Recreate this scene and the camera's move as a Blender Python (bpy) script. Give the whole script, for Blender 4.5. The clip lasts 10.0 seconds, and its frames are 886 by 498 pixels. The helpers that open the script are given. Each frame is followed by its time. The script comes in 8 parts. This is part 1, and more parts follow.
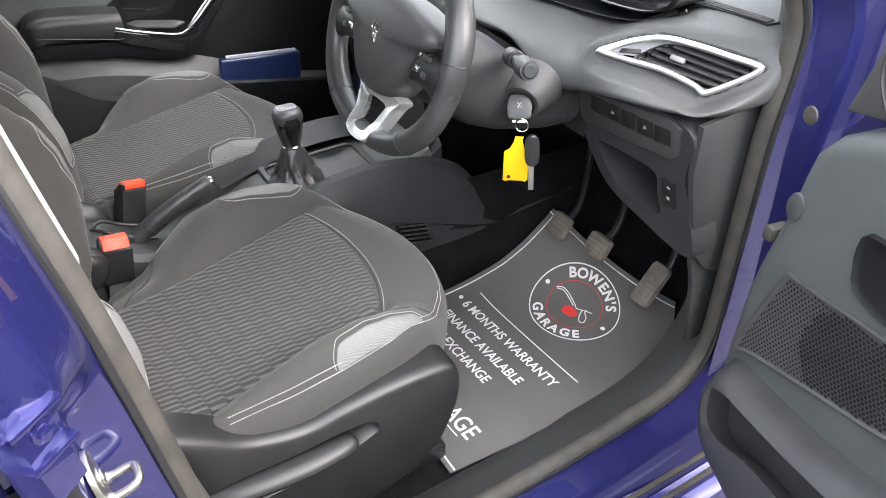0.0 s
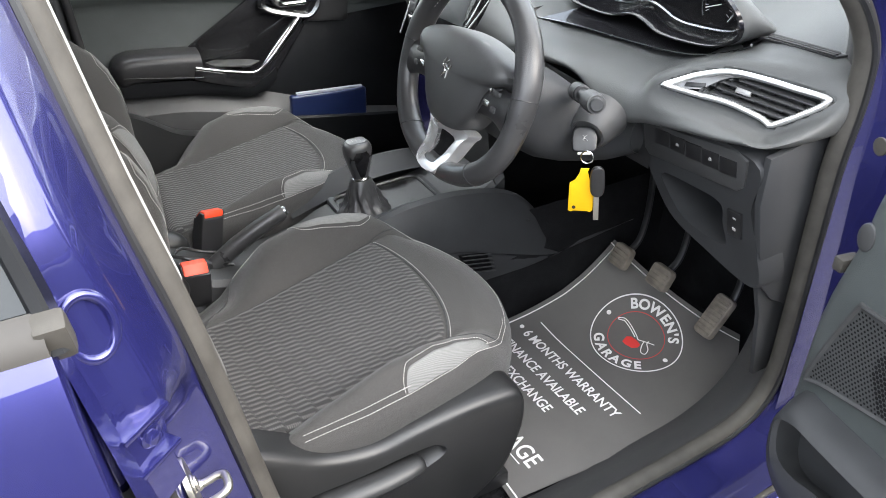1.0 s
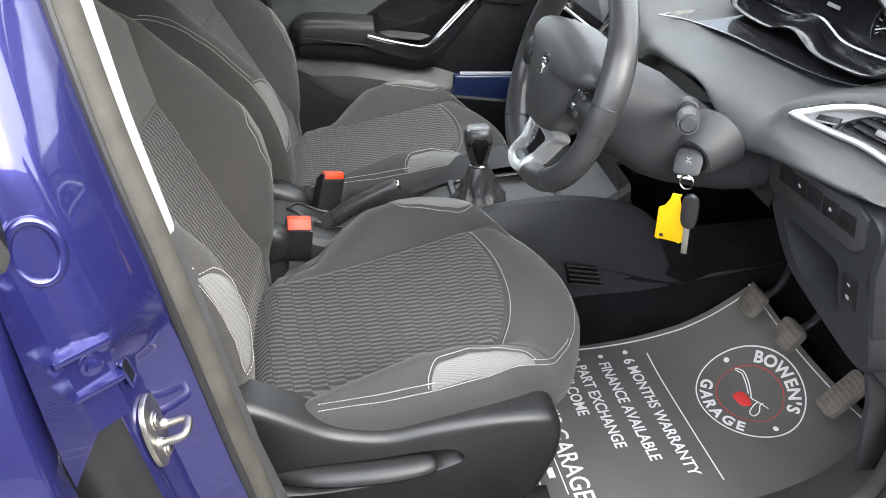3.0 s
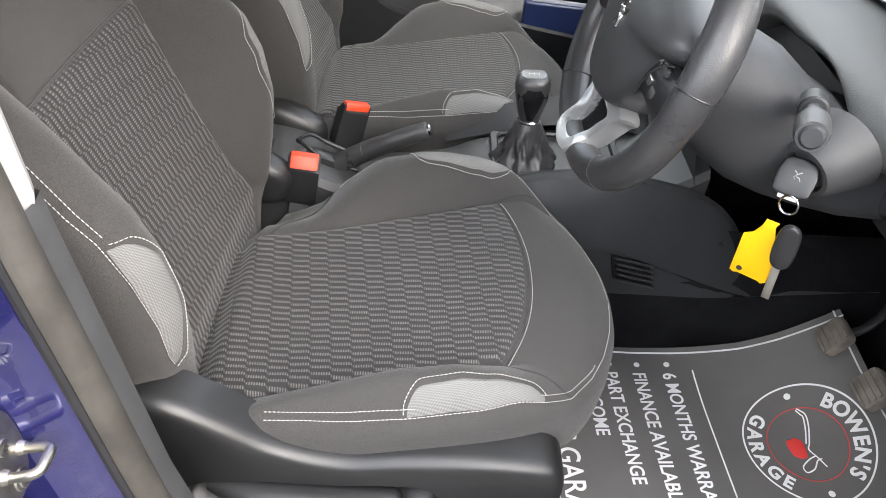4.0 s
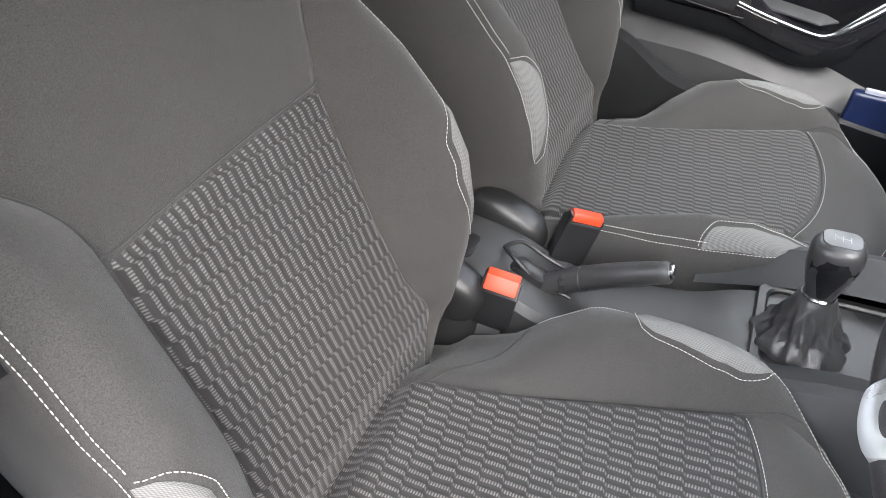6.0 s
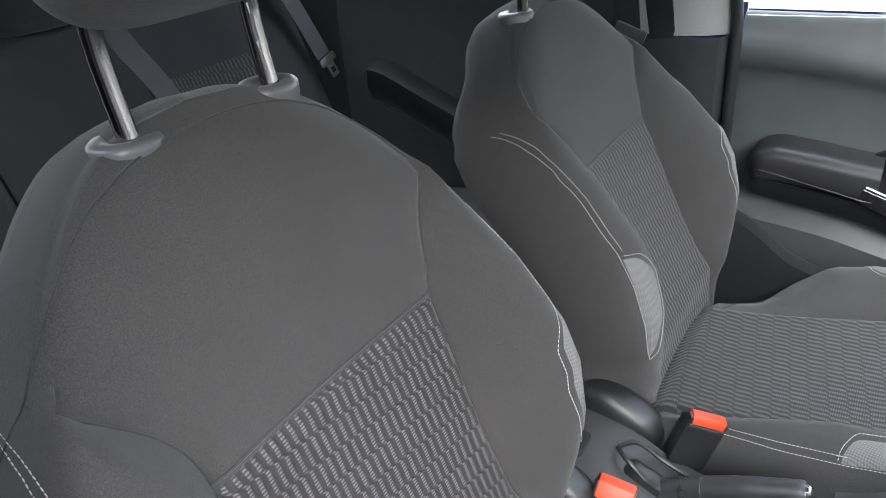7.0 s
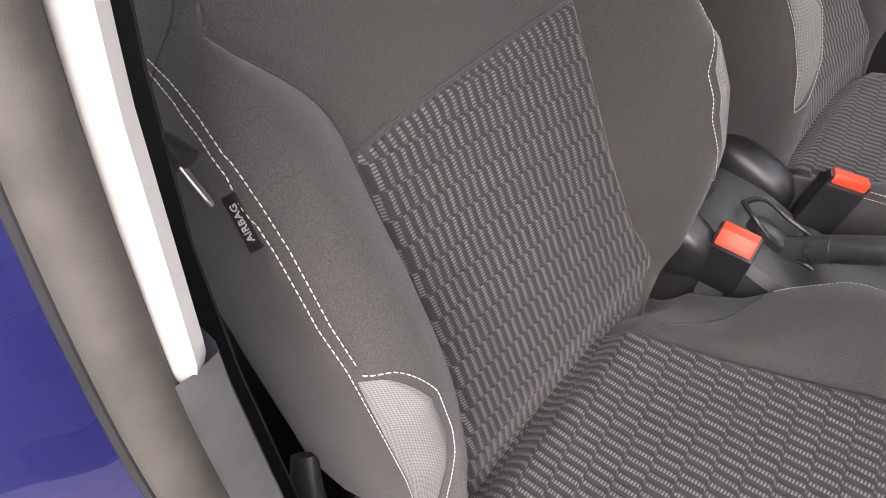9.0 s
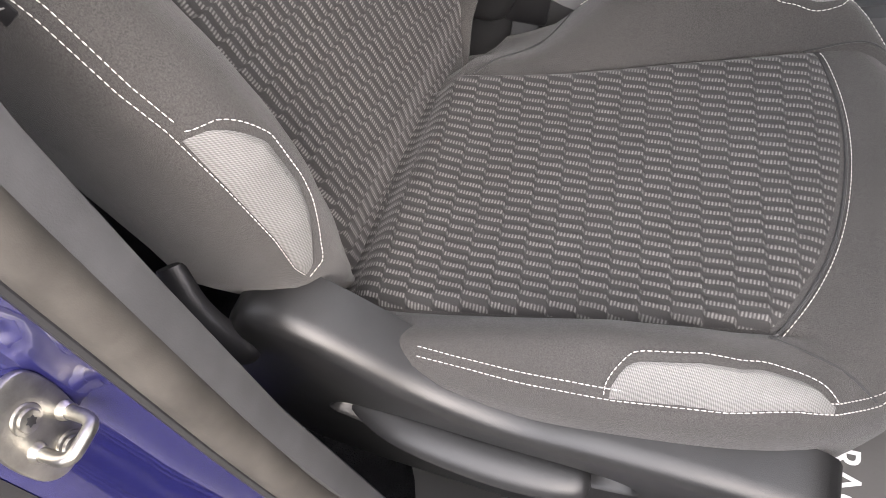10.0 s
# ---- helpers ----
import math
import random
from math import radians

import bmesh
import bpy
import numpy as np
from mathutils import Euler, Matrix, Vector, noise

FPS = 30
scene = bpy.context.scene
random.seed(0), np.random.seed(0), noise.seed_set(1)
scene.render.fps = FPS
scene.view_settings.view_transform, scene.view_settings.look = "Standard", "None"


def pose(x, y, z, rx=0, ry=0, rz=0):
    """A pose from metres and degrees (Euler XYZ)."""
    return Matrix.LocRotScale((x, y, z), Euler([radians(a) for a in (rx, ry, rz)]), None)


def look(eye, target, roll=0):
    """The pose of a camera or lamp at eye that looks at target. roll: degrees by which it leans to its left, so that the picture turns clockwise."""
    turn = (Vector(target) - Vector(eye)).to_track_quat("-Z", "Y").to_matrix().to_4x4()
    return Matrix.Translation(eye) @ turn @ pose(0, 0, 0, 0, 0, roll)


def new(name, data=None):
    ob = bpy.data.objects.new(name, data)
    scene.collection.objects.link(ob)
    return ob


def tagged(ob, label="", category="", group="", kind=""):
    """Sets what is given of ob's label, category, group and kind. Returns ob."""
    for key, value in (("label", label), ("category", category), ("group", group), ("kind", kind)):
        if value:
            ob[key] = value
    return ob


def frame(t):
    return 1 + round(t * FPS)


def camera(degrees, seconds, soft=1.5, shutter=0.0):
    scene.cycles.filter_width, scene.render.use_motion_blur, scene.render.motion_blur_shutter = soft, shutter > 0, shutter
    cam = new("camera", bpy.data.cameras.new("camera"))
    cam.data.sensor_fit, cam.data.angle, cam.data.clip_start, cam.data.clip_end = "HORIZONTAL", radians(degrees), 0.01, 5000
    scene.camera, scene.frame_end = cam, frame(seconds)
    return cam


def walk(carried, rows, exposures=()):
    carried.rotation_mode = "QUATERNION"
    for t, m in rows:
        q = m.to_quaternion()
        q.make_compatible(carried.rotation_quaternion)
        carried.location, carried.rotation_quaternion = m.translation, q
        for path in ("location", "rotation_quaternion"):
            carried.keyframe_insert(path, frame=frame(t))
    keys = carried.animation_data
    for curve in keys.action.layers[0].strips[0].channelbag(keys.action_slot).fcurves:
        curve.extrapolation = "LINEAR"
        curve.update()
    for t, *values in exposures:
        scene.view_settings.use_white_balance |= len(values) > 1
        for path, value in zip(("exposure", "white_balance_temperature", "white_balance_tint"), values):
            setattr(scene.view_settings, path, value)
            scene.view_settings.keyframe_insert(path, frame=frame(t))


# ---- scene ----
cam = camera(63.5, 10.0, soft=0.9)
PATH = [
    (0, (-0.066, -0.897, 1.377), (0.774, 0.484, 0.199), -0.2),
    (0.5, (-0.07, -0.919, 1.38), (0.743, 0.5, 0.228), -0.8),
    (1, (-0.1, -0.913, 1.39), (0.64, 0.585, 0.29), -2.5),
    (1.5, (-0.13, -0.929, 1.397), (0.607, 0.618, 0.365), -3.0),
    (2, (-0.065, -0.919, 1.397), (0.685, 0.636, 0.387), -0.9),
    (2.5, (0.045, -0.936, 1.387), (0.488, 0.714, 0.347), 0.0),
    (3, (0.106, -0.935, 1.37), (0.303, 0.717, 0.26), -1.9),
    (3.2, (0.125, -0.917, 1.368), (0.275, 0.718, 0.226), -2.2),
    (4.3, (0.209, -0.633, 1.28), (0.195, 0.842, -0.072), 5.5),
    (4.5, (0.221, -0.603, 1.267), (0.146, 0.843, -0.113), 5.0),
    (5, (0.213, -0.551, 1.276), (0.081, 0.852, -0.143), 3.8),
    (5.5, (0.208, -0.454, 1.283), (-0.123, 0.912, -0.14), 1.1),
    (6, (0.187, -0.382, 1.299), (-0.448, 0.994, -0.006), -1.1),
    (6.2, (0.187, -0.366, 1.312), (-0.545, 1.017, 0.067), -2.3),
    (7.3, (0.15, -0.34, 1.356), (-0.91, 1.104, 0.466), -5.1),
    (7.5, (0.145, -0.339, 1.357), (-0.97, 1.083, 0.499), -5.2),
    (8, (0.145, -0.349, 1.349), (-1.08, 0.94, 0.434), -4.1),
    (8.2, (0.145, -0.356, 1.331), (-1.060, 0.858, 0.302), -4.2),
    (8.5, (0.145, -0.365, 1.311), (-1.035, 0.777, 0.169), -4.3),
    (9, (0.137, -0.391, 1.258), (-0.875, 0.636, -0.128), -6.7),
    (9.5, (0.155, -0.416, 1.228), (-0.634, 0.481, -0.376), -11.3),
    (10, (0.181, -0.446, 1.19), (-0.392, 0.509, -0.471), -14.0),
]
walk(cam, [(t, look(eye, target, roll)) for t, eye, target, roll in PATH],
     [(0.0, 3.04, 6550, 12), (1.0, 2.86, 6480, 9), (2.0, 2.69, 6420, 8), (3.0, 2.90, 6450, 8), (4.5, 2.88, 6600, 12), (5.0, 2.86, 6550, 12), (5.5, 3.06, 6500, 12), (6.0, 3.22, 6400, 11), (6.4, 3.18, 6400, 11), (7.3, 2.90, 5950, 10), (7.5, 2.86, 5920, 10), (8.0, 3.06, 6150, 16), (8.5, 2.98, 6450, 18), (9.0, 2.86, 6750, 18), (9.5, 2.94, 6850, 18), (10.0, 2.95, 6800, 16)])

# ---- light ----
world = bpy.data.worlds.new("sky")
scene.world = world
world.use_nodes = True
wn = world.node_tree.nodes
sky = wn.new("ShaderNodeTexSky")
sky.sky_type = "NISHITA"
sky.sun_disc = False
sky.sun_elevation, sky.sun_rotation = radians(39), radians(142)
sky.air_density, sky.dust_density, sky.ozone_density = 1.0, 4.0, 1.0
SKY_STRENGTH = 0.15
haze = wn.new("ShaderNodeMix")
haze.data_type = "RGBA"
# broken cloud over blue sky
cloud = wn.new("ShaderNodeTexNoise")
cloud.inputs["Scale"].default_value, cloud.inputs["Detail"].default_value, cloud.inputs["Roughness"].default_value = 3.2, 5.0, 0.55
cover = wn.new("ShaderNodeMapRange")
cover.interpolation_type = "SMOOTHSTEP"
for slot, value in zip(("From Min", "From Max", "To Min", "To Max"), (0.42, 0.58, 0.30, 1.0)):
    cover.inputs[slot].default_value = value
world.node_tree.links.new(cloud.outputs["Fac"], cover.inputs["Value"])
world.node_tree.links.new(cover.outputs["Result"], haze.inputs[0])
haze.inputs[7].default_value = (8.3, 8.5, 8.7, 1)
world.node_tree.links.new(sky.outputs[0], haze.inputs[6])
wn["Background"].inputs["Strength"].default_value = SKY_STRENGTH
# thin overcast, half as bright again overhead as at the horizon
aim = wn.new("ShaderNodeTexCoord")
world.node_tree.links.new(aim.outputs["Generated"], cloud.inputs["Vector"])
split = wn.new("ShaderNodeSeparateXYZ")
world.node_tree.links.new(aim.outputs["Generated"], split.inputs[0])
rise = wn.new("ShaderNodeMath")
rise.operation, rise.use_clamp = "MAXIMUM", False
rise.inputs[1].default_value = 0.0
world.node_tree.links.new(split.outputs[2], rise.inputs[0])
grade = wn.new("ShaderNodeMath")
grade.operation = "MULTIPLY_ADD"
grade.inputs[1].default_value, grade.inputs[2].default_value = 0.45, 0.75
world.node_tree.links.new(rise.outputs[0], grade.inputs[0])
overcast = wn.new("ShaderNodeMix")
overcast.data_type, overcast.blend_type = "RGBA", "MULTIPLY"
overcast.inputs[0].default_value = 1.0
world.node_tree.links.new(haze.outputs[2], overcast.inputs[6])
world.node_tree.links.new(grade.outputs[0], overcast.inputs[7])
world.node_tree.links.new(overcast.outputs[2], wn["Background"].inputs["Color"])

sun = new("sun", bpy.data.lights.new("sun", "SUN"))
sun.data.energy, sun.data.angle, sun.data.color = 0.5, radians(40), (1.0, 0.97, 0.93)
sun.matrix_world = look((3.5, -4.5, 4.6), (0, 0, 0))

# ---- kit ----
ORIGIN = {}


def thing(name, at, label, category, group="", kind=""):
    """An Empty at the thing's base; its parts are built in world coordinates."""
    ob = new(name)
    ob.empty_display_size = 0.05
    ob.location = at
    ORIGIN[ob.name] = Vector(at)
    return tagged(ob, label, category, group, kind)


def put(name, me, material, parent=None, label="", smooth=True):
    if material is not None:
        me.materials.append(material)
    if smooth:
        for p in me.polygons:
            p.use_smooth = True
    ob = new(name, me)
    if parent is not None:
        ob.parent = parent
        ob.location = -ORIGIN.get(parent.name, Vector())
    ORIGIN[ob.name] = Vector()
    return tagged(ob, label)


def part(name, bm, material, parent=None, label="", smooth=True):
    bmesh.ops.remove_doubles(bm, verts=bm.verts, dist=1e-5)
    bmesh.ops.recalc_face_normals(bm, faces=bm.faces)
    me = bpy.data.meshes.new(name)
    bm.to_mesh(me)
    bm.free()
    if smooth:
        me.set_sharp_from_angle(angle=radians(38))
    return put(name, me, material, parent, label, smooth)


def interp(table, x):
    return float(np.interp(x, [a for a, _ in table], [b for _, b in table]))


def smooth(t):
    t = min(1.0, max(0.0, t))
    return t * t * (3 - 2 * t)


def curve3(points, steps=6, closed=False):
    """A Catmull-Rom line through the points."""
    p = [Vector(q) for q in points]
    n = len(p)
    out = []
    for i in range(n if closed else n - 1):
        a = p[(i - 1) % n] if closed or i else p[0]
        b, c = p[i], p[(i + 1) % n]
        d = p[(i + 2) % n] if closed or i + 2 < n else p[-1]
        for k in range(steps):
            t = k / steps
            out.append(0.5 * (2 * b + (c - a) * t + (2 * a - 5 * b + 4 * c - d) * t * t + (3 * b - a - 3 * c + d) * t ** 3))
    if not closed:
        out.append(p[-1])
    return out


def surface(bm, f, nu, nv, uv=None):
    """A grid f(u, v), u and v from 0 to 1."""
    rows = [[bm.verts.new(f(i / nu, j / nv)) for j in range(nv + 1)] for i in range(nu + 1)]
    layer = bm.loops.layers.uv.verify() if uv else None
    for i in range(nu):
        for j in range(nv):
            quad = (rows[i][j], rows[i + 1][j], rows[i + 1][j + 1], rows[i][j + 1])
            face = bm.faces.new(quad)
            if uv:
                for loop, (a, b) in zip(face.loops, ((i, j), (i + 1, j), (i + 1, j + 1), (i, j + 1))):
                    loop[layer].uv = uv(a / nu, b / nv)
    return rows


def loft(bm, rings, closed=True, caps=True):
    rows = [[bm.verts.new(p) for p in ring] for ring in rings]
    n = len(rows[0])
    for a, b in zip(rows, rows[1:]):
        for j in range(n if closed else n - 1):
            k = (j + 1) % n
            bm.faces.new((a[j], a[k], b[k], b[j]))
    if caps and closed:
        bm.faces.new(rows[0][::-1])
        bm.faces.new(rows[-1])
    return rows


def tube(bm, path, radius, sides=8, closed=False, flat=1.0, up=(0, 0, 1)):
    """A round (or flattened) tube along a path; radius is a number or a function of 0 to 1."""
    path = [Vector(p) for p in path]
    n, rings, side = len(path), [], None
    for i, p in enumerate(path):
        ahead = (path[(i + 1) % n] if closed or i + 1 < n else p) - (path[i - 1] if closed or i else p)
        ahead.normalize()
        side = (Vector(up).cross(ahead) if side is None else side - ahead * side.dot(ahead))
        if side.length < 1e-4:
            side = Vector((1, 0, 0)).cross(ahead)
        side.normalize()
        top = ahead.cross(side)
        r = radius(i / max(1, n - 1)) if callable(radius) else radius
        rings.append([p + r * (math.cos(a) * side + flat * math.sin(a) * top) for a in (2 * math.pi * k / sides for k in range(sides))])
    if closed:
        rings.append(rings[0])
    loft(bm, rings, caps=not closed)


def inset(points, d):
    """A 2D outline drawn in by d (outlines run counter-clockwise)."""
    n, out = len(points), []
    for i in range(n):
        a, b, c = (Vector(points[(i + k) % n]) for k in (-1, 0, 1))
        e, g = (b - a).normalized(), (c - b).normalized()
        m = Vector((-e.y - g.y, e.x + g.x))
        m = m.normalized() / max(0.45, math.sqrt(max(0.05, (1 + e.dot(g)) / 2))) if m.length > 1e-6 else Vector((-e.y, e.x))
        out.append(b + m * d)
    return out


def slab(bm, outline, depth, matrix, bevel=0.003, both=False):
    """An outline in the XY plane, extruded by depth along Z with a rounded rim, set by the matrix."""
    area = sum(a[0] * b[1] - b[0] * a[1] for a, b in zip(outline, list(outline[1:]) + [outline[0]]))
    outline = [tuple(p) for p in (outline if area > 0 else outline[::-1])]
    levels = [(0, 0.0)]
    if both:
        levels = [(bevel, 0.0), (bevel * 0.3, bevel * 0.3), (0, bevel)]
    levels += [(0, depth - bevel), (bevel * 0.3, depth - bevel * 0.3), (bevel, depth)]
    rings = []
    for d, z in levels:
        rings.append([matrix @ Vector((p[0], p[1], z)) for p in (inset(outline, d) if d else outline)])
    loft(bm, rings)


def box(bm, size, matrix, bevel=0.004, segments=2):
    made = bmesh.ops.create_cube(bm, size=1.0, matrix=matrix @ Matrix.Diagonal((*size, 1)))
    if bevel:
        edges = list({e for v in made["verts"] for e in v.link_edges})
        bmesh.ops.bevel(bm, geom=edges, offset=bevel, segments=segments, profile=0.6, affect="EDGES")


def blob(bm, centre, size, power=3.0, turn=None, nu=20, nv=12):
    """A rounded box (superellipsoid) with half sizes."""
    turn = turn or Matrix()

    def sp(v, e):
        return math.copysign(abs(v) ** e, v)

    e = 2 / power

    def f(u, v):
        a, b = 2 * math.pi * u, math.pi * (v - 0.5)
        cb = sp(math.cos(b), e)
        return Vector(centre) + turn @ Vector((size[0] * cb * sp(math.cos(a), e), size[1] * cb * sp(math.sin(a), e), size[2] * sp(math.sin(b), e)))

    surface(bm, f, nu, nv)


def rounded(w, h, r, n=4):
    """A rounded rectangle about the origin, counter-clockwise."""
    out = []
    for cx, cy, a0 in ((w / 2 - r, h / 2 - r, 0), (-w / 2 + r, h / 2 - r, 90), (-w / 2 + r, -h / 2 + r, 180), (w / 2 - r, -h / 2 + r, 270)):
        out += [(cx + r * math.cos(radians(a0 + 90 * k / n)), cy + r * math.sin(radians(a0 + 90 * k / n))) for k in range(n + 1)]
    return out


def stitches(name, lines, material, parent, dash=0.0036, gap=0.0012, r=0.00052):
    """Rows of sewn stitches along 3D lines, joined."""
    verts, faces = [], []
    for line in lines:
        line = [Vector(p) for p in line]
        along = np.cumsum([0.0] + [(b - a).length for a, b in zip(line, line[1:])])
        cols = np.array([tuple(p) for p in line])

        def at(s):
            return Vector([float(np.interp(s, along, cols[:, k])) for k in range(3)])

        s = 0.0
        while s + dash < along[-1]:
            a, b = at(s), at(s + dash)
            d = (b - a).normalized()
            side = d.cross(Vector((0.31, 0.22, 0.93))).normalized()
            top = side.cross(d)
            base = len(verts)
            for q, k in ((0.0, 0.45), (0.25, 1.0), (0.75, 1.0), (1.0, 0.45)):
                c = a.lerp(b, q)
                verts += [c + k * r * v for v in (side, top, -side, -top)]
            for j in range(3):
                for m in range(4):
                    faces.append((base + 4 * j + m, base + 4 * j + (m + 1) % 4, base + 4 * j + 4 + (m + 1) % 4, base + 4 * j + 4 + m))
            faces += [(base + 3, base + 2, base + 1, base), (base + 12, base + 13, base + 14, base + 15)]
            s += dash + gap
    me = bpy.data.meshes.new(name)
    me.from_pydata([tuple(v) for v in verts], [], faces)
    return put(name, me, material, parent, smooth=True)


def frame_at(origin, xaxis, yaxis):
    """A matrix with its X and Y axes along the given ways."""
    x = Vector(xaxis).normalized()
    z = x.cross(Vector(yaxis)).normalized()
    y = z.cross(x)
    m = Matrix((x, y, z)).transposed().to_4x4()
    m.translation = origin
    return m


def resample(poly, n):
    pts = [Vector((*p, 0)) for p in poly] + [Vector((*poly[0], 0))]
    along = np.cumsum([0.0] + [(b - a).length for a, b in zip(pts, pts[1:])])
    s = np.linspace(0, along[-1], n + 1)[:-1]
    return [(float(np.interp(k, along, [p.x for p in pts])), float(np.interp(k, along, [p.y for p in pts]))) for k in s]


def match_start(a, b):
    """Turn b's start so that it lies nearest to a's."""
    k = min(range(len(b)), key=lambda i: sum((a[j][0] - b[(i + j) % len(b)][0]) ** 2 + (a[j][1] - b[(i + j) % len(b)][1]) ** 2 for j in range(0, len(a), 4)))
    return b[k:] + b[:k]


# ---- materials ----
class Nodes:
    """Short hands for a material's node tree."""

    def __init__(self, name):
        self.mat = bpy.data.materials.new(name)
        self.mat.use_nodes = True
        self.tree = self.mat.node_tree
        self.bsdf = self.tree.nodes["Principled BSDF"]

    def add(self, kind, **values):
        node = self.tree.nodes.new(kind)
        for key, value in values.items():
            setattr(node, key, value)
        return node

    def link(self, a, b):
        self.tree.links.new(a, b)

    def feed(self, socket, value):
        if hasattr(value, "is_output"):
            self.link(value, socket)
        else:
            socket.default_value = value

    def math(self, op, a, b=0.0, c=0.0):
        node = self.add("ShaderNodeMath", operation=op)
        for socket, value in zip(node.inputs, (a, b, c)):
            self.feed(socket, value)
        return node.outputs[0]

    def coords(self, kind="Object"):
        return self.add("ShaderNodeTexCoord").outputs[kind]

    def noise(self, scale, detail=3.0, rough=0.55, vector=None, stretch=None):
        node = self.add("ShaderNodeTexNoise")
        node.inputs["Scale"].default_value = scale
        node.inputs["Detail"].default_value = detail
        node.inputs["Roughness"].default_value = rough
        vector = vector or self.coords()
        if stretch:
            m = self.add("ShaderNodeMapping")
            m.inputs["Scale"].default_value = stretch
            self.link(vector, m.inputs[0])
            vector = m.outputs[0]
        self.link(vector, node.inputs["Vector"])
        return node.outputs["Fac"]

    def ramp(self, value, stops):
        node = self.add("ShaderNodeValToRGB")
        e = node.color_ramp.elements
        while len(e) < len(stops):
            e.new(0.5)
        for item, (pos, col) in zip(e, stops):
            item.position = pos
            item.color = (*col, 1) if isinstance(col, tuple) else (col, col, col, 1)
        self.link(value, node.inputs[0])
        return node.outputs[0]

    def mix(self, fac, a, b):
        node = self.add("ShaderNodeMix", data_type="RGBA")
        self.feed(node.inputs[0], fac)
        for socket, value in ((node.inputs[6], a), (node.inputs[7], b)):
            self.feed(socket, (*value, 1) if isinstance(value, tuple) else value)
        return node.outputs[2]

    def bump(self, height, strength=0.3, distance=0.001, normal=None):
        node = self.add("ShaderNodeBump")
        node.inputs["Strength"].default_value = strength
        node.inputs["Distance"].default_value = distance
        self.link(height, node.inputs["Height"])
        if normal:
            self.link(normal, node.inputs["Normal"])
        return node.outputs[0]

    def done(self, colour, rough, metal=0.0, normal=None, **more):
        self.feed(self.bsdf.inputs["Base Color"], (*colour, 1) if isinstance(colour, tuple) else colour)
        self.feed(self.bsdf.inputs["Roughness"], rough)
        self.bsdf.inputs["Metallic"].default_value = metal
        if normal:
            self.link(normal, self.bsdf.inputs["Normal"])
        for key, value in more.items():
            self.bsdf.inputs[key.replace("_", " ").title() if key != "IOR" else "IOR"].default_value = value
        return self.mat


def plain(name, colour, rough, metal=0.0, spread=0.12, grain=900.0, relief=0.15, wear=14.0, dist=0.0004, **more):
    """A surface with wear at a large scale and grain at a small one."""
    n = Nodes(name)
    big = n.noise(wear, 4, 0.6)
    small = n.noise(grain, 2, 0.5)
    dark = tuple(c * (1 - spread) for c in colour)
    light = tuple(min(1, c * (1 + spread)) for c in colour)
    col = n.ramp(big, [(0.3, dark), (0.7, light)])
    r = n.math("ADD", n.math("MULTIPLY", big, 0.16), rough - 0.08)
    return n.done(col, r, metal, n.bump(small, relief, dist), **more)


def woven(name, colour, light, scale, relief=0.35, rough=0.92, spread=0.18):
    """Plain woven cloth: crossing threads, with lint and slight wear."""
    n = Nodes(name)
    uv = n.coords()
    weave = n.ramp(n.noise(scale, 2, 0.7, uv), [(0.3, 0.0), (0.7, 1.0)])
    big = n.noise(9, 4, 0.6)
    fine = n.noise(1500, 2, 0.6)
    col = n.mix(weave, colour, light)
    col = n.mix(n.math("MULTIPLY", n.math("SUBTRACT", big, 0.3), spread * 3), col, tuple(c * 0.72 for c in colour))
    col = n.mix(n.math("MULTIPLY", n.math("GREATER_THAN", fine, 0.70), 0.25), col, tuple(min(1, 1.6 * c) for c in light))
    h = n.math("MULTIPLY_ADD", fine, 0.5, weave)
    return n.done(col, rough, 0, n.bump(h, relief, 0.0005), sheen_weight=0.14, sheen_roughness=0.4)


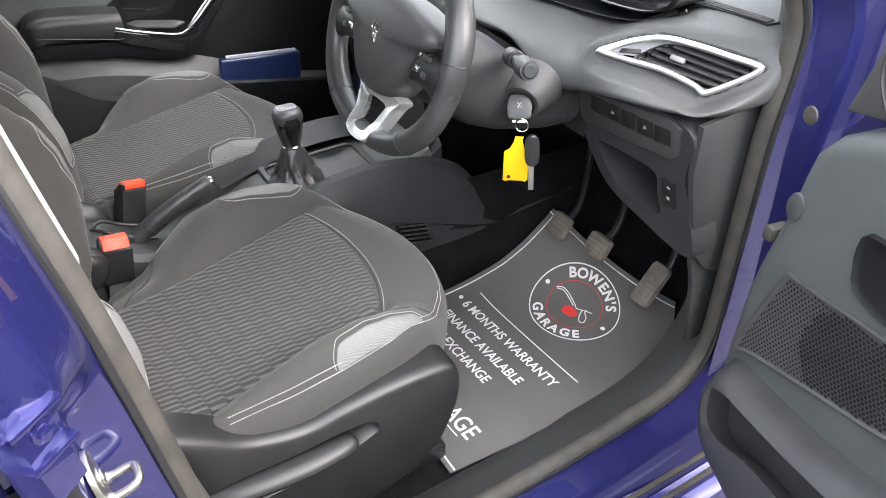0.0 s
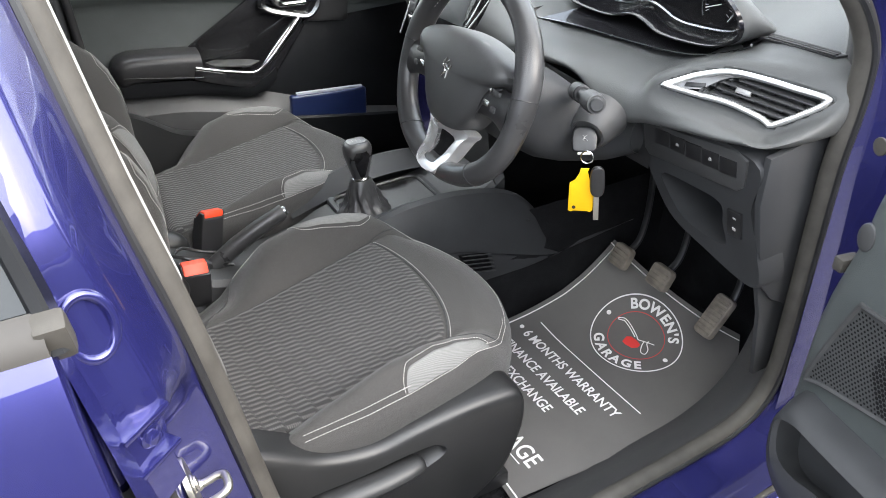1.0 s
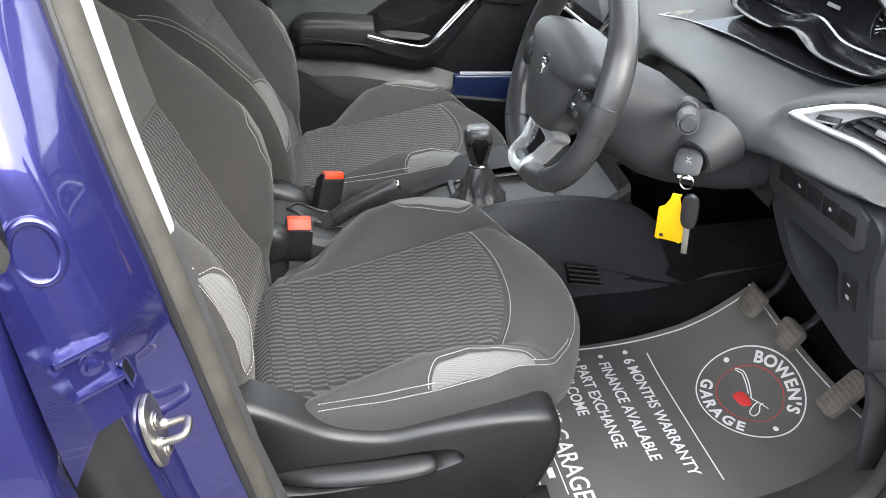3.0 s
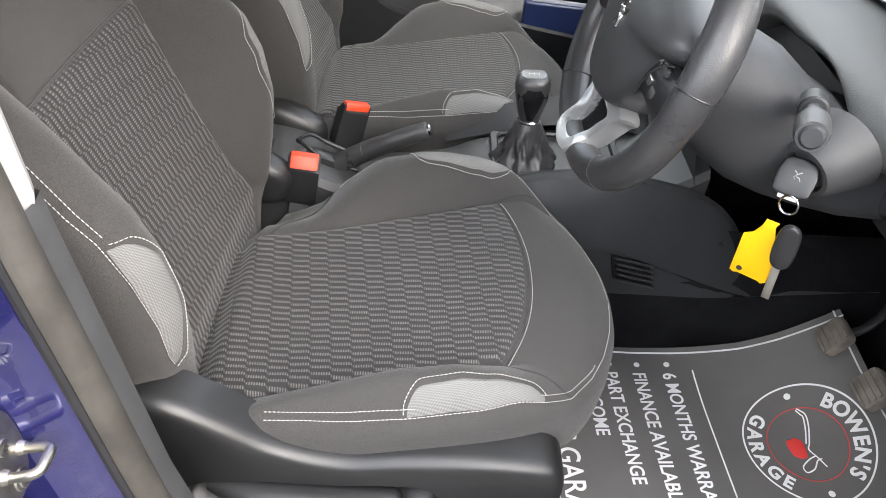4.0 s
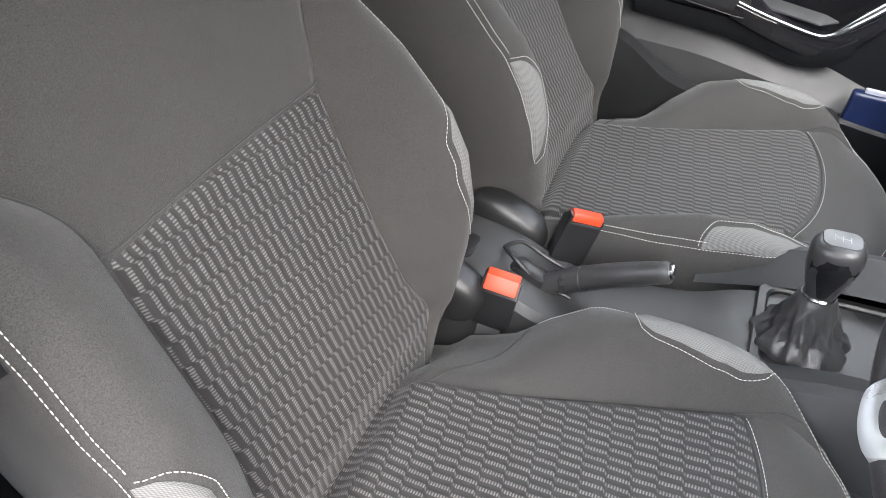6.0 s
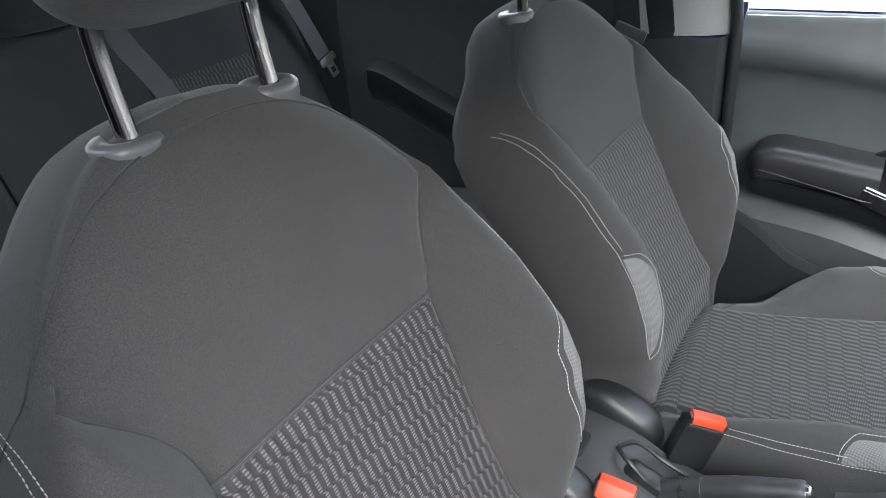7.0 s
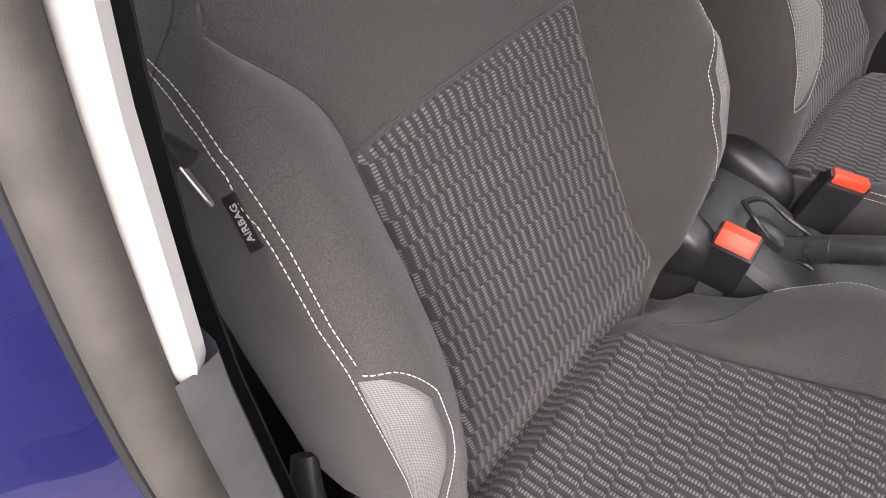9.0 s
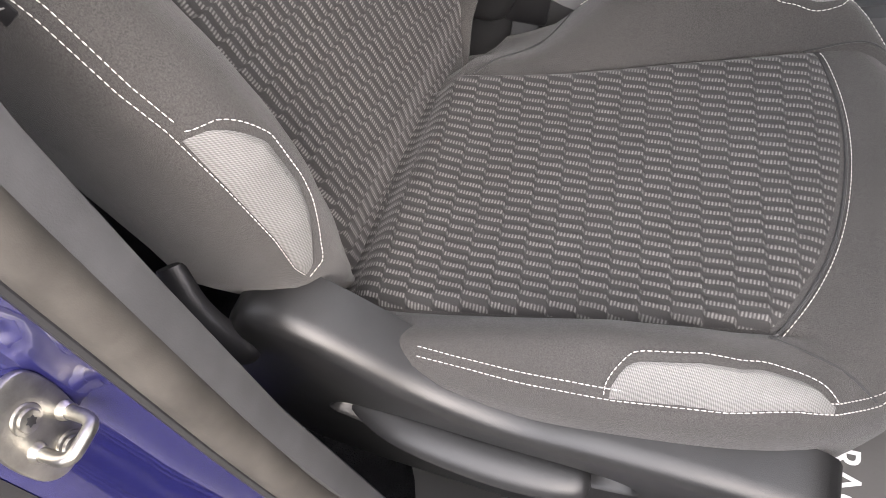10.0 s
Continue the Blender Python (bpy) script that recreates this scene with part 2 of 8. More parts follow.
def ribbed(name):
    """Seat insert cloth: stepped ribs with ladder-like light threads, laid out in metres on the UV map."""
    n = Nodes(name)
    s = n.add("ShaderNodeSeparateXYZ")
    n.link(n.coords("UV"), s.inputs[0])
    u, v = s.outputs[0], s.outputs[1]
    wob = n.math("MULTIPLY", n.math("SUBTRACT", n.noise(7, 2, 0.5, n.coords("UV")), 0.5), 0.008)
    cell = n.math("MULTIPLY", n.math("ADD", u, n.math("MULTIPLY", v, 0.16)), 1 / 0.0250)
    col_no = n.math("FLOOR", cell)
    local = n.math("FRACT", cell)
    step = n.add("ShaderNodeMapRange", interpolation_type="SMOOTHSTEP")
    n.link(local, step.inputs[0])
    step.inputs[1].default_value, step.inputs[2].default_value = 0.84, 1.0
    shift = n.math("MULTIPLY", n.math("ADD", col_no, step.outputs[0]), 0.45)
    fray = n.math("MULTIPLY", n.math("SUBTRACT", n.noise(420, 2, 0.6, n.coords("UV")), 0.5), 0.22)
    phase = n.math("ADD", n.math("ADD", n.math("MULTIPLY", n.math("ADD", v, wob), 1 / 0.0104), shift), fray)
    wave = n.math("MULTIPLY_ADD", n.math("SINE", n.math("MULTIPLY", phase, 2 * math.pi)), 0.5, 0.5)
    band = n.add("ShaderNodeMapRange", interpolation_type="SMOOTHSTEP")
    n.link(wave, band.inputs[0])
    band.inputs[1].default_value, band.inputs[2].default_value = 0.46, 0.86
    ends = n.math("MULTIPLY_ADD", n.math("LESS_THAN", local, 0.90), 0.50, 0.50)
    tick = n.math("MULTIPLY_ADD", n.math("SINE", n.math("MULTIPLY", u, 2 * math.pi / 0.0030)), 0.5, 0.5)
    tick = n.math("POWER", tick, 1.2)
    rows = n.noise(60, 2, 0.5, n.coords("UV"), (0.6, 1, 1))
    thread = n.math("MULTIPLY", n.math("MULTIPLY", band.outputs[0], ends), n.math("MULTIPLY_ADD", tick, 0.9, 0.1))
    thread = n.math("MULTIPLY", thread, n.math("MULTIPLY_ADD", rows, 0.9, 0.5))
    lint = n.noise(520, 2, 0.6, n.coords("UV"))
    thread = n.math("MULTIPLY", thread, n.math("MULTIPLY_ADD", lint, 1.5, 0.25))
    fine = n.noise(1800, 2, 0.6, n.coords("UV"))
    base = n.mix(fine, (0.0095, 0.0090, 0.0090), (0.025, 0.0238, 0.0238))
    col = n.mix(thread, base, (0.132, 0.128, 0.125))
    h = n.math("ADD", n.math("MULTIPLY", wave, 1.0), n.math("MULTIPLY", thread, 0.35))
    return n.done(col, 0.78, 0, n.bump(h, 0.75, 0.0010), sheen_weight=0.14, sheen_roughness=0.4)


def lined(name, colour, light, pitch):
    """Light grey patch cloth with fine slanting cords."""
    n = Nodes(name)
    s = n.add("ShaderNodeSeparateXYZ")
    n.link(n.coords("UV"), s.inputs[0])
    cords = n.math("MULTIPLY_ADD", n.math("SINE", n.math("MULTIPLY", n.math("ADD", s.outputs[0], n.math("MULTIPLY", s.outputs[1], 0.8)), 2 * math.pi / pitch)), 0.5, 0.5)
    cross = n.math("MULTIPLY_ADD", n.math("SINE", n.math("MULTIPLY", s.outputs[1], 2 * math.pi / pitch)), 0.5, 0.5)
    weave = n.math("MULTIPLY_ADD", cross, 0.4, n.math("MULTIPLY", cords, 0.6))
    fine = n.noise(700, 2, 0.6)
    col = n.mix(weave, colour, light)
    col = n.mix(n.math("MULTIPLY", fine, 0.35), col, tuple(0.5 * c for c in colour))
    return n.done(col, 0.85, 0, n.bump(weave, 0.6, 0.0007))


def paint(name):
    """Blue-violet metallic car paint under clear coat, lightly dusty."""
    n = Nodes(name)
    flake = n.noise(2600, 1, 0.5)
    dust = n.noise(5, 5, 0.65)
    col = n.mix(flake, (0.0185, 0.0185, 0.106), (0.034, 0.035, 0.176))
    col = n.mix(n.math("MULTIPLY", n.math("MAXIMUM", n.math("SUBTRACT", dust, 0.5), 0), 0.35), col, (0.25, 0.24, 0.28))
    rough = n.math("MULTIPLY_ADD", dust, 0.10, 0.20)
    m = n.done(col, rough, 0.65, n.bump(flake, 0.02, 0.0003))
    n.bsdf.inputs["Coat Weight"].default_value = 1.0
    n.bsdf.inputs["Coat IOR"].default_value = 1.6
    n.bsdf.inputs["Coat Roughness"].default_value = 0.015
    return m


def glassy(name, tint=(1, 1, 1)):
    n = Nodes(name)
    m = n.done(tint, 0.0)
    n.bsdf.inputs["Transmission Weight"].default_value = 1.0
    n.bsdf.inputs["IOR"].default_value = 1.45
    return m


CLOTH = woven("seat_cloth", (0.020, 0.0193, 0.0186), (0.056, 0.0540, 0.0520), 900, 0.6)
CLOTH_SIDE = woven("seat_side_cloth", (0.020, 0.0205, 0.021), (0.038, 0.039, 0.040), 1100)
INSERT = ribbed("ribbed_insert_cloth")
PATCH = lined("grey_patch_cloth", (0.085, 0.085, 0.083), (0.225, 0.225, 0.22), 0.0017)
THREAD = plain("stitch_thread", (0.48, 0.465, 0.44), 0.8, relief=0.3)
PLASTIC = plain("charcoal_plastic", (0.042, 0.0425, 0.0435), 0.46, spread=0.15, grain=1400, relief=0.35)
PLASTIC_LOW = plain("dark_lower_plastic", (0.0085, 0.009, 0.0102), 0.38, spread=0.15, grain=1200, relief=0.35)
COVER = plain("satin_cover_plastic", (0.0115, 0.0117, 0.0122), 0.40, spread=0.18, grain=1500, relief=0.25)
PLASTIC_BLACK = plain("black_plastic", (0.014, 0.014, 0.015), 0.38, spread=0.2, grain=900, relief=0.2)
GLOSS_BLACK = plain("gloss_black", (0.008, 0.008, 0.009), 0.12, spread=0.2, relief=0.02)
DASH = plain("dash_skin", (0.058, 0.060, 0.060), 0.50, spread=0.10, grain=700, relief=0.55, dist=0.0006)
RUBBER = plain("door_seal_rubber", (0.048, 0.0445, 0.039), 0.62, spread=0.25, wear=30, relief=0.3)
LEATHER = plain("black_leather", (0.033, 0.0328, 0.034), 0.30, spread=0.2, grain=650, relief=0.5, dist=0.0006)
CHROME = plain("satin_chrome", (0.60, 0.60, 0.60), 0.18, 1.0, spread=0.05, relief=0.03)
STEEL = plain("zinc_steel", (0.40, 0.388, 0.352), 0.38, 1.0, spread=0.2, wear=60, relief=0.2)
SILVER = plain("silver_trim", (0.66, 0.67, 0.67), 0.30, 0.75, spread=0.05, relief=0.05)
VENT_GREY = plain("grey_vent_plastic", (0.20, 0.20, 0.20), 0.40, 0.3, spread=0.06, relief=0.05)
DIAL_EDGE = plain("dial_edging", (0.20, 0.21, 0.22), 0.25, 1.0, spread=0.05, relief=0.02)
DULL_METAL = plain("window_strip_metal", (0.050, 0.047, 0.044), 0.6, 0.0, spread=0.1, relief=0.05)
POST_STEEL = plain("dark_polished_steel", (0.20, 0.19, 0.18), 0.2, 1.0, spread=0.08, relief=0.03)
RED = plain("red_button", (0.66, 0.050, 0.014), 0.48, spread=0.08, relief=0.05)
YELLOW = plain("yellow_tag", (0.74, 0.415, 0.0), 0.42, spread=0.05, relief=0.1)
WHITE_TRIM = plain("pale_pillar_trim", (0.29, 0.285, 0.274), 0.6, spread=0.04, grain=1000, relief=0.3)
BLUE = paint("blue_violet_paint")
CARPET = plain("black_carpet", (0.012, 0.012, 0.013), 0.95, spread=0.35, grain=500, relief=1.0, dist=0.003)
MAT = plain("paper_floor_mat", (0.108, 0.102, 0.097), 0.62, spread=0.10, wear=8, grain=260, relief=0.35, dist=0.0008)
INK = plain("white_print", (0.80, 0.79, 0.78), 0.6, spread=0.04, relief=0.1)
INK_GREY = plain("grey_tag_print", (0.30, 0.295, 0.29), 0.7, spread=0.1, relief=0.1)
PILLAR_GREY = plain("grey_pillar_plastic", (0.047, 0.0475, 0.049), 0.55, spread=0.18, wear=40, grain=900, relief=0.4)
SPOKE_SILVER = plain("spoke_silver", (0.66, 0.66, 0.665), 0.28, 0.8, spread=0.05, relief=0.02)
AMBER = plain("amber_print", (0.20, 0.10, 0.02), 0.6, spread=0.06, relief=0.1)
SCREEN = plain("matt_screen_glass", (0.030, 0.032, 0.034), 0.42, spread=0.08, relief=0.0)
COLLAR = plain("grey_collar_plastic", (0.085, 0.086, 0.088), 0.35, spread=0.1, grain=1200, relief=0.2)
INK_RED = plain("red_print", (0.66, 0.045, 0.04), 0.6, spread=0.06, relief=0.1)
GLASS = glassy("clear_glass", (0.95, 0.97, 0.96))
SIDE_GLASS = glassy("tinted_side_glass", (0.76, 0.80, 0.78))
DARK_GLASS = plain("dark_tinted_glass", (0.012, 0.014, 0.015), 0.10, spread=0.1, relief=0.0)
HEADLINER = plain("headliner", (0.50, 0.49, 0.46), 0.9, spread=0.05, grain=500, relief=0.4)
TRIM_DARK = plain("dark_pillar_trim", (0.027, 0.028, 0.030), 0.55, spread=0.15, relief=0.35)
DOOR_SKIN = plain("door_panel_skin", (0.050, 0.0565, 0.057), 0.55, spread=0.12, grain=800, relief=0.5, dist=0.0005)
PEDAL = plain("worn_pedal_rubber", (0.15, 0.130, 0.108), 0.8, spread=0.3, wear=40, relief=0.5)
FOLDER = plain("navy_folder", (0.008, 0.015, 0.055), 0.35, spread=0.1, relief=0.05)
PAPER = plain("folder_pale_edge", (0.36, 0.36, 0.42), 0.5, spread=0.1, relief=0.1)
GRAVEL = plain("gravel_yard", (0.21, 0.195, 0.175), 0.95, spread=0.35, wear=25, grain=160, relief=1.0, dist=0.01)
BLOCK_WALL = plain("light_block_wall", (0.11, 0.105, 0.10), 0.9, spread=0.2, wear=3, grain=120, relief=0.6, dist=0.004)
WHITE_PAINT = plain("white_car_paint", (0.55, 0.56, 0.575), 0.25, spread=0.03, relief=0.02)
TAIL_RED = plain("tail_lamp_red", (0.16, 0.006, 0.008), 0.15, spread=0.1, relief=0.03)
BELT = plain("grey_webbing", (0.060, 0.062, 0.066), 0.75, spread=0.12, grain=900, relief=0.6)
for low_sheen, level in ((DASH, 0.30), (PLASTIC, 0.40), (PLASTIC_LOW, 0.16), (TRIM_DARK, 0.32), (CARPET, 0.08), (DULL_METAL, 0.2), (RUBBER, 0.3)):
    low_sheen.node_tree.nodes["Principled BSDF"].inputs["Specular IOR Level"].default_value = level

# ---- front seats ----
CUSHION_HALF = [(-0.16, 0.20), (-0.10, 0.235), (0.0, 0.25), (0.10, 0.251), (0.165, 0.248), (0.25, 0.236), (0.316, 0.214), (0.355, 0.184), (0.385, 0.148),
                (0.407, 0.107), (0.422, 0.062), (0.428, 0.028), (0.43, 0.0)]
CUSHION_TOP = [(-0.16, 0.625), (-0.12, 0.640), (-0.08, 0.646), (0.0, 0.648), (0.1, 0.653), (0.2, 0.660), (0.27, 0.667), (0.35, 0.668), (0.45, 0.662)]
BACK_HALF = [(-0.06, 0.145), (-0.02, 0.182), (0.03, 0.217), (0.065, 0.234), (0.10, 0.245), (0.20, 0.251), (0.28, 0.248), (0.36, 0.238), (0.41, 0.222), (0.45, 0.203), (0.485, 0.182), (0.515, 0.160),
             (0.540, 0.136), (0.560, 0.111), (0.576, 0.084), (0.585, 0.050), (0.589, 0.0)]
INSERT_OUT = [(-0.16, 0.215), (-0.025, 0.203), (0.05, 0.189), (0.162, 0.169), (0.278, 0.153), (0.33, 0.150)]
INSERT_IN = [(-0.16, 0.075), (-0.05, 0.092), (0.045, 0.109), (0.158, 0.139), (0.275, 0.166), (0.33, 0.168)]
BOLSTER_CREST = [(-0.16, -0.04), (-0.05, -0.045), (0.0, -0.030), (0.04, 0.006), (0.10, 0.043), (0.153, 0.056), (0.20, 0.056), (0.25, 0.045), (0.30, 0.027), (0.35, 0.010), (0.4, 0.0)]
OUTER_CREST = [(-0.16, 0.0), (-0.05, 0.004), (0.0, 0.022), (0.04, 0.033), (0.10, 0.047), (0.153, 0.057), (0.223, 0.052), (0.29, 0.020), (0.34, 0.002), (0.4, 0.0)]
OUTER_SEAM = [(-0.16, 0.0), (-0.05, 0.018), (0.0, 0.026), (0.20, 0.025), (0.316, 0.020), (0.36, 0.004), (0.4, 0.0)]
BOLSTER_SEAM = [(-0.16, -0.075), (-0.08, -0.082), (-0.04, -0.076), (0.0, -0.058), (0.02, -0.040), (0.04, -0.020), (0.075, 0.006), (0.10, 0.024), (0.20, 0.025), (0.316, 0.020), (0.36, 0.004), (0.4, 0.0)]
BACK_CREST = [(-0.06, 0.0), (-0.02, 0.008), (0.03, 0.026), (0.085, 0.049), (0.14, 0.066), (0.20, 0.075), (0.25, 0.073), (0.33, 0.052), (0.364, 0.037), (0.42, 0.021), (0.46, 0.012), (0.50, 0.004), (0.58, -0.008)]
BACK_INSERT = [(-0.06, 0.175), (-0.02, 0.180), (0.02, 0.172), (0.07, 0.152), (0.16, 0.143), (0.25, 0.143), (0.337, 0.143), (0.37, 0.151), (0.394, 0.161), (0.417, 0.176), (0.433, 0.189), (0.445, 0.203), (0.50, 0.240)]
BACK_FOOT = Vector((-0.09, 0, 0.646))
SIDE_RINGS = [(0.0, 0.0), (0.007, 0.004), (0.028, 0.009), (0.058, 0.011), (0.088, 0.007), (0.115, -0.010), (0.13, -0.05)]
# seam rows on the backrest: height along it, then metres round the edge (minus: on its face)
OUTER_ROW = [(0.085, -0.003), (0.20, -0.003), (0.35, 0.0), (0.376, 0.003), (0.399, 0.012), (0.416, 0.022), (0.433, 0.038), (0.440, 0.0475)]
INNER_ROW = [(0.252, -0.0068), (0.36, -0.0062), (0.376, -0.0025), (0.386, 0.0), (0.409, 0.007), (0.428, 0.023), (0.440, 0.036)]


def fine_outline(table, n):
    """Even points along the half outline x, y(x)."""
    pts = [Vector((a, b, 0)) for a, b in table]
    line = curve3(pts, 12)
    along = np.cumsum([0.0] + [(b - a).length for a, b in zip(line, line[1:])])
    s = np.linspace(0, along[-1], n + 1)
    return [(float(np.interp(k, along, [p.x for p in line])), max(0.0, float(np.interp(k, along, [p.y for p in line])))) for k in s]


CUSHION_LINE = fine_outline(CUSHION_HALF, 48)
BACK_LINE = fine_outline(BACK_HALF, 52)
CUSHION_EDGE = np.array([(x, s * y) for s in (1, -1) for x, y in fine_outline(CUSHION_HALF, 200)])
BACK_EDGE = np.array([(x, s * y) for s in (1, -1) for x, y in fine_outline(BACK_HALF, 200)])


def insert_half(x, is_outer):
    """Half width of the cushion's insert on its door side or its console side."""
    return interp(INSERT_OUT if is_outer else INSERT_IN, x)


def back_insert_half(w, is_outer):
    return interp(BACK_INSERT, w) + (-0.011 if is_outer else 0.017) * (1 - smooth((w - 0.36) / 0.08))


def columns(half, left, right, n):
    """Grid lines across a cushion, one of them on the insert's seam on each side."""
    k = n // 2
    inner, groove = k - 12, 4

    def run(yi):
        b = min(yi, 0.97 * half)
        g = min(0.014, 0.3 * b)
        return [(b - g) * i / (inner - groove) for i in range(inner - groove)] + [b - g + g * i / groove for i in range(groove)] + [b + (half - b) * i / 12 for i in range(13)]

    return [-v for v in run(left)[:0:-1]] + run(right)


def cushion_z(x, y, outer):
    a = abs(y)
    z = interp(CUSHION_TOP, x)
    yi = insert_half(x, y * outer > 0)
    if a < yi:
        z -= 0.007 * (1 - (a / yi) ** 2) * smooth((x + 0.1) / 0.1)
        z -= 0.006 * smooth((a - yi + 0.014) / 0.014) * (1 - smooth((x - 0.27) / 0.04))
    else:
        t = min(1.0, (a - yi) / max(0.01, interp(CUSHION_HALF, x) - yi))
        low = interp(OUTER_SEAM if y * outer > 0 else BOLSTER_SEAM, x)
        z += low * smooth(t) + (interp(OUTER_CREST if y * outer > 0 else BOLSTER_CREST, x) - low * 0.5) * math.sin(math.pi * t) ** 0.9 - 0.006 * (1 - smooth(t / 0.15)) * (1 - smooth((x - 0.27) / 0.04))
    d = float(np.min(np.hypot(CUSHION_EDGE[:, 0] - x, CUSHION_EDGE[:, 1] - y)))
    front = smooth((x - 0.28) / 0.08)
    reach = 0.012 + 0.055 * front
    q = max(0.0, 1 - d / reach)
    return z - (0.004 + 0.026 * front) * q * q - 0.026 * smooth((-0.058 - x) / 0.034)


def back_n(w, y, outer):
    a, half = abs(y), interp(BACK_HALF, w)
    yi = min(back_insert_half(w, y * outer > 0), 0.97 * half)
    crest = interp(BACK_CREST, w)
    n = 0.004 * smooth((w - 0.337) / 0.012) + 0.010 * smooth((w - 0.33) / 0.12) * (1 - smooth((w - 0.48) / 0.1))
    if a < yi:
        n -= 0.008 * (1 - (a / yi) ** 2) * (1 - smooth((w - 0.33) / 0.1))
        n -= 0.005 * smooth((a - yi + 0.014) / 0.014) * (1 - smooth((w - 0.44) / 0.03))
    else:
        t = min(1.0, (a - yi) / max(0.01, half - yi))
        n = n * (1 - t) + crest * math.sin(t * math.pi * 0.71) / math.sin(math.pi * 0.71) - 0.005 * (1 - smooth(t / 0.15)) * (1 - smooth((w - 0.425) / 0.02))
    d = float(np.min(np.hypot(BACK_EDGE[:, 0] - w, BACK_EDGE[:, 1] - y)))
    top = smooth((w - 0.42) / 0.08)
    q = max(0.0, 1 - d / (0.008 + 0.034 * top))
    return n - (0.003 + 0.018 * top) * q * q - 0.008 * smooth((0.022 - w) / 0.04)


def make_seat(ox, oy, outer, recline, head_up, head_half, drop, label):
    """A front seat; ox, oy move it from the driver's place, outer is the side of its door (-1 or 1)."""
    move = Vector((ox, oy, -0.78 * drop))
    low = Vector((ox, oy, -drop))
    BACK_UP = Vector((-math.sin(radians(recline)), 0, math.cos(radians(recline))))
    BACK_OUT = Vector((math.cos(radians(recline)), 0, math.sin(radians(recline))))
    seat = thing("front_seat", (0.1 + ox, oy, 0.33), label, "car seat", "front seats")

    def cp(x, y, up=0.0):
        return Vector((x, y, cushion_z(x, y, -1) + up)) + low

    def bp(w, y, up=0.0):
        return BACK_FOOT + BACK_UP * w + BACK_OUT * (back_n(w, y, -1) + up) + Vector((0, y, 0)) + move

    def side_p(w, side, deep, up=0.0):
        """A place on the backrest's side panel, deep metres behind its front edge."""
        top = smooth((w - 0.44) / 0.1)
        slope = (interp(BACK_HALF, w + 0.01) - interp(BACK_HALF, w - 0.01)) / 0.02
        nrm = Vector((-slope, 1.0)).normalized()
        out = interp(SIDE_RINGS, deep) * (1 - 0.2 * top) + up
        nn = back_n(w, side * interp(BACK_HALF, w), -1) - deep * (1 - 0.25 * top) - 0.035 * smooth(deep / 0.1) * (1 - top) + up * max(0.0, 1 - deep / 0.02)
        return BACK_FOOT + BACK_UP * (w + nrm.x * out) + BACK_OUT * nn + Vector((0, side * (interp(BACK_HALF, w) + nrm.y * out), 0)) + move

    # cushion
    bm = bmesh.new()
    line, n = CUSHION_LINE, 44
    rows = [[bm.verts.new(cp(x, v)) for v in columns(y, insert_half(x, True), insert_half(x, False), n)] for x, y in line[:-1]]
    rows.append([bm.verts.new(cp(line[-1][0], 0))] * (n + 1))
    for a, b in zip(rows, rows[1:]):
        for j in range(n):
            quad = []
            for v in (a[j], a[j + 1], b[j + 1], b[j]):
                if v not in quad:
                    quad.append(v)
            if len(quad) > 2:
                bm.faces.new(quad)
    rim = [Vector((x, -y, 0)) for x, y in line] + [Vector((x, y, 0)) for x, y in line[-2::-1]]
    rings = []
    for out, down in ((0, 0), (0.005, 0.006), (0.010, 0.022), (0.011, 0.05), (0.008, 0.08), (-0.012, 0.12), (-0.03, 0.16)):
        ring = []
        for i, p in enumerate(rim):
            a, b = rim[max(0, i - 1)], rim[min(len(rim) - 1, i + 1)]
            d = (b - a).normalized()
            nrm = Vector((d.y, -d.x, 0))
            z = cushion_z(p.x, p.y, -1)
            ring.append(Vector((p.x, p.y, z - down)) + nrm * out + low)
        rings.append(ring)
    loft(bm, rings, closed=False)
    surface(bm, lambda u, v: Vector((-0.15 + 0.5 * u, (v - 0.5) * 0.44, 0.515)) + low, 2, 2)
    part("cushion", bm, CLOTH, seat)

    # ribbed insert of the cushion
    def front_edge(y):
        return 0.315 - 0.040 * (abs(y - 0.007) / 0.162) ** 2.2

    def ins(u, v):
        y = (2 * v - 1) * 0.155
        x = -0.15 + u * (front_edge(y) + 0.15)
        y = -(insert_half(x, True) - 0.001) * (1 - v) + (insert_half(x, False) - 0.001) * v
        e = min(min(u * 8, (1 - u) * 40), min(v, 1 - v) * 40)
        return x, y, -0.002 + 0.0060 * smooth(e)

    bm = bmesh.new()
    surface(bm, lambda u, v: cp(*ins(u, v)), 60, 50, lambda u, v: ins(u, v)[:2])
    part("cushion_insert", bm, INSERT, seat, "dark grey ribbed cloth with lighter woven dashes")

    lines = []
    front = []
    for k in range(41):
        y = (2 * k / 40 - 1) * 0.160 + 0.005
        front.append(cp(front_edge(y) + 0.006, y, 0.0014))
    lines.append(front)

    for side in (-1, 1):
        def edge(x, back):
            return side * (interp(CUSHION_HALF, x) - back)

        # grey patch on the bolster: narrow on the door side, over the whole crest on the console side
        if side < 0:
            x0, x1, inlay = 0.167, 0.318, [(0.0, 0.002), (0.02, 0.012), (0.08, 0.019), (0.28, 0.021), (0.64, 0.026), (0.83, 0.020), (0.93, 0.012), (1.0, 0.004)]
        else:
            x0, x1, inlay = 0.150, 0.300, [(0.0, 0.030), (0.05, 0.042), (0.14, 0.049), (0.30, 0.049), (0.62, 0.046), (0.80, 0.038), (0.92, 0.026), (1.0, 0.012)]

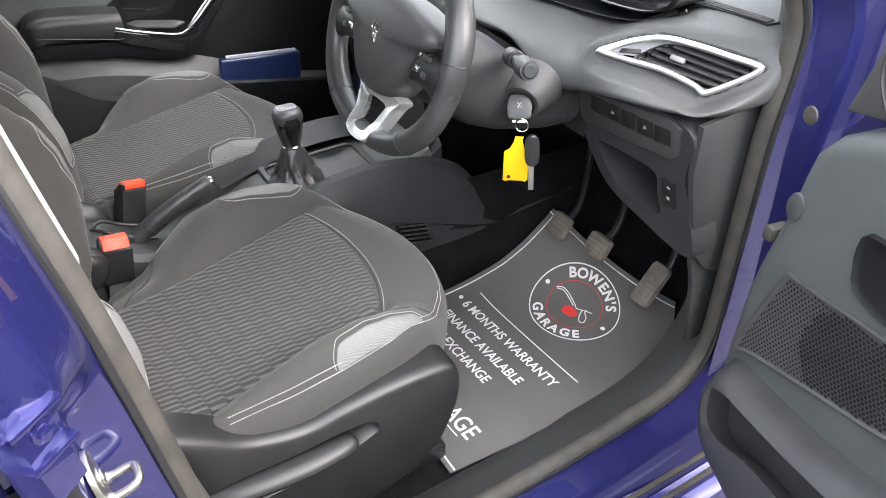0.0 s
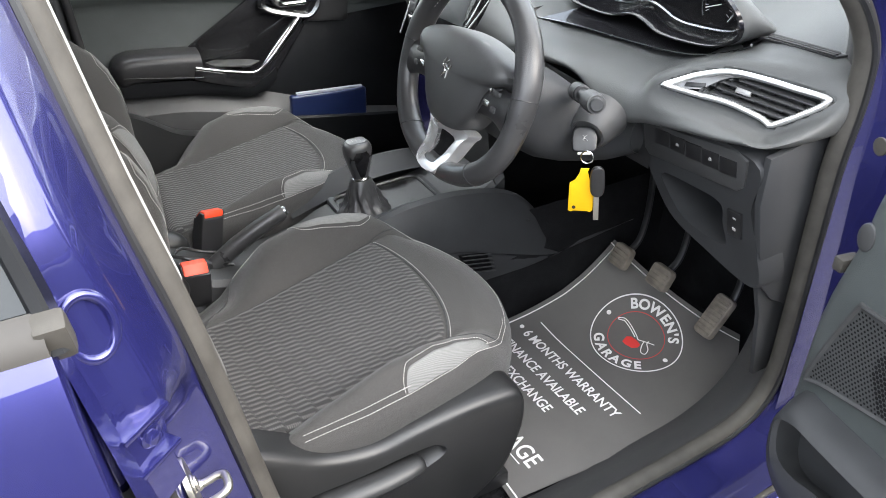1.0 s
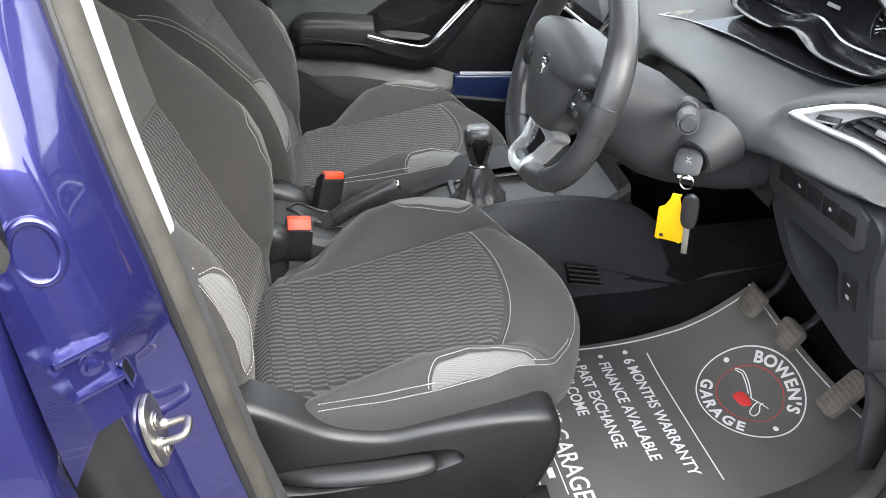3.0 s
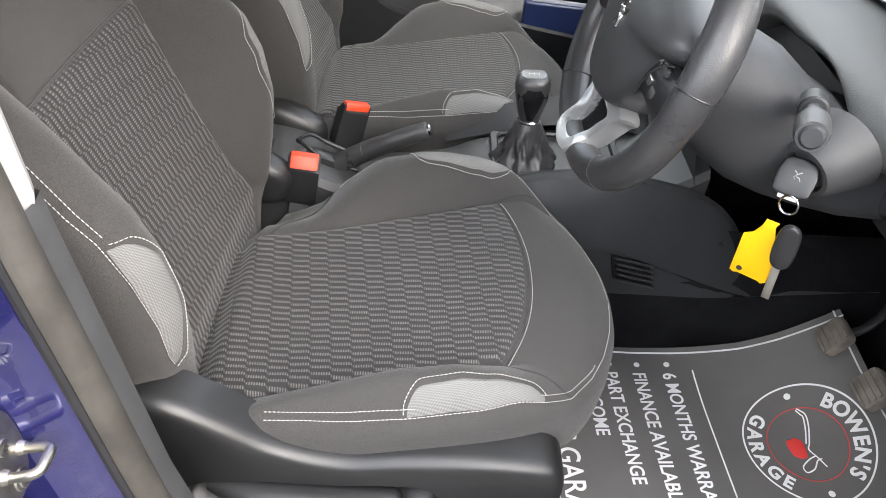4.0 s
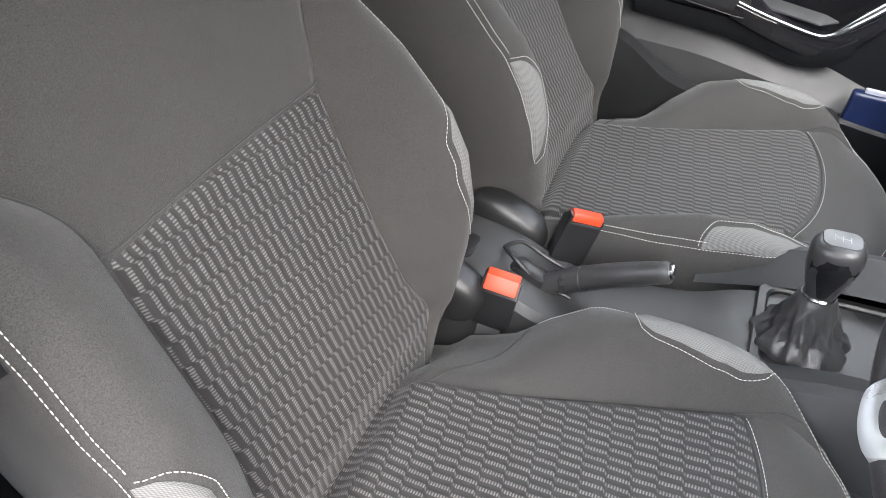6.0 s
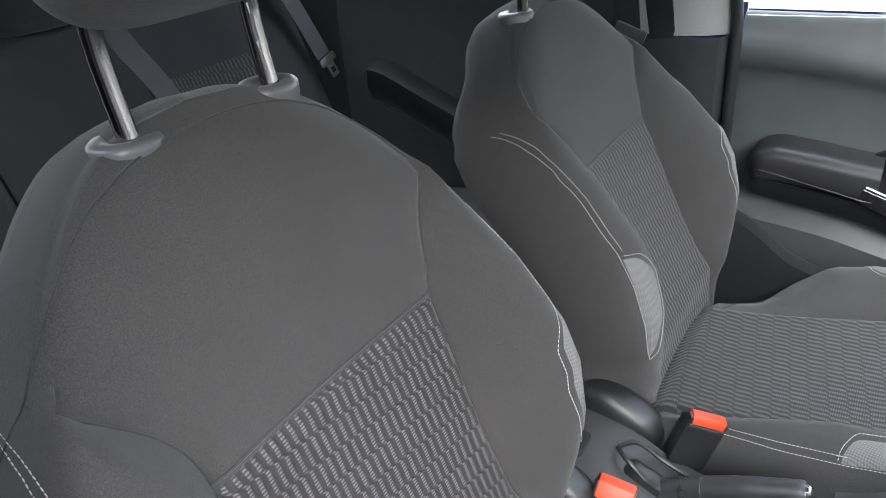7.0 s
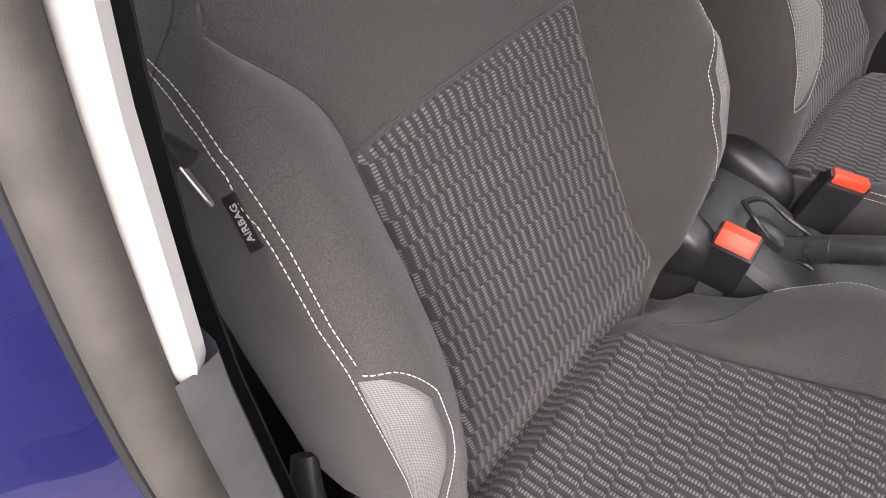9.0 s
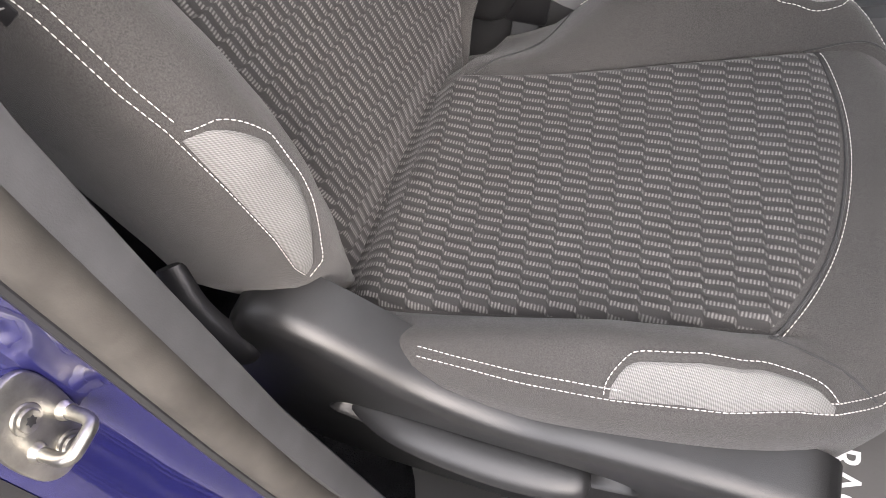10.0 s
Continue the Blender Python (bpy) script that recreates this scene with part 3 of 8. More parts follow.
        def width(t):
            return interp(inlay, t) * 0.5 + 0.25 * (interp(inlay, t - 0.03) + interp(inlay, t + 0.03))

        def patch(u, v):
            x = x0 + (x1 - x0) * u
            e = min(min(u, 1 - u) * 14, min(v, 1 - v) * 7)
            return x, edge(x, 0.001 + v * width(u)), 0.0005 + 0.0022 * smooth(e)

        bm = bmesh.new()
        surface(bm, lambda u, v: cp(*patch(u, v)), 40, 14, lambda u, v: patch(u, v)[:2])
        part("cushion_patch", bm, PATCH, seat, "pale grey corded cloth patch")
        arch = [(x0 - 0.004, edge(x0 - 0.004, 0.002)), (x0 - 0.003, edge(x0 - 0.003, 0.6 * width(0.05)))]
        arch += [(x0 + (x1 - x0) * u, edge(x0 + (x1 - x0) * u, width(u) + 0.0075)) for u in np.linspace(0.05, 0.97, 24)] + [(x1 + 0.004, edge(x1 + 0.004, 0.005))]
        lines.append([cp(p.x, p.y, 0.0014) for p in curve3([(x, y, 0) for x, y in arch], 3)])
        # double seam to the front
        start = 0.004 if side < 0 else 0.022
        lines.append([cp(x, edge(x, 0.0002) if y > 0.004 else 0, 0.0012) for x, y in CUSHION_LINE if x > start])
        lines.append([cp(x, edge(x, interp([(0.0, 0.0065), (0.045, 0.0050), (0.165, 0.0045), (0.30, 0.0065), (0.36, 0.0090)], x)), 0.0012) for x, y in CUSHION_LINE if start < x < 0.40])

    # backrest
    bm = bmesh.new()
    line = BACK_LINE
    rows = [[bm.verts.new(bp(w, v)) for v in columns(y, back_insert_half(w, True), back_insert_half(w, False), n)] for w, y in line[:-1]]
    rows.append([bm.verts.new(bp(line[-1][0], 0))] * (n + 1))
    for a, b in zip(rows, rows[1:]):
        for j in range(n):
            quad = []
            for v in (a[j], a[j + 1], b[j + 1], b[j]):
                if v not in quad:
                    quad.append(v)
            if len(quad) > 2:
                bm.faces.new(quad)
    rim = [Vector((w, -y, 0)) for w, y in line] + [Vector((w, y, 0)) for w, y in line[-2::-1]]
    rings = []
    for out, deep in ((0, 0), (0.004, 0.007), (0.009, 0.028), (0.011, 0.058), (0.007, 0.088), (-0.010, 0.115), (-0.05, 0.13)):
        ring = []
        for i, p in enumerate(rim):
            a, b = rim[max(0, i - 1)], rim[min(len(rim) - 1, i + 1)]
            d = (b - a).normalized()
            nrm = Vector((d.y, -d.x, 0))
            top = smooth((p.x - 0.44) / 0.1)
            q = p + nrm * out * (1 - 0.2 * top)
            nn = back_n(p.x, p.y, -1) - deep * (1 - 0.25 * top) - 0.035 * smooth(deep / 0.1) * (1 - top)
            ring.append(BACK_FOOT + BACK_UP * q.x + BACK_OUT * nn + Vector((0, q.y, 0)) + move)
        rings.append(ring)
    loft(bm, rings, closed=False)
    last = rings[-1]
    half = len(last) // 2
    for i in range(half):
        bm.faces.new([bm.verts.new(q) for q in (last[i], last[i + 1], last[-2 - i], last[-1 - i])] if i + 1 < len(last) - 1 - i - 1 else
                     [bm.verts.new(q) for q in (last[i], last[i + 1], last[-1 - i])])
    part("backrest", bm, CLOTH, seat)

    def bins(u, v):
        w = -0.045 + 0.377 * u
        half = 0.93 * interp(BACK_HALF, w)
        y = -min(half, back_insert_half(w, True) - 0.001) * (1 - v) + min(half, back_insert_half(w, False) - 0.001) * v
        e = min(min(u * 12, (1 - u) * 30), min(v, 1 - v) * 40)
        return w, y, -0.002 + 0.0055 * smooth(e)

    bm = bmesh.new()
    surface(bm, lambda u, v: bp(*bins(u, v)), 60, 50, lambda u, v: bins(u, v)[:2])
    part("backrest_insert", bm, INSERT, seat, "dark grey ribbed cloth with lighter woven dashes")

    for side in (-1, 1):
        def bedge(w, back):
            return side * (interp(BACK_HALF, w) - back)

        w0, w1, wide, soft = (0.084 + 0.25 * drop, 0.240, 0.034, 0.24) if side < 0 else (0.096, 0.264, 0.031, 0.22)

        def bwidth(t):
            return wide * min(1.0, t / 0.5) ** 0.6 * (min(1.0, (1 - t) / soft) ** 0.5 if t < 1 else 0.0)

        def bpatch(u, v):
            w = w0 + (w1 - w0) * u
            e = min(min(u, 1 - u) * 14, min(v, 1 - v) * 7)
            return w, bedge(w, 0.004 + v * max(0.0008, bwidth(u))), 0.0005 + 0.0022 * smooth(e)

        bm = bmesh.new()
        surface(bm, lambda u, v: bp(*bpatch(u, v)), 40, 14, lambda u, v: bpatch(u, v)[:2])
        part("backrest_patch", bm, PATCH, seat, "pale grey corded cloth patch")
        lines.append([bp(w0 - 0.006 + (w1 - w0 + 0.012) * k / 40, bedge(w0 - 0.006 + (w1 - w0 + 0.012) * k / 40, 0.004 + bwidth(min(1.0, k / 39)) + (0.007 if 0 < k < 40 else 0)), 0.0014) for k in range(41)])
        for row in (OUTER_ROW, INNER_ROW):
            run = []
            for w in np.linspace(row[0][0], row[-1][0], 90):
                k = interp(row, w)
                run.append(bp(w, bedge(w, -k), 0.0013) if k < 0 else side_p(w, side, k, 0.0012))
            lines.append(run)
    for line in lines:
        tagged(stitches("seam_stitching", [line], THREAD, seat), kind="stuff")

    # upper bolster seams, a thin piped line
    bm = bmesh.new()
    for side in (-1, 1):
        pts = [bp(w, side * back_insert_half(w, side < 0), 0.0004) for w in (0.333, 0.352, 0.37, 0.394, 0.417, 0.433, 0.443)]
        tube(bm, curve3(pts + [side_p(0.454, side, 0.016, 0.0006)], 4), 0.0010, 6)
        pts = [side_p(w, side, deep, 0.0006) for w, deep in ((0.405, 0.062), (0.422, 0.042), (0.440, 0.026), (0.456, 0.016), (0.479, 0.005))]
        pts += [bp(w, side * y, 0.0004) for w, y in ((0.512, 0.156), (0.540, 0.123), (0.553, 0.097), (0.562, 0.074), (0.569, 0.038))]
        tube(bm, curve3(pts + [bp(0.571, 0.0, 0.0004)], 4), 0.0010, 6)
    tube(bm, [bp(0.333, y, 0.001) for y in np.linspace(-back_insert_half(0.333, True), back_insert_half(0.333, False), 30)], 0.0018, 6)
    part("backrest_seam", bm, CLOTH_SIDE, seat)
    # seam where the console-side bolster ends towards the backrest, and piping round the insert
    bm = bmesh.new()
    tube(bm, curve3([cp(x, y, 0.0006) for x, y in ((-0.050, 0.094), (-0.034, 0.118), (-0.012, 0.148), (0.006, 0.180), (0.016, 0.215), (0.022, 0.240))], 5), 0.0012, 6)
    part("bolster_seam", bm, CLOTH_SIDE, seat)
    bm = bmesh.new()
    tube(bm, [cp(front_edge(y) + 0.002, y, 0.0006) for y in np.linspace(-0.162, 0.162, 41)], 0.0016, 6)
    for side in (-1, 1):
        tube(bm, curve3([cp(x, side * y, 0.0006) for x, y in ((0.352, 0.182), (0.330, 0.177), (0.307, 0.172), (0.270, 0.164))], 4), 0.0012, 6)
    part("cushion_seam", bm, CLOTH_SIDE, seat)

    # headrest on two posts
    tilt = BACK_OUT.to_track_quat("X", "Z").to_matrix().to_4x4()
    head = thing_part("headrest", seat)
    bm = bmesh.new()
    centre = BACK_FOOT + BACK_UP * head_up + BACK_OUT * 0.064 + move
    blob(bm, centre, (0.047, head_half, 0.098), 4.2, tilt.to_3x3(), 48, 28)
    part("headrest_cushion", bm, CLOTH, head)
    for side_y in (-0.057 if outer < 0 else -0.074, 0.086 if outer < 0 else 0.074):
        bm = bmesh.new()
        a = BACK_FOOT + BACK_UP * 0.545 + BACK_OUT * -0.024 + move + Vector((0, side_y, 0))
        b = BACK_FOOT + BACK_UP * 0.650 + BACK_OUT * (-0.002 if outer < 0 else 0.024) + move + Vector((0, side_y, 0))
        tube(bm, curve3([a, b, BACK_FOOT + BACK_UP * 0.70 + BACK_OUT * 0.040 + move + Vector((0, side_y, 0))], 5), 0.0080, 16)
        part("headrest_post", bm, POST_STEEL, head, "polished steel post")
        bm = bmesh.new()
        c = BACK_FOOT + BACK_UP * 0.574 + BACK_OUT * -0.024 + move + Vector((0, side_y, 0))
        m = frame_at(c, BACK_OUT * 0.94 - BACK_UP * 0.34, (0, 1, 0))
        loft(bm, [[m @ Vector((r * math.cos(t), 1.12 * r * math.sin(t), h)) for t in np.linspace(0, 2 * math.pi, 41)[:-1]] for r, h in ((0.0245, -0.016), (0.0255, 0.0005), (0.0250, 0.0040), (0.0230, 0.0062), (0.0195, 0.0072), (0.0145, 0.0072), (0.0110, 0.0052), (0.0070, 0.0046))])
        part("post_collar", bm, COLLAR, seat, "grey plastic post collar")
        if outer < 0 < side_y:
            # two pale triangles on the console-side post
            mark = (b - a).normalized()
            for up in (0.062, 0.092):
                bm = bmesh.new()
                tip = a + mark * up + Vector((0.0064, -0.0078, 0))
                bm.faces.new([bm.verts.new(tip + q) for q in (Vector((0, 0, 0)), mark * 0.009 + Vector((0.004, -0.0052, 0)), mark * 0.009 + Vector((-0.004, 0.0052, 0)))])
                part("post_mark", bm, INK, head, "small white triangle", smooth=False)

    # plastic cover, hinge cover and levers
    side = outer
    prof = [(-0.175, 0.56), (-0.160, 0.655), (-0.128, 0.712), (-0.092, 0.726), (-0.058, 0.716), (-0.015, 0.686), (0.030, 0.654), (0.098, 0.634), (0.16, 0.640), (0.24, 0.644),
            (0.318, 0.637), (0.340, 0.620), (0.345, 0.585), (0.335, 0.535), (0.300, 0.470), (0.217, 0.425), (0.05, 0.41), (-0.13, 0.42), (-0.17, 0.48)]
    flat = [(p.x, p.y) for p in curve3([(a, b, 0) for a, b in prof], 4, True)]
    m = Matrix(((1, 0, 0, ox), (0, 0, side, oy + side * 0.245), (0, 1, 0, 0), (0, 0, 0, 1)))
    bm = bmesh.new()
    ccw = flat if sum(a[0] * b[1] - b[0] * a[1] for a, b in zip(flat, flat[1:] + flat[:1])) > 0 else flat[::-1]
    ccw = resample(ccw, 120)
    recess = [(-0.075, 0.560), (-0.062, 0.594), (0.0, 0.604), (0.08, 0.602), (0.15, 0.605), (0.192, 0.600), (0.200, 0.575), (0.12, 0.553), (0.0, 0.545)]
    dip = match_start(ccw, resample([(p.x, p.y) for p in curve3([(a, b, 0) for a, b in recess][::-1], 5, True)], 120))
    rings = [[m @ Vector((q[0], q[1], h)) for q in inset(ccw, d)] for d, h in ((0.0, -0.02), (0.0, 0.016), (0.0012, 0.0225), (0.0040, 0.0285), (0.0085, 0.0325), (0.016, 0.0345))]
    rings += [[m @ Vector((q[0], q[1], h)) for q in inset(dip, d)] for d, h in ((0.0, 0.036), (0.003, 0.033), (0.006, 0.012), (0.010, 0.006))]
    loft(bm, rings)
    part("side_cover", bm, COVER, seat, "black plastic side cover")
    if outer < 0:
        bm = bmesh.new()
        tube(bm, curve3([(-0.045, -0.268, 0.588), (0.0, -0.282, 0.588), (0.08, -0.288, 0.587), (0.14, -0.286, 0.586), (0.165, -0.280, 0.584)], 6),
             lambda t: 0.019 * (0.65 + 0.5 * math.sin(math.pi * min(1, 0.12 + 0.8 * t))) * (1 if t < 0.9 else 1 - (t - 0.9) * 6), 14, flat=0.62)
        part("height_lever", bm, COVER, seat, "black plastic height lever")
        bm = bmesh.new()
        tube(bm, curve3([(-0.172, -0.262, 0.752), (-0.158, -0.278, 0.722), (-0.142, -0.285, 0.690), (-0.125, -0.282, 0.655)], 6), lambda t: 0.011 + 0.010 * t - (0.012 * max(0, t - 0.85) / 0.15), 12, flat=0.55)
        part("recline_lever", bm, PLASTIC_BLACK, seat, "black plastic recline lever")
        # airbag tag sewn in the outer seam
        bm = bmesh.new()
        lo, hi = side_p(0.336, -1, 0.006, 0.0008), side_p(0.365, -1, 0.005, 0.0008)
        mt = frame_at((lo + hi) / 2, hi - lo, side_p(0.35, -1, 0.010) - side_p(0.35, -1, 0.001))
        slab(bm, rounded(0.036, 0.0115, 0.001), 0.0016, mt @ pose(0, 0, -0.0006), 0.0004, True)
        tag = part("airbag_tag", bm, PLASTIC_BLACK, seat, "small black woven tag with white lettering")
        letters("AIRBAG", mt @ pose(0, -0.0025, 0.0014), 0.0074, INK_GREY, tag, bold=0.0001, condense=0.95)
    # inner hinge cover low at the backrest
    bm = bmesh.new()
    blob(bm, Vector((-0.112, -outer * 0.252, 0.640)) + move, (0.068, 0.030, 0.044), 2.8, pose(0, 0, 0, 0, 25, 0).to_3x3(), 28, 14)
    part("hinge_cover", bm, COVER, seat, "dark plastic hinge cover")
    for side in (-1, 1):
        bm = bmesh.new()
        box(bm, (0.52, 0.03, 0.035), pose(0.10 + ox, oy + side * 0.19, 0.345), 0.004)
        part("seat_rail", bm, PLASTIC_BLACK, seat)
    bm = bmesh.new()
    box(bm, (0.36, 0.34, 0.17), pose(0.08 + ox, oy, 0.447), 0.02)
    part("seat_pan", bm, PLASTIC_BLACK, seat)
    return seat


def thing_part(name, parent):
    """An Empty that groups a part with its own pieces."""
    ob = new(name)
    ob.empty_display_size = 0.03
    ob.parent = parent
    ORIGIN[ob.name] = ORIGIN[parent.name]
    return ob


def letters(text, matrix, size, material, parent, name="lettering", depth=0.0004, align="CENTER", spacing=1.0, condense=1.0, bold=0.0):
    """Printed words as a thin mesh in the matrix's XY plane."""
    cu = bpy.data.curves.new("text", "FONT")
    cu.body, cu.size, cu.extrude, cu.align_x = text, size, depth / 2, align
    cu.resolution_u = 4
    cu.offset = bold
    cu.space_character = spacing
    tmp = new("tmp", cu)
    bpy.context.view_layer.update()
    me = bpy.data.meshes.new_from_object(tmp.evaluated_get(bpy.context.evaluated_depsgraph_get()))
    bpy.data.objects.remove(tmp)
    bpy.data.curves.remove(cu)
    me.materials.clear()
    me.transform(matrix @ Matrix.Diagonal((condense, 1, 1, 1)))
    return put(name, me, material, parent, smooth=False)


make_seat(0.0, 0.0, -1, 18.7, 0.736, 0.114, 0.0, "charcoal cloth driver's seat with ribbed insert and grey patches")
make_seat(0.031, 0.683, 1, 25.2, 0.662, 0.120, 0.028, "charcoal cloth passenger seat with ribbed insert and grey patches")

# ---- floor, sill and pillars ----
GROUND_HALF = 400.0
bm = bmesh.new()
surface(bm, lambda u, v: Vector(((u - 0.5) * 2 * GROUND_HALF, (v - 0.5) * 2 * GROUND_HALF, 0.0)), 8, 8)
tagged(part("ground", bm, GRAVEL), "pale gravel yard under the car", "ground", kind="structure")

bm = bmesh.new()
floor_prof = [(-1.25, 0.52), (-0.95, 0.50), (-0.80, 0.34), (-0.4, 0.315), (0.0, 0.315), (0.6, 0.315), (0.80, 0.316), (0.95, 0.318), (1.02, 0.330), (1.06, 0.42), (1.10, 0.66), (1.15, 0.90)]
rings = [[Vector((x, -0.345, z)), Vector((x, 0.16, z)), Vector((x, 1.035, z))] for x, z in floor_prof]
loft(bm, rings, closed=False)
tagged(part("floor", bm, CARPET), "black carpet floor of the car", "floor", kind="structure")


def mat_z(x, y):
    """The mat lies flat and curls up towards its far corner by the tunnel."""
    return 0.330 + 1.02 * max(0.0, x - 0.70 + y) ** 2 + 0.0010 * math.sin(9 * x + 14 * y)


mat = thing("floor_mat", (0.6, -0.02, 0.33), "grey disposable floor mat with white garage printing, on the carpet", "floor mat")
MAT_LEFT = [(0.345, 0.188), (0.51, 0.187), (0.59, 0.183), (0.66, 0.177), (0.74, 0.170), (0.80, 0.170), (0.89, 0.175)]
MAT_RIGHT = [(0.345, -0.239), (0.49, -0.247), (0.66, -0.251), (0.76, -0.246), (0.825, -0.234), (0.88, -0.216), (0.92, -0.196), (0.96, -0.168), (0.994, -0.136)]


def mat_point(u, v, up):
    x = 0.347 + (0.994 - 0.104 * v - 0.347) * u
    y = interp(MAT_RIGHT, x) * (1 - v) + interp(MAT_LEFT, x) * v
    return Vector((x, y, mat_z(x, y) + up))


bm = bmesh.new()
top = surface(bm, lambda u, v: mat_point(u, v, 0.0), 60, 24)
surface(bm, lambda u, v: mat_point(u, v, -0.003), 60, 24)
part("mat_sheet", bm, MAT, mat)
bm = bmesh.new()


def border(points, w=0.0030):
    loft(bm, [[p + Vector((0, 0, -0.0006)), p + Vector((0, 0, 0.0006)), p + q * w + Vector((0, 0, 0.0006)), p + q * w + Vector((0, 0, -0.0006))] for p, q in points], caps=False)


border([(mat_point(k / 60, 0.975, 0.0010), Vector((0, -1, 0))) for k in range(61)])
border([(mat_point(0.985, k / 40, 0.0010), Vector((-1, 0, 0))) for k in range(41)])
border([(mat_point(0.012, k / 40, 0.0010), Vector((1, 0, 0))) for k in range(41)])
part("mat_border", bm, INK, mat, "white printed border")


def on_mat(ob):
    """Lay a flat print on the mat's curve."""
    for v in ob.data.vertices:
        v.co.z = mat_z(v.co.x, v.co.y) + 0.0010 + v.co.z
    return ob


def mat_text(text, x, y, size, turn=-90, name="printed_line", align="LEFT", spacing=1.0, condense=1.0):
    return on_mat(letters(text, pose(x, y, 0, 0, 0, turn), size, INK, mat, name, align=align, spacing=spacing, condense=condense, bold=0.0005))


def ring_on_mat(cx, cy, r, w, material, name):
    b = bmesh.new()
    n = 96
    loft(b, [[Vector((cx + (r + d) * math.cos(t), cy + (r + d) * math.sin(t), z)) for d, z in ((-w / 2, 0), (-w / 2, 0.0005), (w / 2, 0.0005), (w / 2, 0))]
             for t in np.linspace(0, 2 * math.pi, n + 1)], caps=False)
    return on_mat(part(name, b, material, mat))


def dot_on_mat(cx, cy, r, name, material=INK):
    b = bmesh.new()
    slab(b, [(r * math.cos(t), r * math.sin(t)) for t in np.linspace(0, 2 * math.pi, 25)[:-1]], 0.0006, pose(cx, cy, 0), 0.0002)
    return on_mat(part(name, b, material, mat))


LX, LY, LR = 0.809, -0.017, radians(8)


def logo(p, q):
    """A place in the logo, which is printed slightly turned: p towards the pedals, q towards the tunnel."""
    return LX + p * math.cos(LR) - q * math.sin(LR), LY + p * math.sin(LR) + q * math.cos(LR)


ring_on_mat(LX, LY, 0.0985, 0.0026, INK, "logo_ring")
ring_on_mat(LX, LY, 0.0610, 0.0012, INK_RED, "logo_inner_ring")
dot_on_mat(*logo(0, 0.0828), 0.0052, "logo_dot")
dot_on_mat(*logo(0, -0.0828), 0.0052, "logo_dot")
for word, out in (("BOWEN'S", True), ("GARAGE", False)):
    wide = {"B": 15, "O": 18, "W": 24, "E": 14, "N": 18, "'": 7, "S": 13, "G": 19, "A": 18, "R": 15}
    run = [wide[ch] for ch in word]
    done = 0.0
    for ch, wch in zip(word, run):
        mid = done + wch / 2 - sum(run) / 2
        done += wch
        a = (-radians(mid) if out else math.pi + radians(mid)) + LR
        r = 0.0690 if out else 0.0905
        on_mat(letters(ch, pose(LX + r * math.cos(a), LY + r * math.sin(a), 0, 0, 0, math.degrees(a) + (-90 if out else 90)), 0.0310, INK, mat, "logo_letter", bold=0.0010))
# the red can with its hose in the middle of the logo
b = bmesh.new()
slab(b, [logo(p, q) for p, q in ((-0.030, 0.012), (-0.031, 0.002), (-0.028, -0.014), (-0.018, -0.021), (-0.008, -0.020), (-0.005, -0.009), (-0.006, 0.007), (-0.014, 0.015))], 0.0006, Matrix(), 0.0002)
on_mat(part("logo_can", b, INK_RED, mat))
dot_on_mat(*logo(-0.018, -0.001), 0.0034, "logo_can_mark")
for pts in (((0.006, 0.060), (0.010, 0.056), (0.016, 0.046), (0.013, 0.026), (0.004, 0.002), (-0.001, -0.008), (0.006, -0.022), (0.014, -0.040)),
            ((0.004, 0.058), (0.008, 0.050), (0.011, 0.044), (0.007, 0.024), (-0.001, 0.002)),
            ((0.004, -0.020), (-0.008, -0.024), (-0.022, -0.034), (-0.020, -0.044), (-0.006, -0.040), (0.004, -0.028), (0.012, -0.026))):
    b = bmesh.new()
    tube(b, curve3([(*logo(p, q), 0.0003) for p, q in pts], 6), 0.0011, 6, flat=0.3)
    on_mat(part("logo_hose", b, INK, mat))
TEXT_TURN = -87.2


def text_at(x, y):
    """A place along the printed lines, x of the line's start and y across the mat."""
    return x + (0.145 - y) * math.tan(radians(90 + TEXT_TURN)), y


def rule_on_mat(x, y0, y1, w=0.0024):
    b = bmesh.new()
    loft(b, [[Vector((*text_at(x + d, y), z)) for d, z in ((-w / 2, 0), (-w / 2, 0.0006), (w / 2, 0.0006), (w / 2, 0))] for y in np.linspace(y0, y1, 30)], caps=False)
    on_mat(part("printed_rule", b, INK, mat, smooth=False))


rule_on_mat(0.657, 0.131, -0.192)
for text, x in (("6 MONTHS WARRANTY", 0.604), ("FINANCE AVAILABLE", 0.551), ("PART EXCHANGE", 0.501), ("WELCOME", 0.462)):
    if text != "WELCOME":
        dot_on_mat(*text_at(x + 0.0115, 0.145), 0.0052, "printed_bullet")
    mat_text(text, *text_at(x, 0.127), 0.0325, TEXT_TURN, condense=0.86)
mat_text("BOWEN'S GARAGE", *text_at(0.392, -0.018), 0.050, TEXT_TURN, align="CENTER", condense=0.84, name="printed_title")
rule_on_mat(0.383, 0.120, -0.180, 0.0022)
for k in range(7):
    b = bmesh.new()
    box(b, (0.012, 0.022, 0.0006), pose(*text_at(0.367, 0.085 - 0.036 * k), 0.0003, 0, 0, 90 + TEXT_TURN), 0)
    on_mat(part("printed_bar", b, INK, mat, smooth=False))

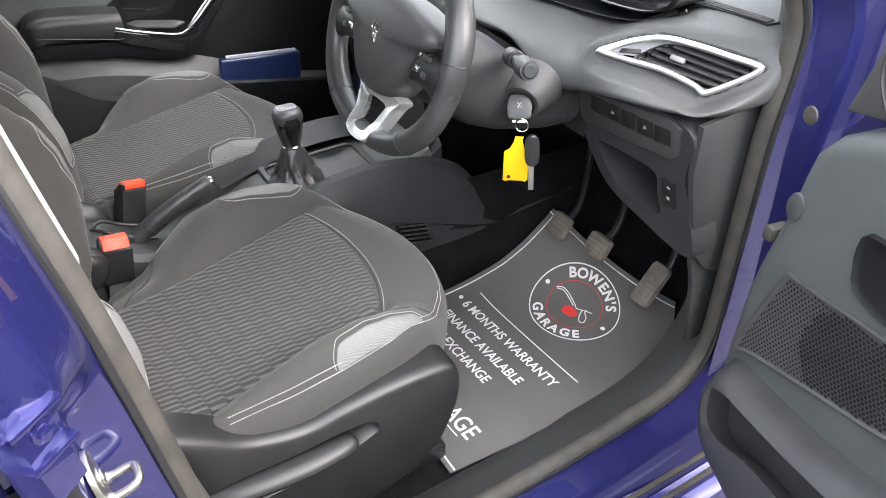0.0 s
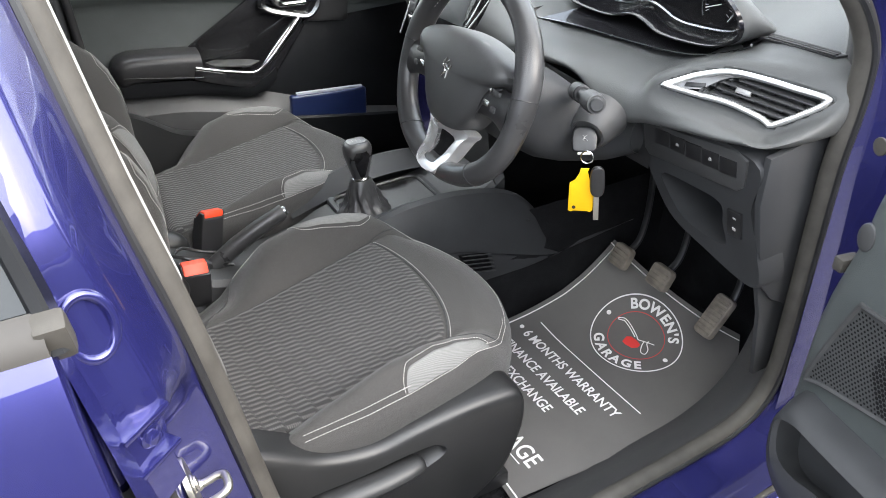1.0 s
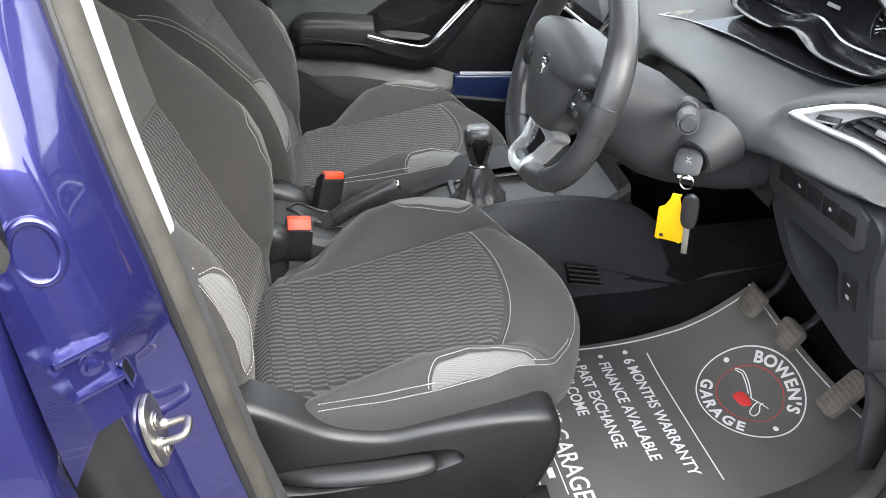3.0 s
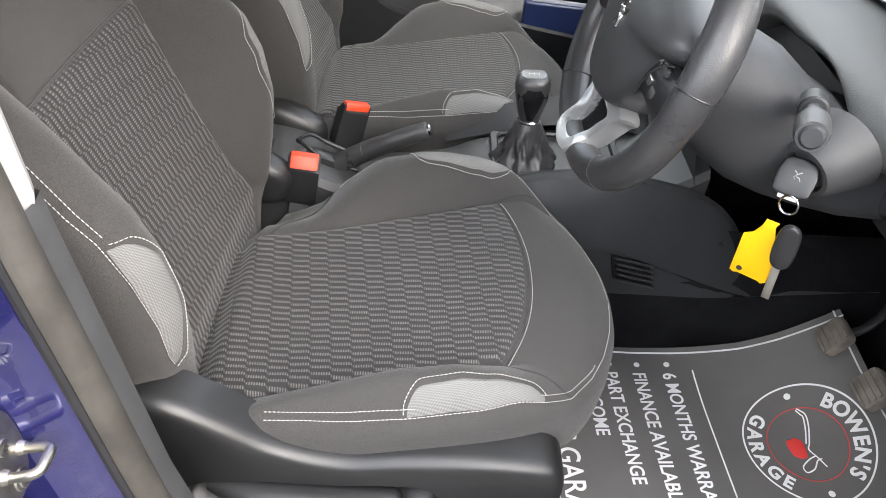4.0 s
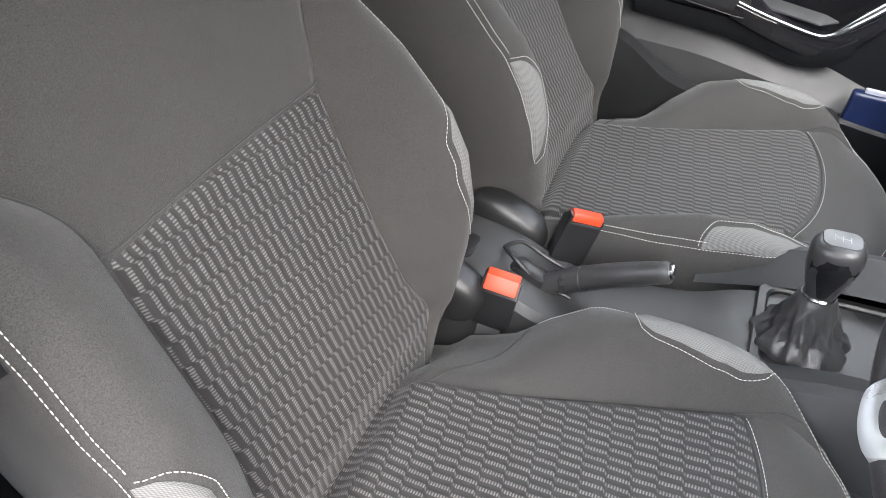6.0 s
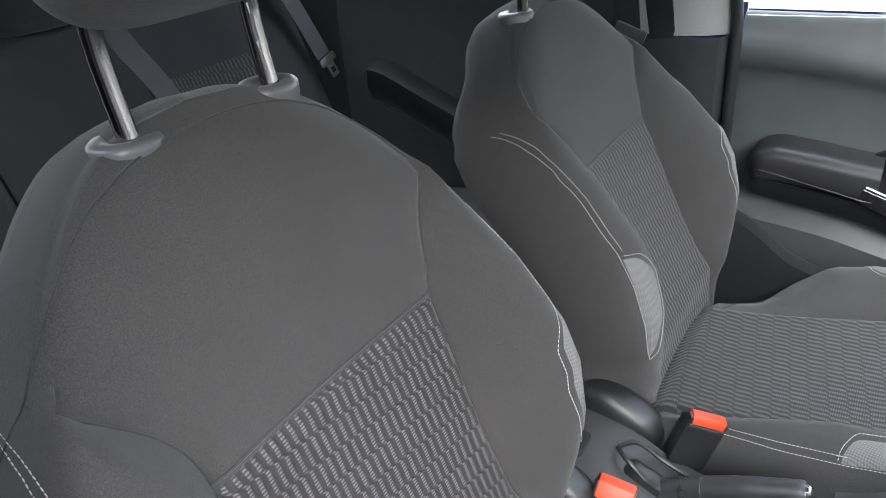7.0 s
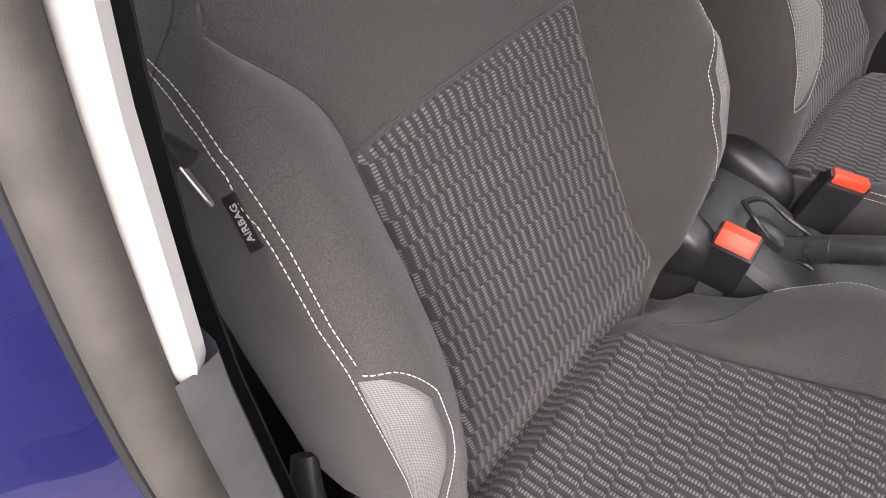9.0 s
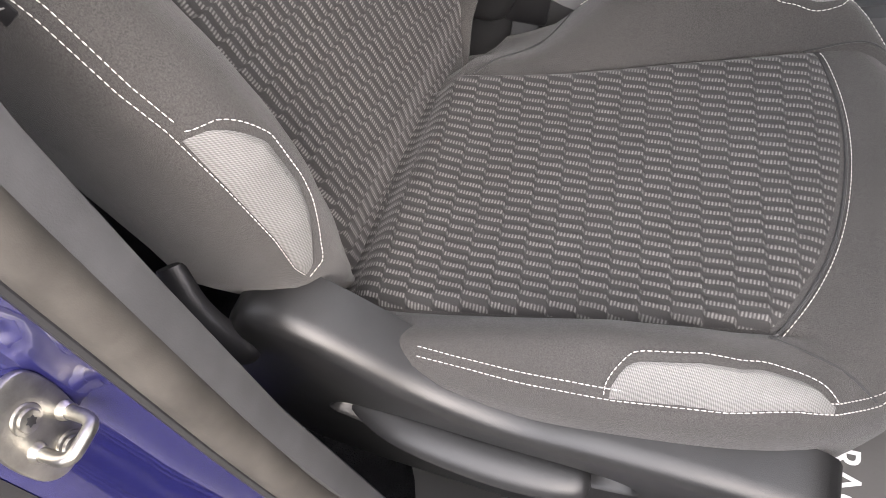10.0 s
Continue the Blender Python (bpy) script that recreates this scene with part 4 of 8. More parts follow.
# sill: trim tread, rubber seal all round the aperture, painted sill
SEAL = [(-0.150, -0.262, 1.42), (-0.132, -0.295, 1.30), (-0.110, -0.332, 1.13), (-0.089, -0.353, 1.0), (-0.075, -0.360, 0.88), (-0.058, -0.366, 0.72), (-0.035, -0.368, 0.58), (0.02, -0.366, 0.46),
        (0.12, -0.362, 0.412), (0.35, -0.360, 0.405), (0.50, -0.360, 0.410), (0.62, -0.360, 0.418), (0.71, -0.360, 0.430), (0.765, -0.361, 0.465), (0.792, -0.362, 0.53), (0.790, -0.364, 0.64),
        (0.782, -0.366, 0.80), (0.776, -0.368, 0.92), (0.782, -0.369, 1.03), (0.772, -0.365, 1.10), (0.72, -0.352, 1.172), (0.62, -0.335, 1.232), (0.45, -0.300, 1.315), (0.25, -0.268, 1.39), (0.05, -0.255, 1.425)]
seal_line = curve3(SEAL, 8, closed=True)
bm = bmesh.new()
tube(bm, seal_line, 0.0155, 14, closed=True, up=(0, 1, 0))
tagged(part("door_seal", bm, RUBBER), "grey-black rubber seal round the open door aperture", "trim", kind="structure")


# thin black lip between the seal and the paint
bm = bmesh.new()
tube(bm, [p + Vector((-0.004, -0.0145, 0)) for p in seal_line], 0.0048, 8, closed=True, up=(0, 1, 0))
tagged(part("seal_lip", bm, PLASTIC_BLACK), "thin black lip along the door seal", "trim", kind="structure")


def ribbon(offsets, lo, hi, material, name, label, mid=Vector((0.32, 0, 0.85))):
    """A strip that follows the aperture; each offset is (towards the opening, y, from the seal)."""
    b = bmesh.new()
    rings = []
    pts = seal_line[lo:hi]
    for i, p in enumerate(pts):
        d = (pts[min(i + 1, len(pts) - 1)] - pts[max(0, i - 1)])
        d.y = 0
        d.normalize()
        inn = Vector((-d.z, 0, d.x))
        if inn.dot(mid - p) < 0:
            inn = -inn
        rings.append([p + inn * a + Vector((0, y, 0)) for a, y in offsets])
    loft(b, rings, closed=False)
    return tagged(part(name, b, material), label, "trim", kind="structure")


# painted jamb outside the seal, all round
ribbon([(-0.004, -0.006), (-0.012, -0.016), (-0.020, -0.022), (-0.030, -0.050), (-0.045, -0.066), (-0.062, -0.070), (-0.080, -0.085)], 7 * 8 + 4, 20 * 8, BLUE, "trim_painted_sill", "blue painted door aperture and sill")
# inner plastic: sill tread and front kick trim
ribbon([(-0.008, 0.006), (-0.010, 0.018), (-0.020, 0.034), (-0.050, 0.075), (-0.075, 0.10), (-0.085, 0.118), (-0.10, 0.121)], 7 * 8, 14 * 8 + 2, PLASTIC, "trim_sill_tread", "dark plastic tread on the door sill")
ribbon([(-0.008, 0.006), (-0.010, 0.018), (-0.014, 0.030), (-0.030, 0.050), (-0.06, 0.062), (-0.12, 0.070)], 14 * 8, 19 * 8, PLASTIC, "trim_kick", "dark plastic trim at the front of the footwell")

# lower sill steps outside
bm = bmesh.new()
sec = [(-0.42, 0.345), (-0.445, 0.340), (-0.455, 0.325), (-0.468, 0.322), (-0.476, 0.31), (-0.500, 0.305), (-0.512, 0.28), (-0.515, 0.22), (-0.48, 0.17), (-0.35, 0.16)]
loft(bm, [[Vector((x, y, z)) for y, z in sec] for x in np.linspace(-1.0, 0.95, 20)], closed=False)
tagged(part("trim_outer_sill", bm, BLUE), "blue painted outer sill under the doors", "trim", kind="structure")
for y, z in ((-0.447, 0.3425), (-0.470, 0.326)):
    bm = bmesh.new()
    box(bm, (1.9, 0.010, 0.006), pose(0.0, y, z), 0.002)
    tagged(part("trim_sill_strip", bm, RUBBER), "dark rubber strip along the door sill", "trim", kind="structure")

# B-pillar of the driver's side


def body_y(z):
    """The car's near side at a height, as world y."""
    return interp([(0.20, -0.500), (0.32, -0.520), (0.55, -0.546), (0.80, -0.546), (0.92, -0.538), (1.0, -0.517), (1.05, -0.499), (1.085, -0.482), (1.12, -0.462), (1.25, -0.415), (1.36, -0.36), (1.42, -0.31)], z)


def pillar_y(z):
    return interp([(0.35, -0.366), (0.72, -0.366), (0.88, -0.360), (1.0, -0.353), (1.13, -0.332), (1.30, -0.295), (1.44, -0.258)], z)


def pillar_x(z):
    return interp([(0.35, 0.0), (0.58, -0.035), (0.72, -0.058), (0.88, -0.075), (1.0, -0.089), (1.13, -0.110), (1.30, -0.132), (1.44, -0.153)], z)


def pillar_strip(sec, z0, z1, n=30):
    """sec: (back from the seal, y from the seal) pairs."""
    b = bmesh.new()
    loft(b, [[Vector((pillar_x(z) - a, pillar_y(z) + y, z)) for a, y in sec] for z in np.linspace(z0, z1, n)], closed=False)
    return b


pillar = thing("pillar_1", (-0.12, -0.38, 0.35), "blue painted door pillar with pale inner trim, beside the driver's seat", "car pillar", kind="structure")
# the painted jamb is sunk at the striker and stands further out above it
JAMB_LOW = [(0.004, -0.012), (0.010, -0.0155), (0.020, -0.0175), (0.036, -0.0205), (0.049, -0.0240), (0.0535, -0.0275), (0.0548, -0.034), (0.0553, -0.050), (0.0560, -0.064), (0.059, -0.076), (0.066, -0.086), (0.077, -0.094), (0.080, -0.103), (0.100, -0.112), (0.16, -0.114)]
JAMB_HIGH = [(0.004, -0.012), (0.006, -0.020), (0.007, -0.029), (0.016, -0.050), (0.026, -0.072), (0.033, -0.085), (0.039, -0.091), (0.050, -0.096), (0.060, -0.099), (0.066, -0.106), (0.071, -0.113), (0.077, -0.117), (0.088, -0.119), (0.10, -0.12), (0.16, -0.12)]
b = bmesh.new()
rings = []
for z in np.linspace(0.36, 1.44, 73):
    k = smooth((z - 0.900) / 0.085)
    thin = min(1.0, max(0.1, (pillar_y(z) - body_y(z) - 0.006) / 0.12))
    rings.append([Vector((pillar_x(z) - (p[0] * (1 - k) + q[0] * k), pillar_y(z) + (p[1] * (1 - k) + q[1] * k) * thin, z)) for p, q in zip(JAMB_LOW, JAMB_HIGH)])
loft(b, rings, closed=False)
part("painted_jamb", b, BLUE, pillar)
# shade of the rear door gap, put in as a black strip over the paint
part("gap_shade", pillar_strip([(0.0600, -0.0790), (0.0640, -0.0880), (0.0720, -0.0955), (0.0755, -0.1050), (0.0830, -0.1130), (0.10, -0.1165), (0.15, -0.1185)], 0.37, 0.935), PLASTIC_BLACK, pillar, "black strip that stands for the shade in the rear door gap")
b = bmesh.new()
rings = []
for z in [1.008, 1.0095, 1.012, 1.016, 1.021] + list(np.linspace(1.028, 1.44, 22)):
    k = (z - 1.02) / 0.28
    x, y = pillar_x(z), pillar_y(z)
    r = min(1.0, 0.5 + 0.5 * ((z - 1.008) / 0.014) ** 0.5)
    left, right = 0.009 + 0.013 * k, 0.030 + 0.012 * k
    mid = (left + right) / 2
    left, right = mid + (left - mid) * r, mid + (right - mid) * r
    rings.append([Vector((x + a, y + c, z)) for a, c in ((-0.012, left + 0.001), (0.006 * r, left), (0.0125 * r, left + 0.003), (0.016 * r, mid), (0.0125 * r, right - 0.003), (0.006 * r, right), (-0.03, right + 0.002), (-0.09, right + 0.003), (-0.16, right + 0.004))])
loft(b, rings, closed=False)
part("pale_trim", b, WHITE_TRIM, pillar, "pale upper trim")
part("lower_trim", pillar_strip([(0.006, 0.002), (-0.006, 0.005), (-0.012, 0.009), (-0.0135, 0.020), (-0.012, 0.032), (-0.006, 0.035), (0.03, 0.038), (0.09, 0.040), (0.16, 0.041)], 0.36, 1.016), PILLAR_GREY, pillar, "grey plastic lower trim")

# striker and a rimmed slot on the jamb
def on_jamb(c):
    return frame_at(c, (0, 1, 0), (-0.10, 0, 1))


striker = thing("door_striker", (-0.124, -0.412, 0.835), "zinc steel door striker loop on a plate with two bolts", "striker")
o = Vector((-0.1252, -0.411, 0.836))
b = bmesh.new()
slab(b, [(p.x, p.y) for p in curve3([(-0.020, -0.030, 0), (-0.008, -0.037, 0), (0.008, -0.030, 0), (0.020, -0.012, 0), (0.024, 0.014, 0), (0.021, 0.032, 0), (0.008, 0.039, 0), (-0.012, 0.034, 0), (-0.022, 0.012, 0), (-0.024, -0.014, 0)], 4, True)], 0.0055, on_jamb(o), 0.0018)
part("plate", b, STEEL, striker)


def jamb_at(a, c, h):
    """A place off the striker plate: along it, up it and out from it."""
    return on_jamb(o) @ Vector((a, c, h))


b = bmesh.new()
tube(b, curve3([jamb_at(0.0145, -0.006, 0.003), jamb_at(0.0145, -0.006, 0.014), jamb_at(0.0140, -0.004, 0.025), jamb_at(0.0115, -0.003, 0.0315), jamb_at(0.006, -0.002, 0.0335), jamb_at(-0.004, -0.002, 0.0335), jamb_at(-0.0085, -0.003, 0.0310), jamb_at(-0.0108, -0.004, 0.025), jamb_at(-0.0110, -0.006, 0.014), jamb_at(-0.0110, -0.006, 0.003)], 5), 0.0042, 12)
part("loop", b, STEEL, striker)
for a in (0.0145, -0.0110):
    b = bmesh.new()
    tube(b, [jamb_at(a, -0.006, 0.003), jamb_at(a, -0.006, 0.008), jamb_at(a, -0.006, 0.0105)], lambda t: 0.0068 - 0.0020 * t, 16)
    part("loop_boss", b, STEEL, striker)
for a, c in ((0.001, 0.0135), (0.000, -0.0245)):
    b = bmesh.new()
    m = on_jamb(jamb_at(a, c, 0.004))
    slab(b, [(0.0095 * math.cos(t), 0.0095 * math.sin(t)) for t in np.linspace(0, 2 * math.pi, 25)[:-1]], 0.0035, m, 0.0015)
    slab(b, [(0.0070 * math.cos(t), 0.0070 * math.sin(t)) for t in np.linspace(0, 2 * math.pi, 25)[:-1]], 0.0058, m, 0.0012)
    bolt = part("bolt", b, STEEL, striker)
    b = bmesh.new()
    slab(b, [((0.0036 if k % 2 else 0.0024) * math.cos(k * math.pi / 6), (0.0036 if k % 2 else 0.0024) * math.sin(k * math.pi / 6)) for k in range(12)], 0.0062, m, 0.0002)
    part("bolt_socket", b, PLASTIC_BLACK, bolt, "dark star socket")
slot_m = on_jamb(jamb_at(0.0063, 0.0775, 0.0)) @ pose(0, 0, 0.0015, 0, 0, 6)
b = bmesh.new()
tube(b, [slot_m @ Vector((x, y, 0.001)) for x, y in rounded(0.0165, 0.029, 0.003)], 0.0016, 8, closed=True)
part("slot_rim", b, BLUE, pillar, "raised painted rim of a slot")
b = bmesh.new()
slab(b, rounded(0.0160, 0.0285, 0.003), 0.0014, slot_m, 0.0003)
part("slot_hole", b, PLASTIC_LOW, pillar, "dark slot")

# ---- dashboard ----
dash = thing("dashboard", (0.8, 0.34, 0.75), "charcoal soft-grained dashboard with silver vent trim", "dashboard")

DASH_SECTIONS = [
    (-0.376, [(0.800, 0.975), (0.792, 0.985), (0.788, 1.000), (0.790, 1.020), (0.800, 1.043), (0.835, 1.058), (1.00, 1.085), (1.20, 1.11)]),
    (-0.350, [(0.750, 0.962), (0.700, 0.962), (0.672, 0.972), (0.692, 0.990), (0.755, 1.024), (0.800, 1.054), (1.00, 1.088), (1.20, 1.11)]),
    (-0.300, [(0.720, 0.955), (0.660, 0.957), (0.640, 0.968), (0.672, 0.980), (0.735, 1.026), (0.790, 1.056), (1.00, 1.090), (1.20, 1.11)]),
    (-0.230, [(0.710, 0.950), (0.645, 0.951), (0.624, 0.963), (0.652, 0.986), (0.705, 1.030), (0.780, 1.054), (1.00, 1.090), (1.20, 1.115)]),
    (-0.160, [(0.700, 0.938), (0.640, 0.940), (0.617, 0.953), (0.635, 0.990), (0.690, 1.016), (0.780, 1.036), (1.00, 1.090), (1.20, 1.115)]),
    (-0.090, [(0.700, 0.922), (0.640, 0.925), (0.610, 0.940), (0.632, 0.974), (0.700, 0.996), (0.775, 1.012), (1.00, 1.092), (1.20, 1.118)]),
    (0.000, [(0.700, 0.962), (0.625, 0.972), (0.602, 0.983), (0.622, 0.992), (0.700, 1.001), (0.770, 1.012), (1.00, 1.095), (1.20, 1.12)]),
    (0.080, [(0.700, 0.960), (0.614, 0.972), (0.596, 0.985), (0.614, 0.995), (0.680, 1.000), (0.765, 1.012), (1.00, 1.095), (1.20, 1.12)]),
    (0.160, [(0.700, 0.950), (0.604, 0.968), (0.590, 0.982), (0.604, 0.995), (0.660, 1.002), (0.760, 1.014), (1.00, 1.095), (1.20, 1.12)]),
    (0.240, [(0.700, 0.900), (0.600, 0.930), (0.588, 0.950), (0.605, 0.990), (0.650, 1.010), (0.760, 1.040), (1.00, 1.095), (1.20, 1.12)]),
    (0.450, [(0.700, 0.930), (0.622, 0.938), (0.596, 0.952), (0.604, 0.985), (0.650, 1.040), (0.760, 1.076), (1.00, 1.095), (1.20, 1.12)]),
    (0.560, [(0.710, 0.930), (0.634, 0.940), (0.610, 0.952), (0.618, 0.978), (0.672, 1.036), (0.780, 1.074), (1.00, 1.095), (1.20, 1.12)]),
    (0.900, [(0.740, 0.928), (0.672, 0.938), (0.650, 0.950), (0.660, 0.976), (0.706, 1.030), (0.790, 1.068), (1.00, 1.090), (1.20, 1.11)]),
    (1.058, [(0.800, 0.930), (0.778, 0.938), (0.762, 0.950), (0.766, 0.985), (0.790, 1.030), (0.830, 1.060), (1.00, 1.085), (1.20, 1.11)]),
]


def dash_section(sec):
    return [p for p in curve3([(x, y, 0) for x, y in sec], 10)]


bm = bmesh.new()
ys = [y for y, _ in DASH_SECTIONS]
dense = [dash_section(sec) for _, sec in DASH_SECTIONS]
lines_y = [curve3([(dense[i][k].x, ys[i], dense[i][k].y) for i in range(len(ys))], 10) for k in range(len(dense[0]))]
loft(bm, [[lines_y[k][j] for k in range(len(lines_y))] for j in range(len(lines_y[0]))], closed=False)
end = [lines_y[k][0] for k in range(len(lines_y))]
bm.faces.new([bm.verts.new(p) for p in end] + [bm.verts.new(Vector((1.2, -0.376, 0.9))), bm.verts.new(Vector((0.81, -0.376, 0.9)))])
VENT_O = Vector((0.641, -0.159, 1.0))
VM = frame_at(VENT_O, (0.401, -0.905, -0.146), (0.464, 0.063, 0.884))
if VM.col[2].x > 0:
    VM = VM @ Matrix.Diagonal((1, 1, -1, 1))
vo = [(0.000, 0.000), (0.023, 0.021), (0.049, 0.038), (0.084, 0.053), (0.132, 0.058), (0.171, 0.059), (0.214, 0.060), (0.220, 0.053), (0.211, 0.038), (0.170, -0.001), (0.158, -0.003), (0.147, 0.001), (0.099, 0.005), (0.050, 0.001)]
vi = [(0.058, 0.011), (0.068, 0.024), (0.080, 0.036), (0.096, 0.045), (0.135, 0.050), (0.171, 0.051), (0.203, 0.052), (0.208, 0.048), (0.202, 0.037), (0.168, 0.009), (0.160, 0.006), (0.148, 0.008), (0.110, 0.012), (0.085, 0.011)]


def in_outline(p, poly):
    hit = False
    for (ax, ay), (bx, by) in zip(poly, poly[1:] + poly[:1]):
        if (ay > p[1]) != (by > p[1]) and p[0] < (bx - ax) * (p[1] - ay) / (by - ay) + ax:
            hit = not hit
    return hit


# the pad is sunk where the side vent sits
to_vent = VM.inverted()
around = np.array([(p.x, p.y) for p in curve3([(a, b, 0) for a, b in vo], 8, True)])
core_v = [tuple(q) for q in inset(vi[::-1], 0.004)]
for v in bm.verts:
    q = to_vent @ v.co
    if -0.08 < q.z < 0.08 and -0.06 < q.x < 0.28 and -0.06 < q.y < 0.12:
        far_off = float(np.min(np.hypot(around[:, 0] - q.x, around[:, 1] - q.y)))
        if in_outline((q.x, q.y), core_v):
            q.z = -0.045
        elif in_outline((q.x, q.y), vo):
            q.z = -0.008
        elif far_off < 0.030:
            q.z += (-0.0015 - q.z) * (1 - smooth((far_off - 0.005) / 0.030))
        v.co = VM @ q
part("dash_pad", bm, DASH, dash)

# knee panel under the pad, left of the column, and the far side's lower face
bm = bmesh.new()
knee = [(-0.105, [(0.66, 0.925), (0.645, 0.90), (0.655, 0.868), (0.70, 0.85), (0.80, 0.85)]), (0.0, [(0.64, 0.945), (0.625, 0.90), (0.64, 0.858), (0.70, 0.84), (0.80, 0.84)]),
        (0.12, [(0.62, 0.965), (0.605, 0.91), (0.625, 0.850), (0.69, 0.83), (0.80, 0.83)]), (0.215, [(0.62, 0.97), (0.60, 0.91), (0.62, 0.84), (0.69, 0.81), (0.80, 0.81)])]
loft(bm, [[Vector((p.x, y, p.y)) for p in curve3([(x, z, 0) for x, z in sec], 4)] for y, sec in knee], closed=False)
part("knee_panel", bm, PLASTIC, dash)
bm = bmesh.new()
far = [(0.455, [(0.70, 0.945), (0.66, 0.80), (0.68, 0.66), (0.72, 0.58)]), (0.60, [(0.72, 0.945), (0.70, 0.78), (0.74, 0.68), (0.90, 0.66)]), (1.05, [(0.80, 0.945), (0.79, 0.80), (0.81, 0.70), (0.90, 0.68)])]
loft(bm, [[Vector((p.x, y, p.y)) for p in curve3([(x, z, 0) for x, z in sec], 4)] for y, sec in far], closed=False)
# darkest plastic: the dim footwell's shade is put into its colour
part("glovebox_face", bm, PLASTIC_LOW, dash)

# lower driver's panel with switch strip and open cubby
def on_face(y, z, off=0.0):
    """A place on the lower panel's face by world y and z."""
    return Vector((0.665 + (0.92 - z) * 0.20 + off, y, z))


lower = thing_part("lower_panel", dash)
bm = bmesh.new()
outer_l = [(-0.108, 0.940), (-0.106, 0.875), (-0.120, 0.830), (-0.165, 0.768), (-0.235, 0.742), (-0.348, 0.722), (-0.346, 0.80), (-0.332, 0.86), (-0.330, 0.945)]
hole = [(-0.150, 0.842), (-0.158, 0.815), (-0.190, 0.780), (-0.230, 0.770), (-0.284, 0.772), (-0.279, 0.81), (-0.272, 0.845), (-0.215, 0.848)]


N_RING = 64
ring_o = resample([(p.x, p.y) for p in curve3([(a, b, 0) for a, b in outer_l], 5, True)], N_RING)
ring_h = match_start(ring_o, resample([(p.x, p.y) for p in curve3([(a, b, 0) for a, b in hole], 5, True)], N_RING))
rings = [[on_face(y, z, 0.05) for y, z in ring_o], [on_face(y, z, 0.006) for y, z in ring_o], [on_face(y * 0.985 - 0.003, z * 0.99 + 0.0085, 0.0) for y, z in ring_o],
         [on_face(y, z, 0.0) for y, z in ring_h], [on_face(y, z, 0.006) for y, z in ring_h], [on_face(y * 0.97 - 0.006, z + 0.004, 0.09) for y, z in ring_h]]
loft(bm, rings, caps=False)
bm.faces.new([bm.verts.new(p) for p in rings[-1]])
part("panel_moulding", bm, TRIM_DARK, lower)
bm = bmesh.new()
strip = [(-0.122, 0.926), (-0.300, 0.948), (-0.322, 0.940), (-0.318, 0.896), (-0.305, 0.884), (-0.122, 0.866), (-0.112, 0.876), (-0.112, 0.918)]


def face_slab(bm, poly, depth, bevel, off=0.0):
    m = frame_at(on_face(-0.2, 0.9, -off), (0, -1, 0), (-0.196, 0, 0.98))
    k = 1 / 0.98
    pts = [(-(y + 0.2), (z - 0.9) * k) for y, z in poly]
    flip = m.col[2].x > 0
    slab(bm, pts, depth, m if not flip else m @ Matrix.Diagonal((1, 1, -1, 1)), bevel)


face_slab(bm, strip, 0.004, 0.002)
part("switch_strip", bm, PLASTIC, lower)
for k in range(5):
    y0 = -0.140 - 0.0335 * k
    bm = bmesh.new()
    z0 = 0.909 + 0.10 * (-0.14 - y0) * 0.55
    face_slab(bm, [(y0, z0 - 0.013), (y0 - 0.031, z0 - 0.010), (y0 - 0.031, z0 + 0.016), (y0, z0 + 0.013)], 0.0052, 0.0008)
    part("switch_button", bm, PLASTIC_BLACK, lower, "black push button" if k not in (1, 3) else "black push button with a white mark")
    if k in (1, 3):
        bm = bmesh.new()
        face_slab(bm, [(y0 - 0.0125, z0 - 0.001), (y0 - 0.0185, z0), (y0 - 0.0185, z0 + 0.003), (y0 - 0.0155, z0 + 0.0055), (y0 - 0.0125, z0 + 0.002)], 0.0056, 0.0002)
        part("button_mark", bm, INK_GREY, lower)
bm = bmesh.new()
face_slab(bm, [(-0.292, 0.800), (-0.318, 0.803), (-0.316, 0.848), (-0.290, 0.845)], 0.004, 0.002)
part("lamp_height_wheel", bm, PLASTIC_BLACK, lower, "black headlamp height wheel")
for zz, hh in ((0.814, 0.005), (0.834, 0.003)):
    bm = bmesh.new()
    face_slab(bm, [(-0.302, zz), (-0.308, zz), (-0.308, zz + hh), (-0.302, zz + hh)], 0.0046, 0.0002)
    part("wheel_mark", bm, INK_GREY, lower)
# flat end of the dashboard beside the door
bm = bmesh.new()
slab(bm, [(0.668, 0.952), (0.700, 0.956), (0.760, 0.966), (0.792, 0.974), (0.795, 0.66), (0.745, 0.69), (0.715, 0.725), (0.690, 0.80), (0.668, 0.88)], 0.010, Matrix(((1, 0, 0, 0), (0, 0, -1, -0.340), (0, 1, 0, 0), (0, 0, 0, 1))), 0.002)
part("end_panel", bm, TRIM_DARK, dash)
bm = bmesh.new()
slab(bm, [(0.70, 0.76), (0.80, 0.665), (0.80, 0.52), (0.76, 0.52), (0.735, 0.66)], 0.008, Matrix(((1, 0, 0, 0), (0, 0, -1, -0.336), (0, 1, 0, 0), (0, 0, 0, 1))), 0.002)
part("kick_panel", bm, TRIM_DARK, dash)
# dark wall behind the pedals
bm = bmesh.new()
surface(bm, lambda u, v: Vector((1.03 + 0.06 * v, -0.34 + 1.38 * u, 0.36 + 0.61 * v)), 6, 4)
tagged(part("wall_bulkhead", bm, CARPET), "black carpeted bulkhead behind the pedals", "wall", kind="structure")

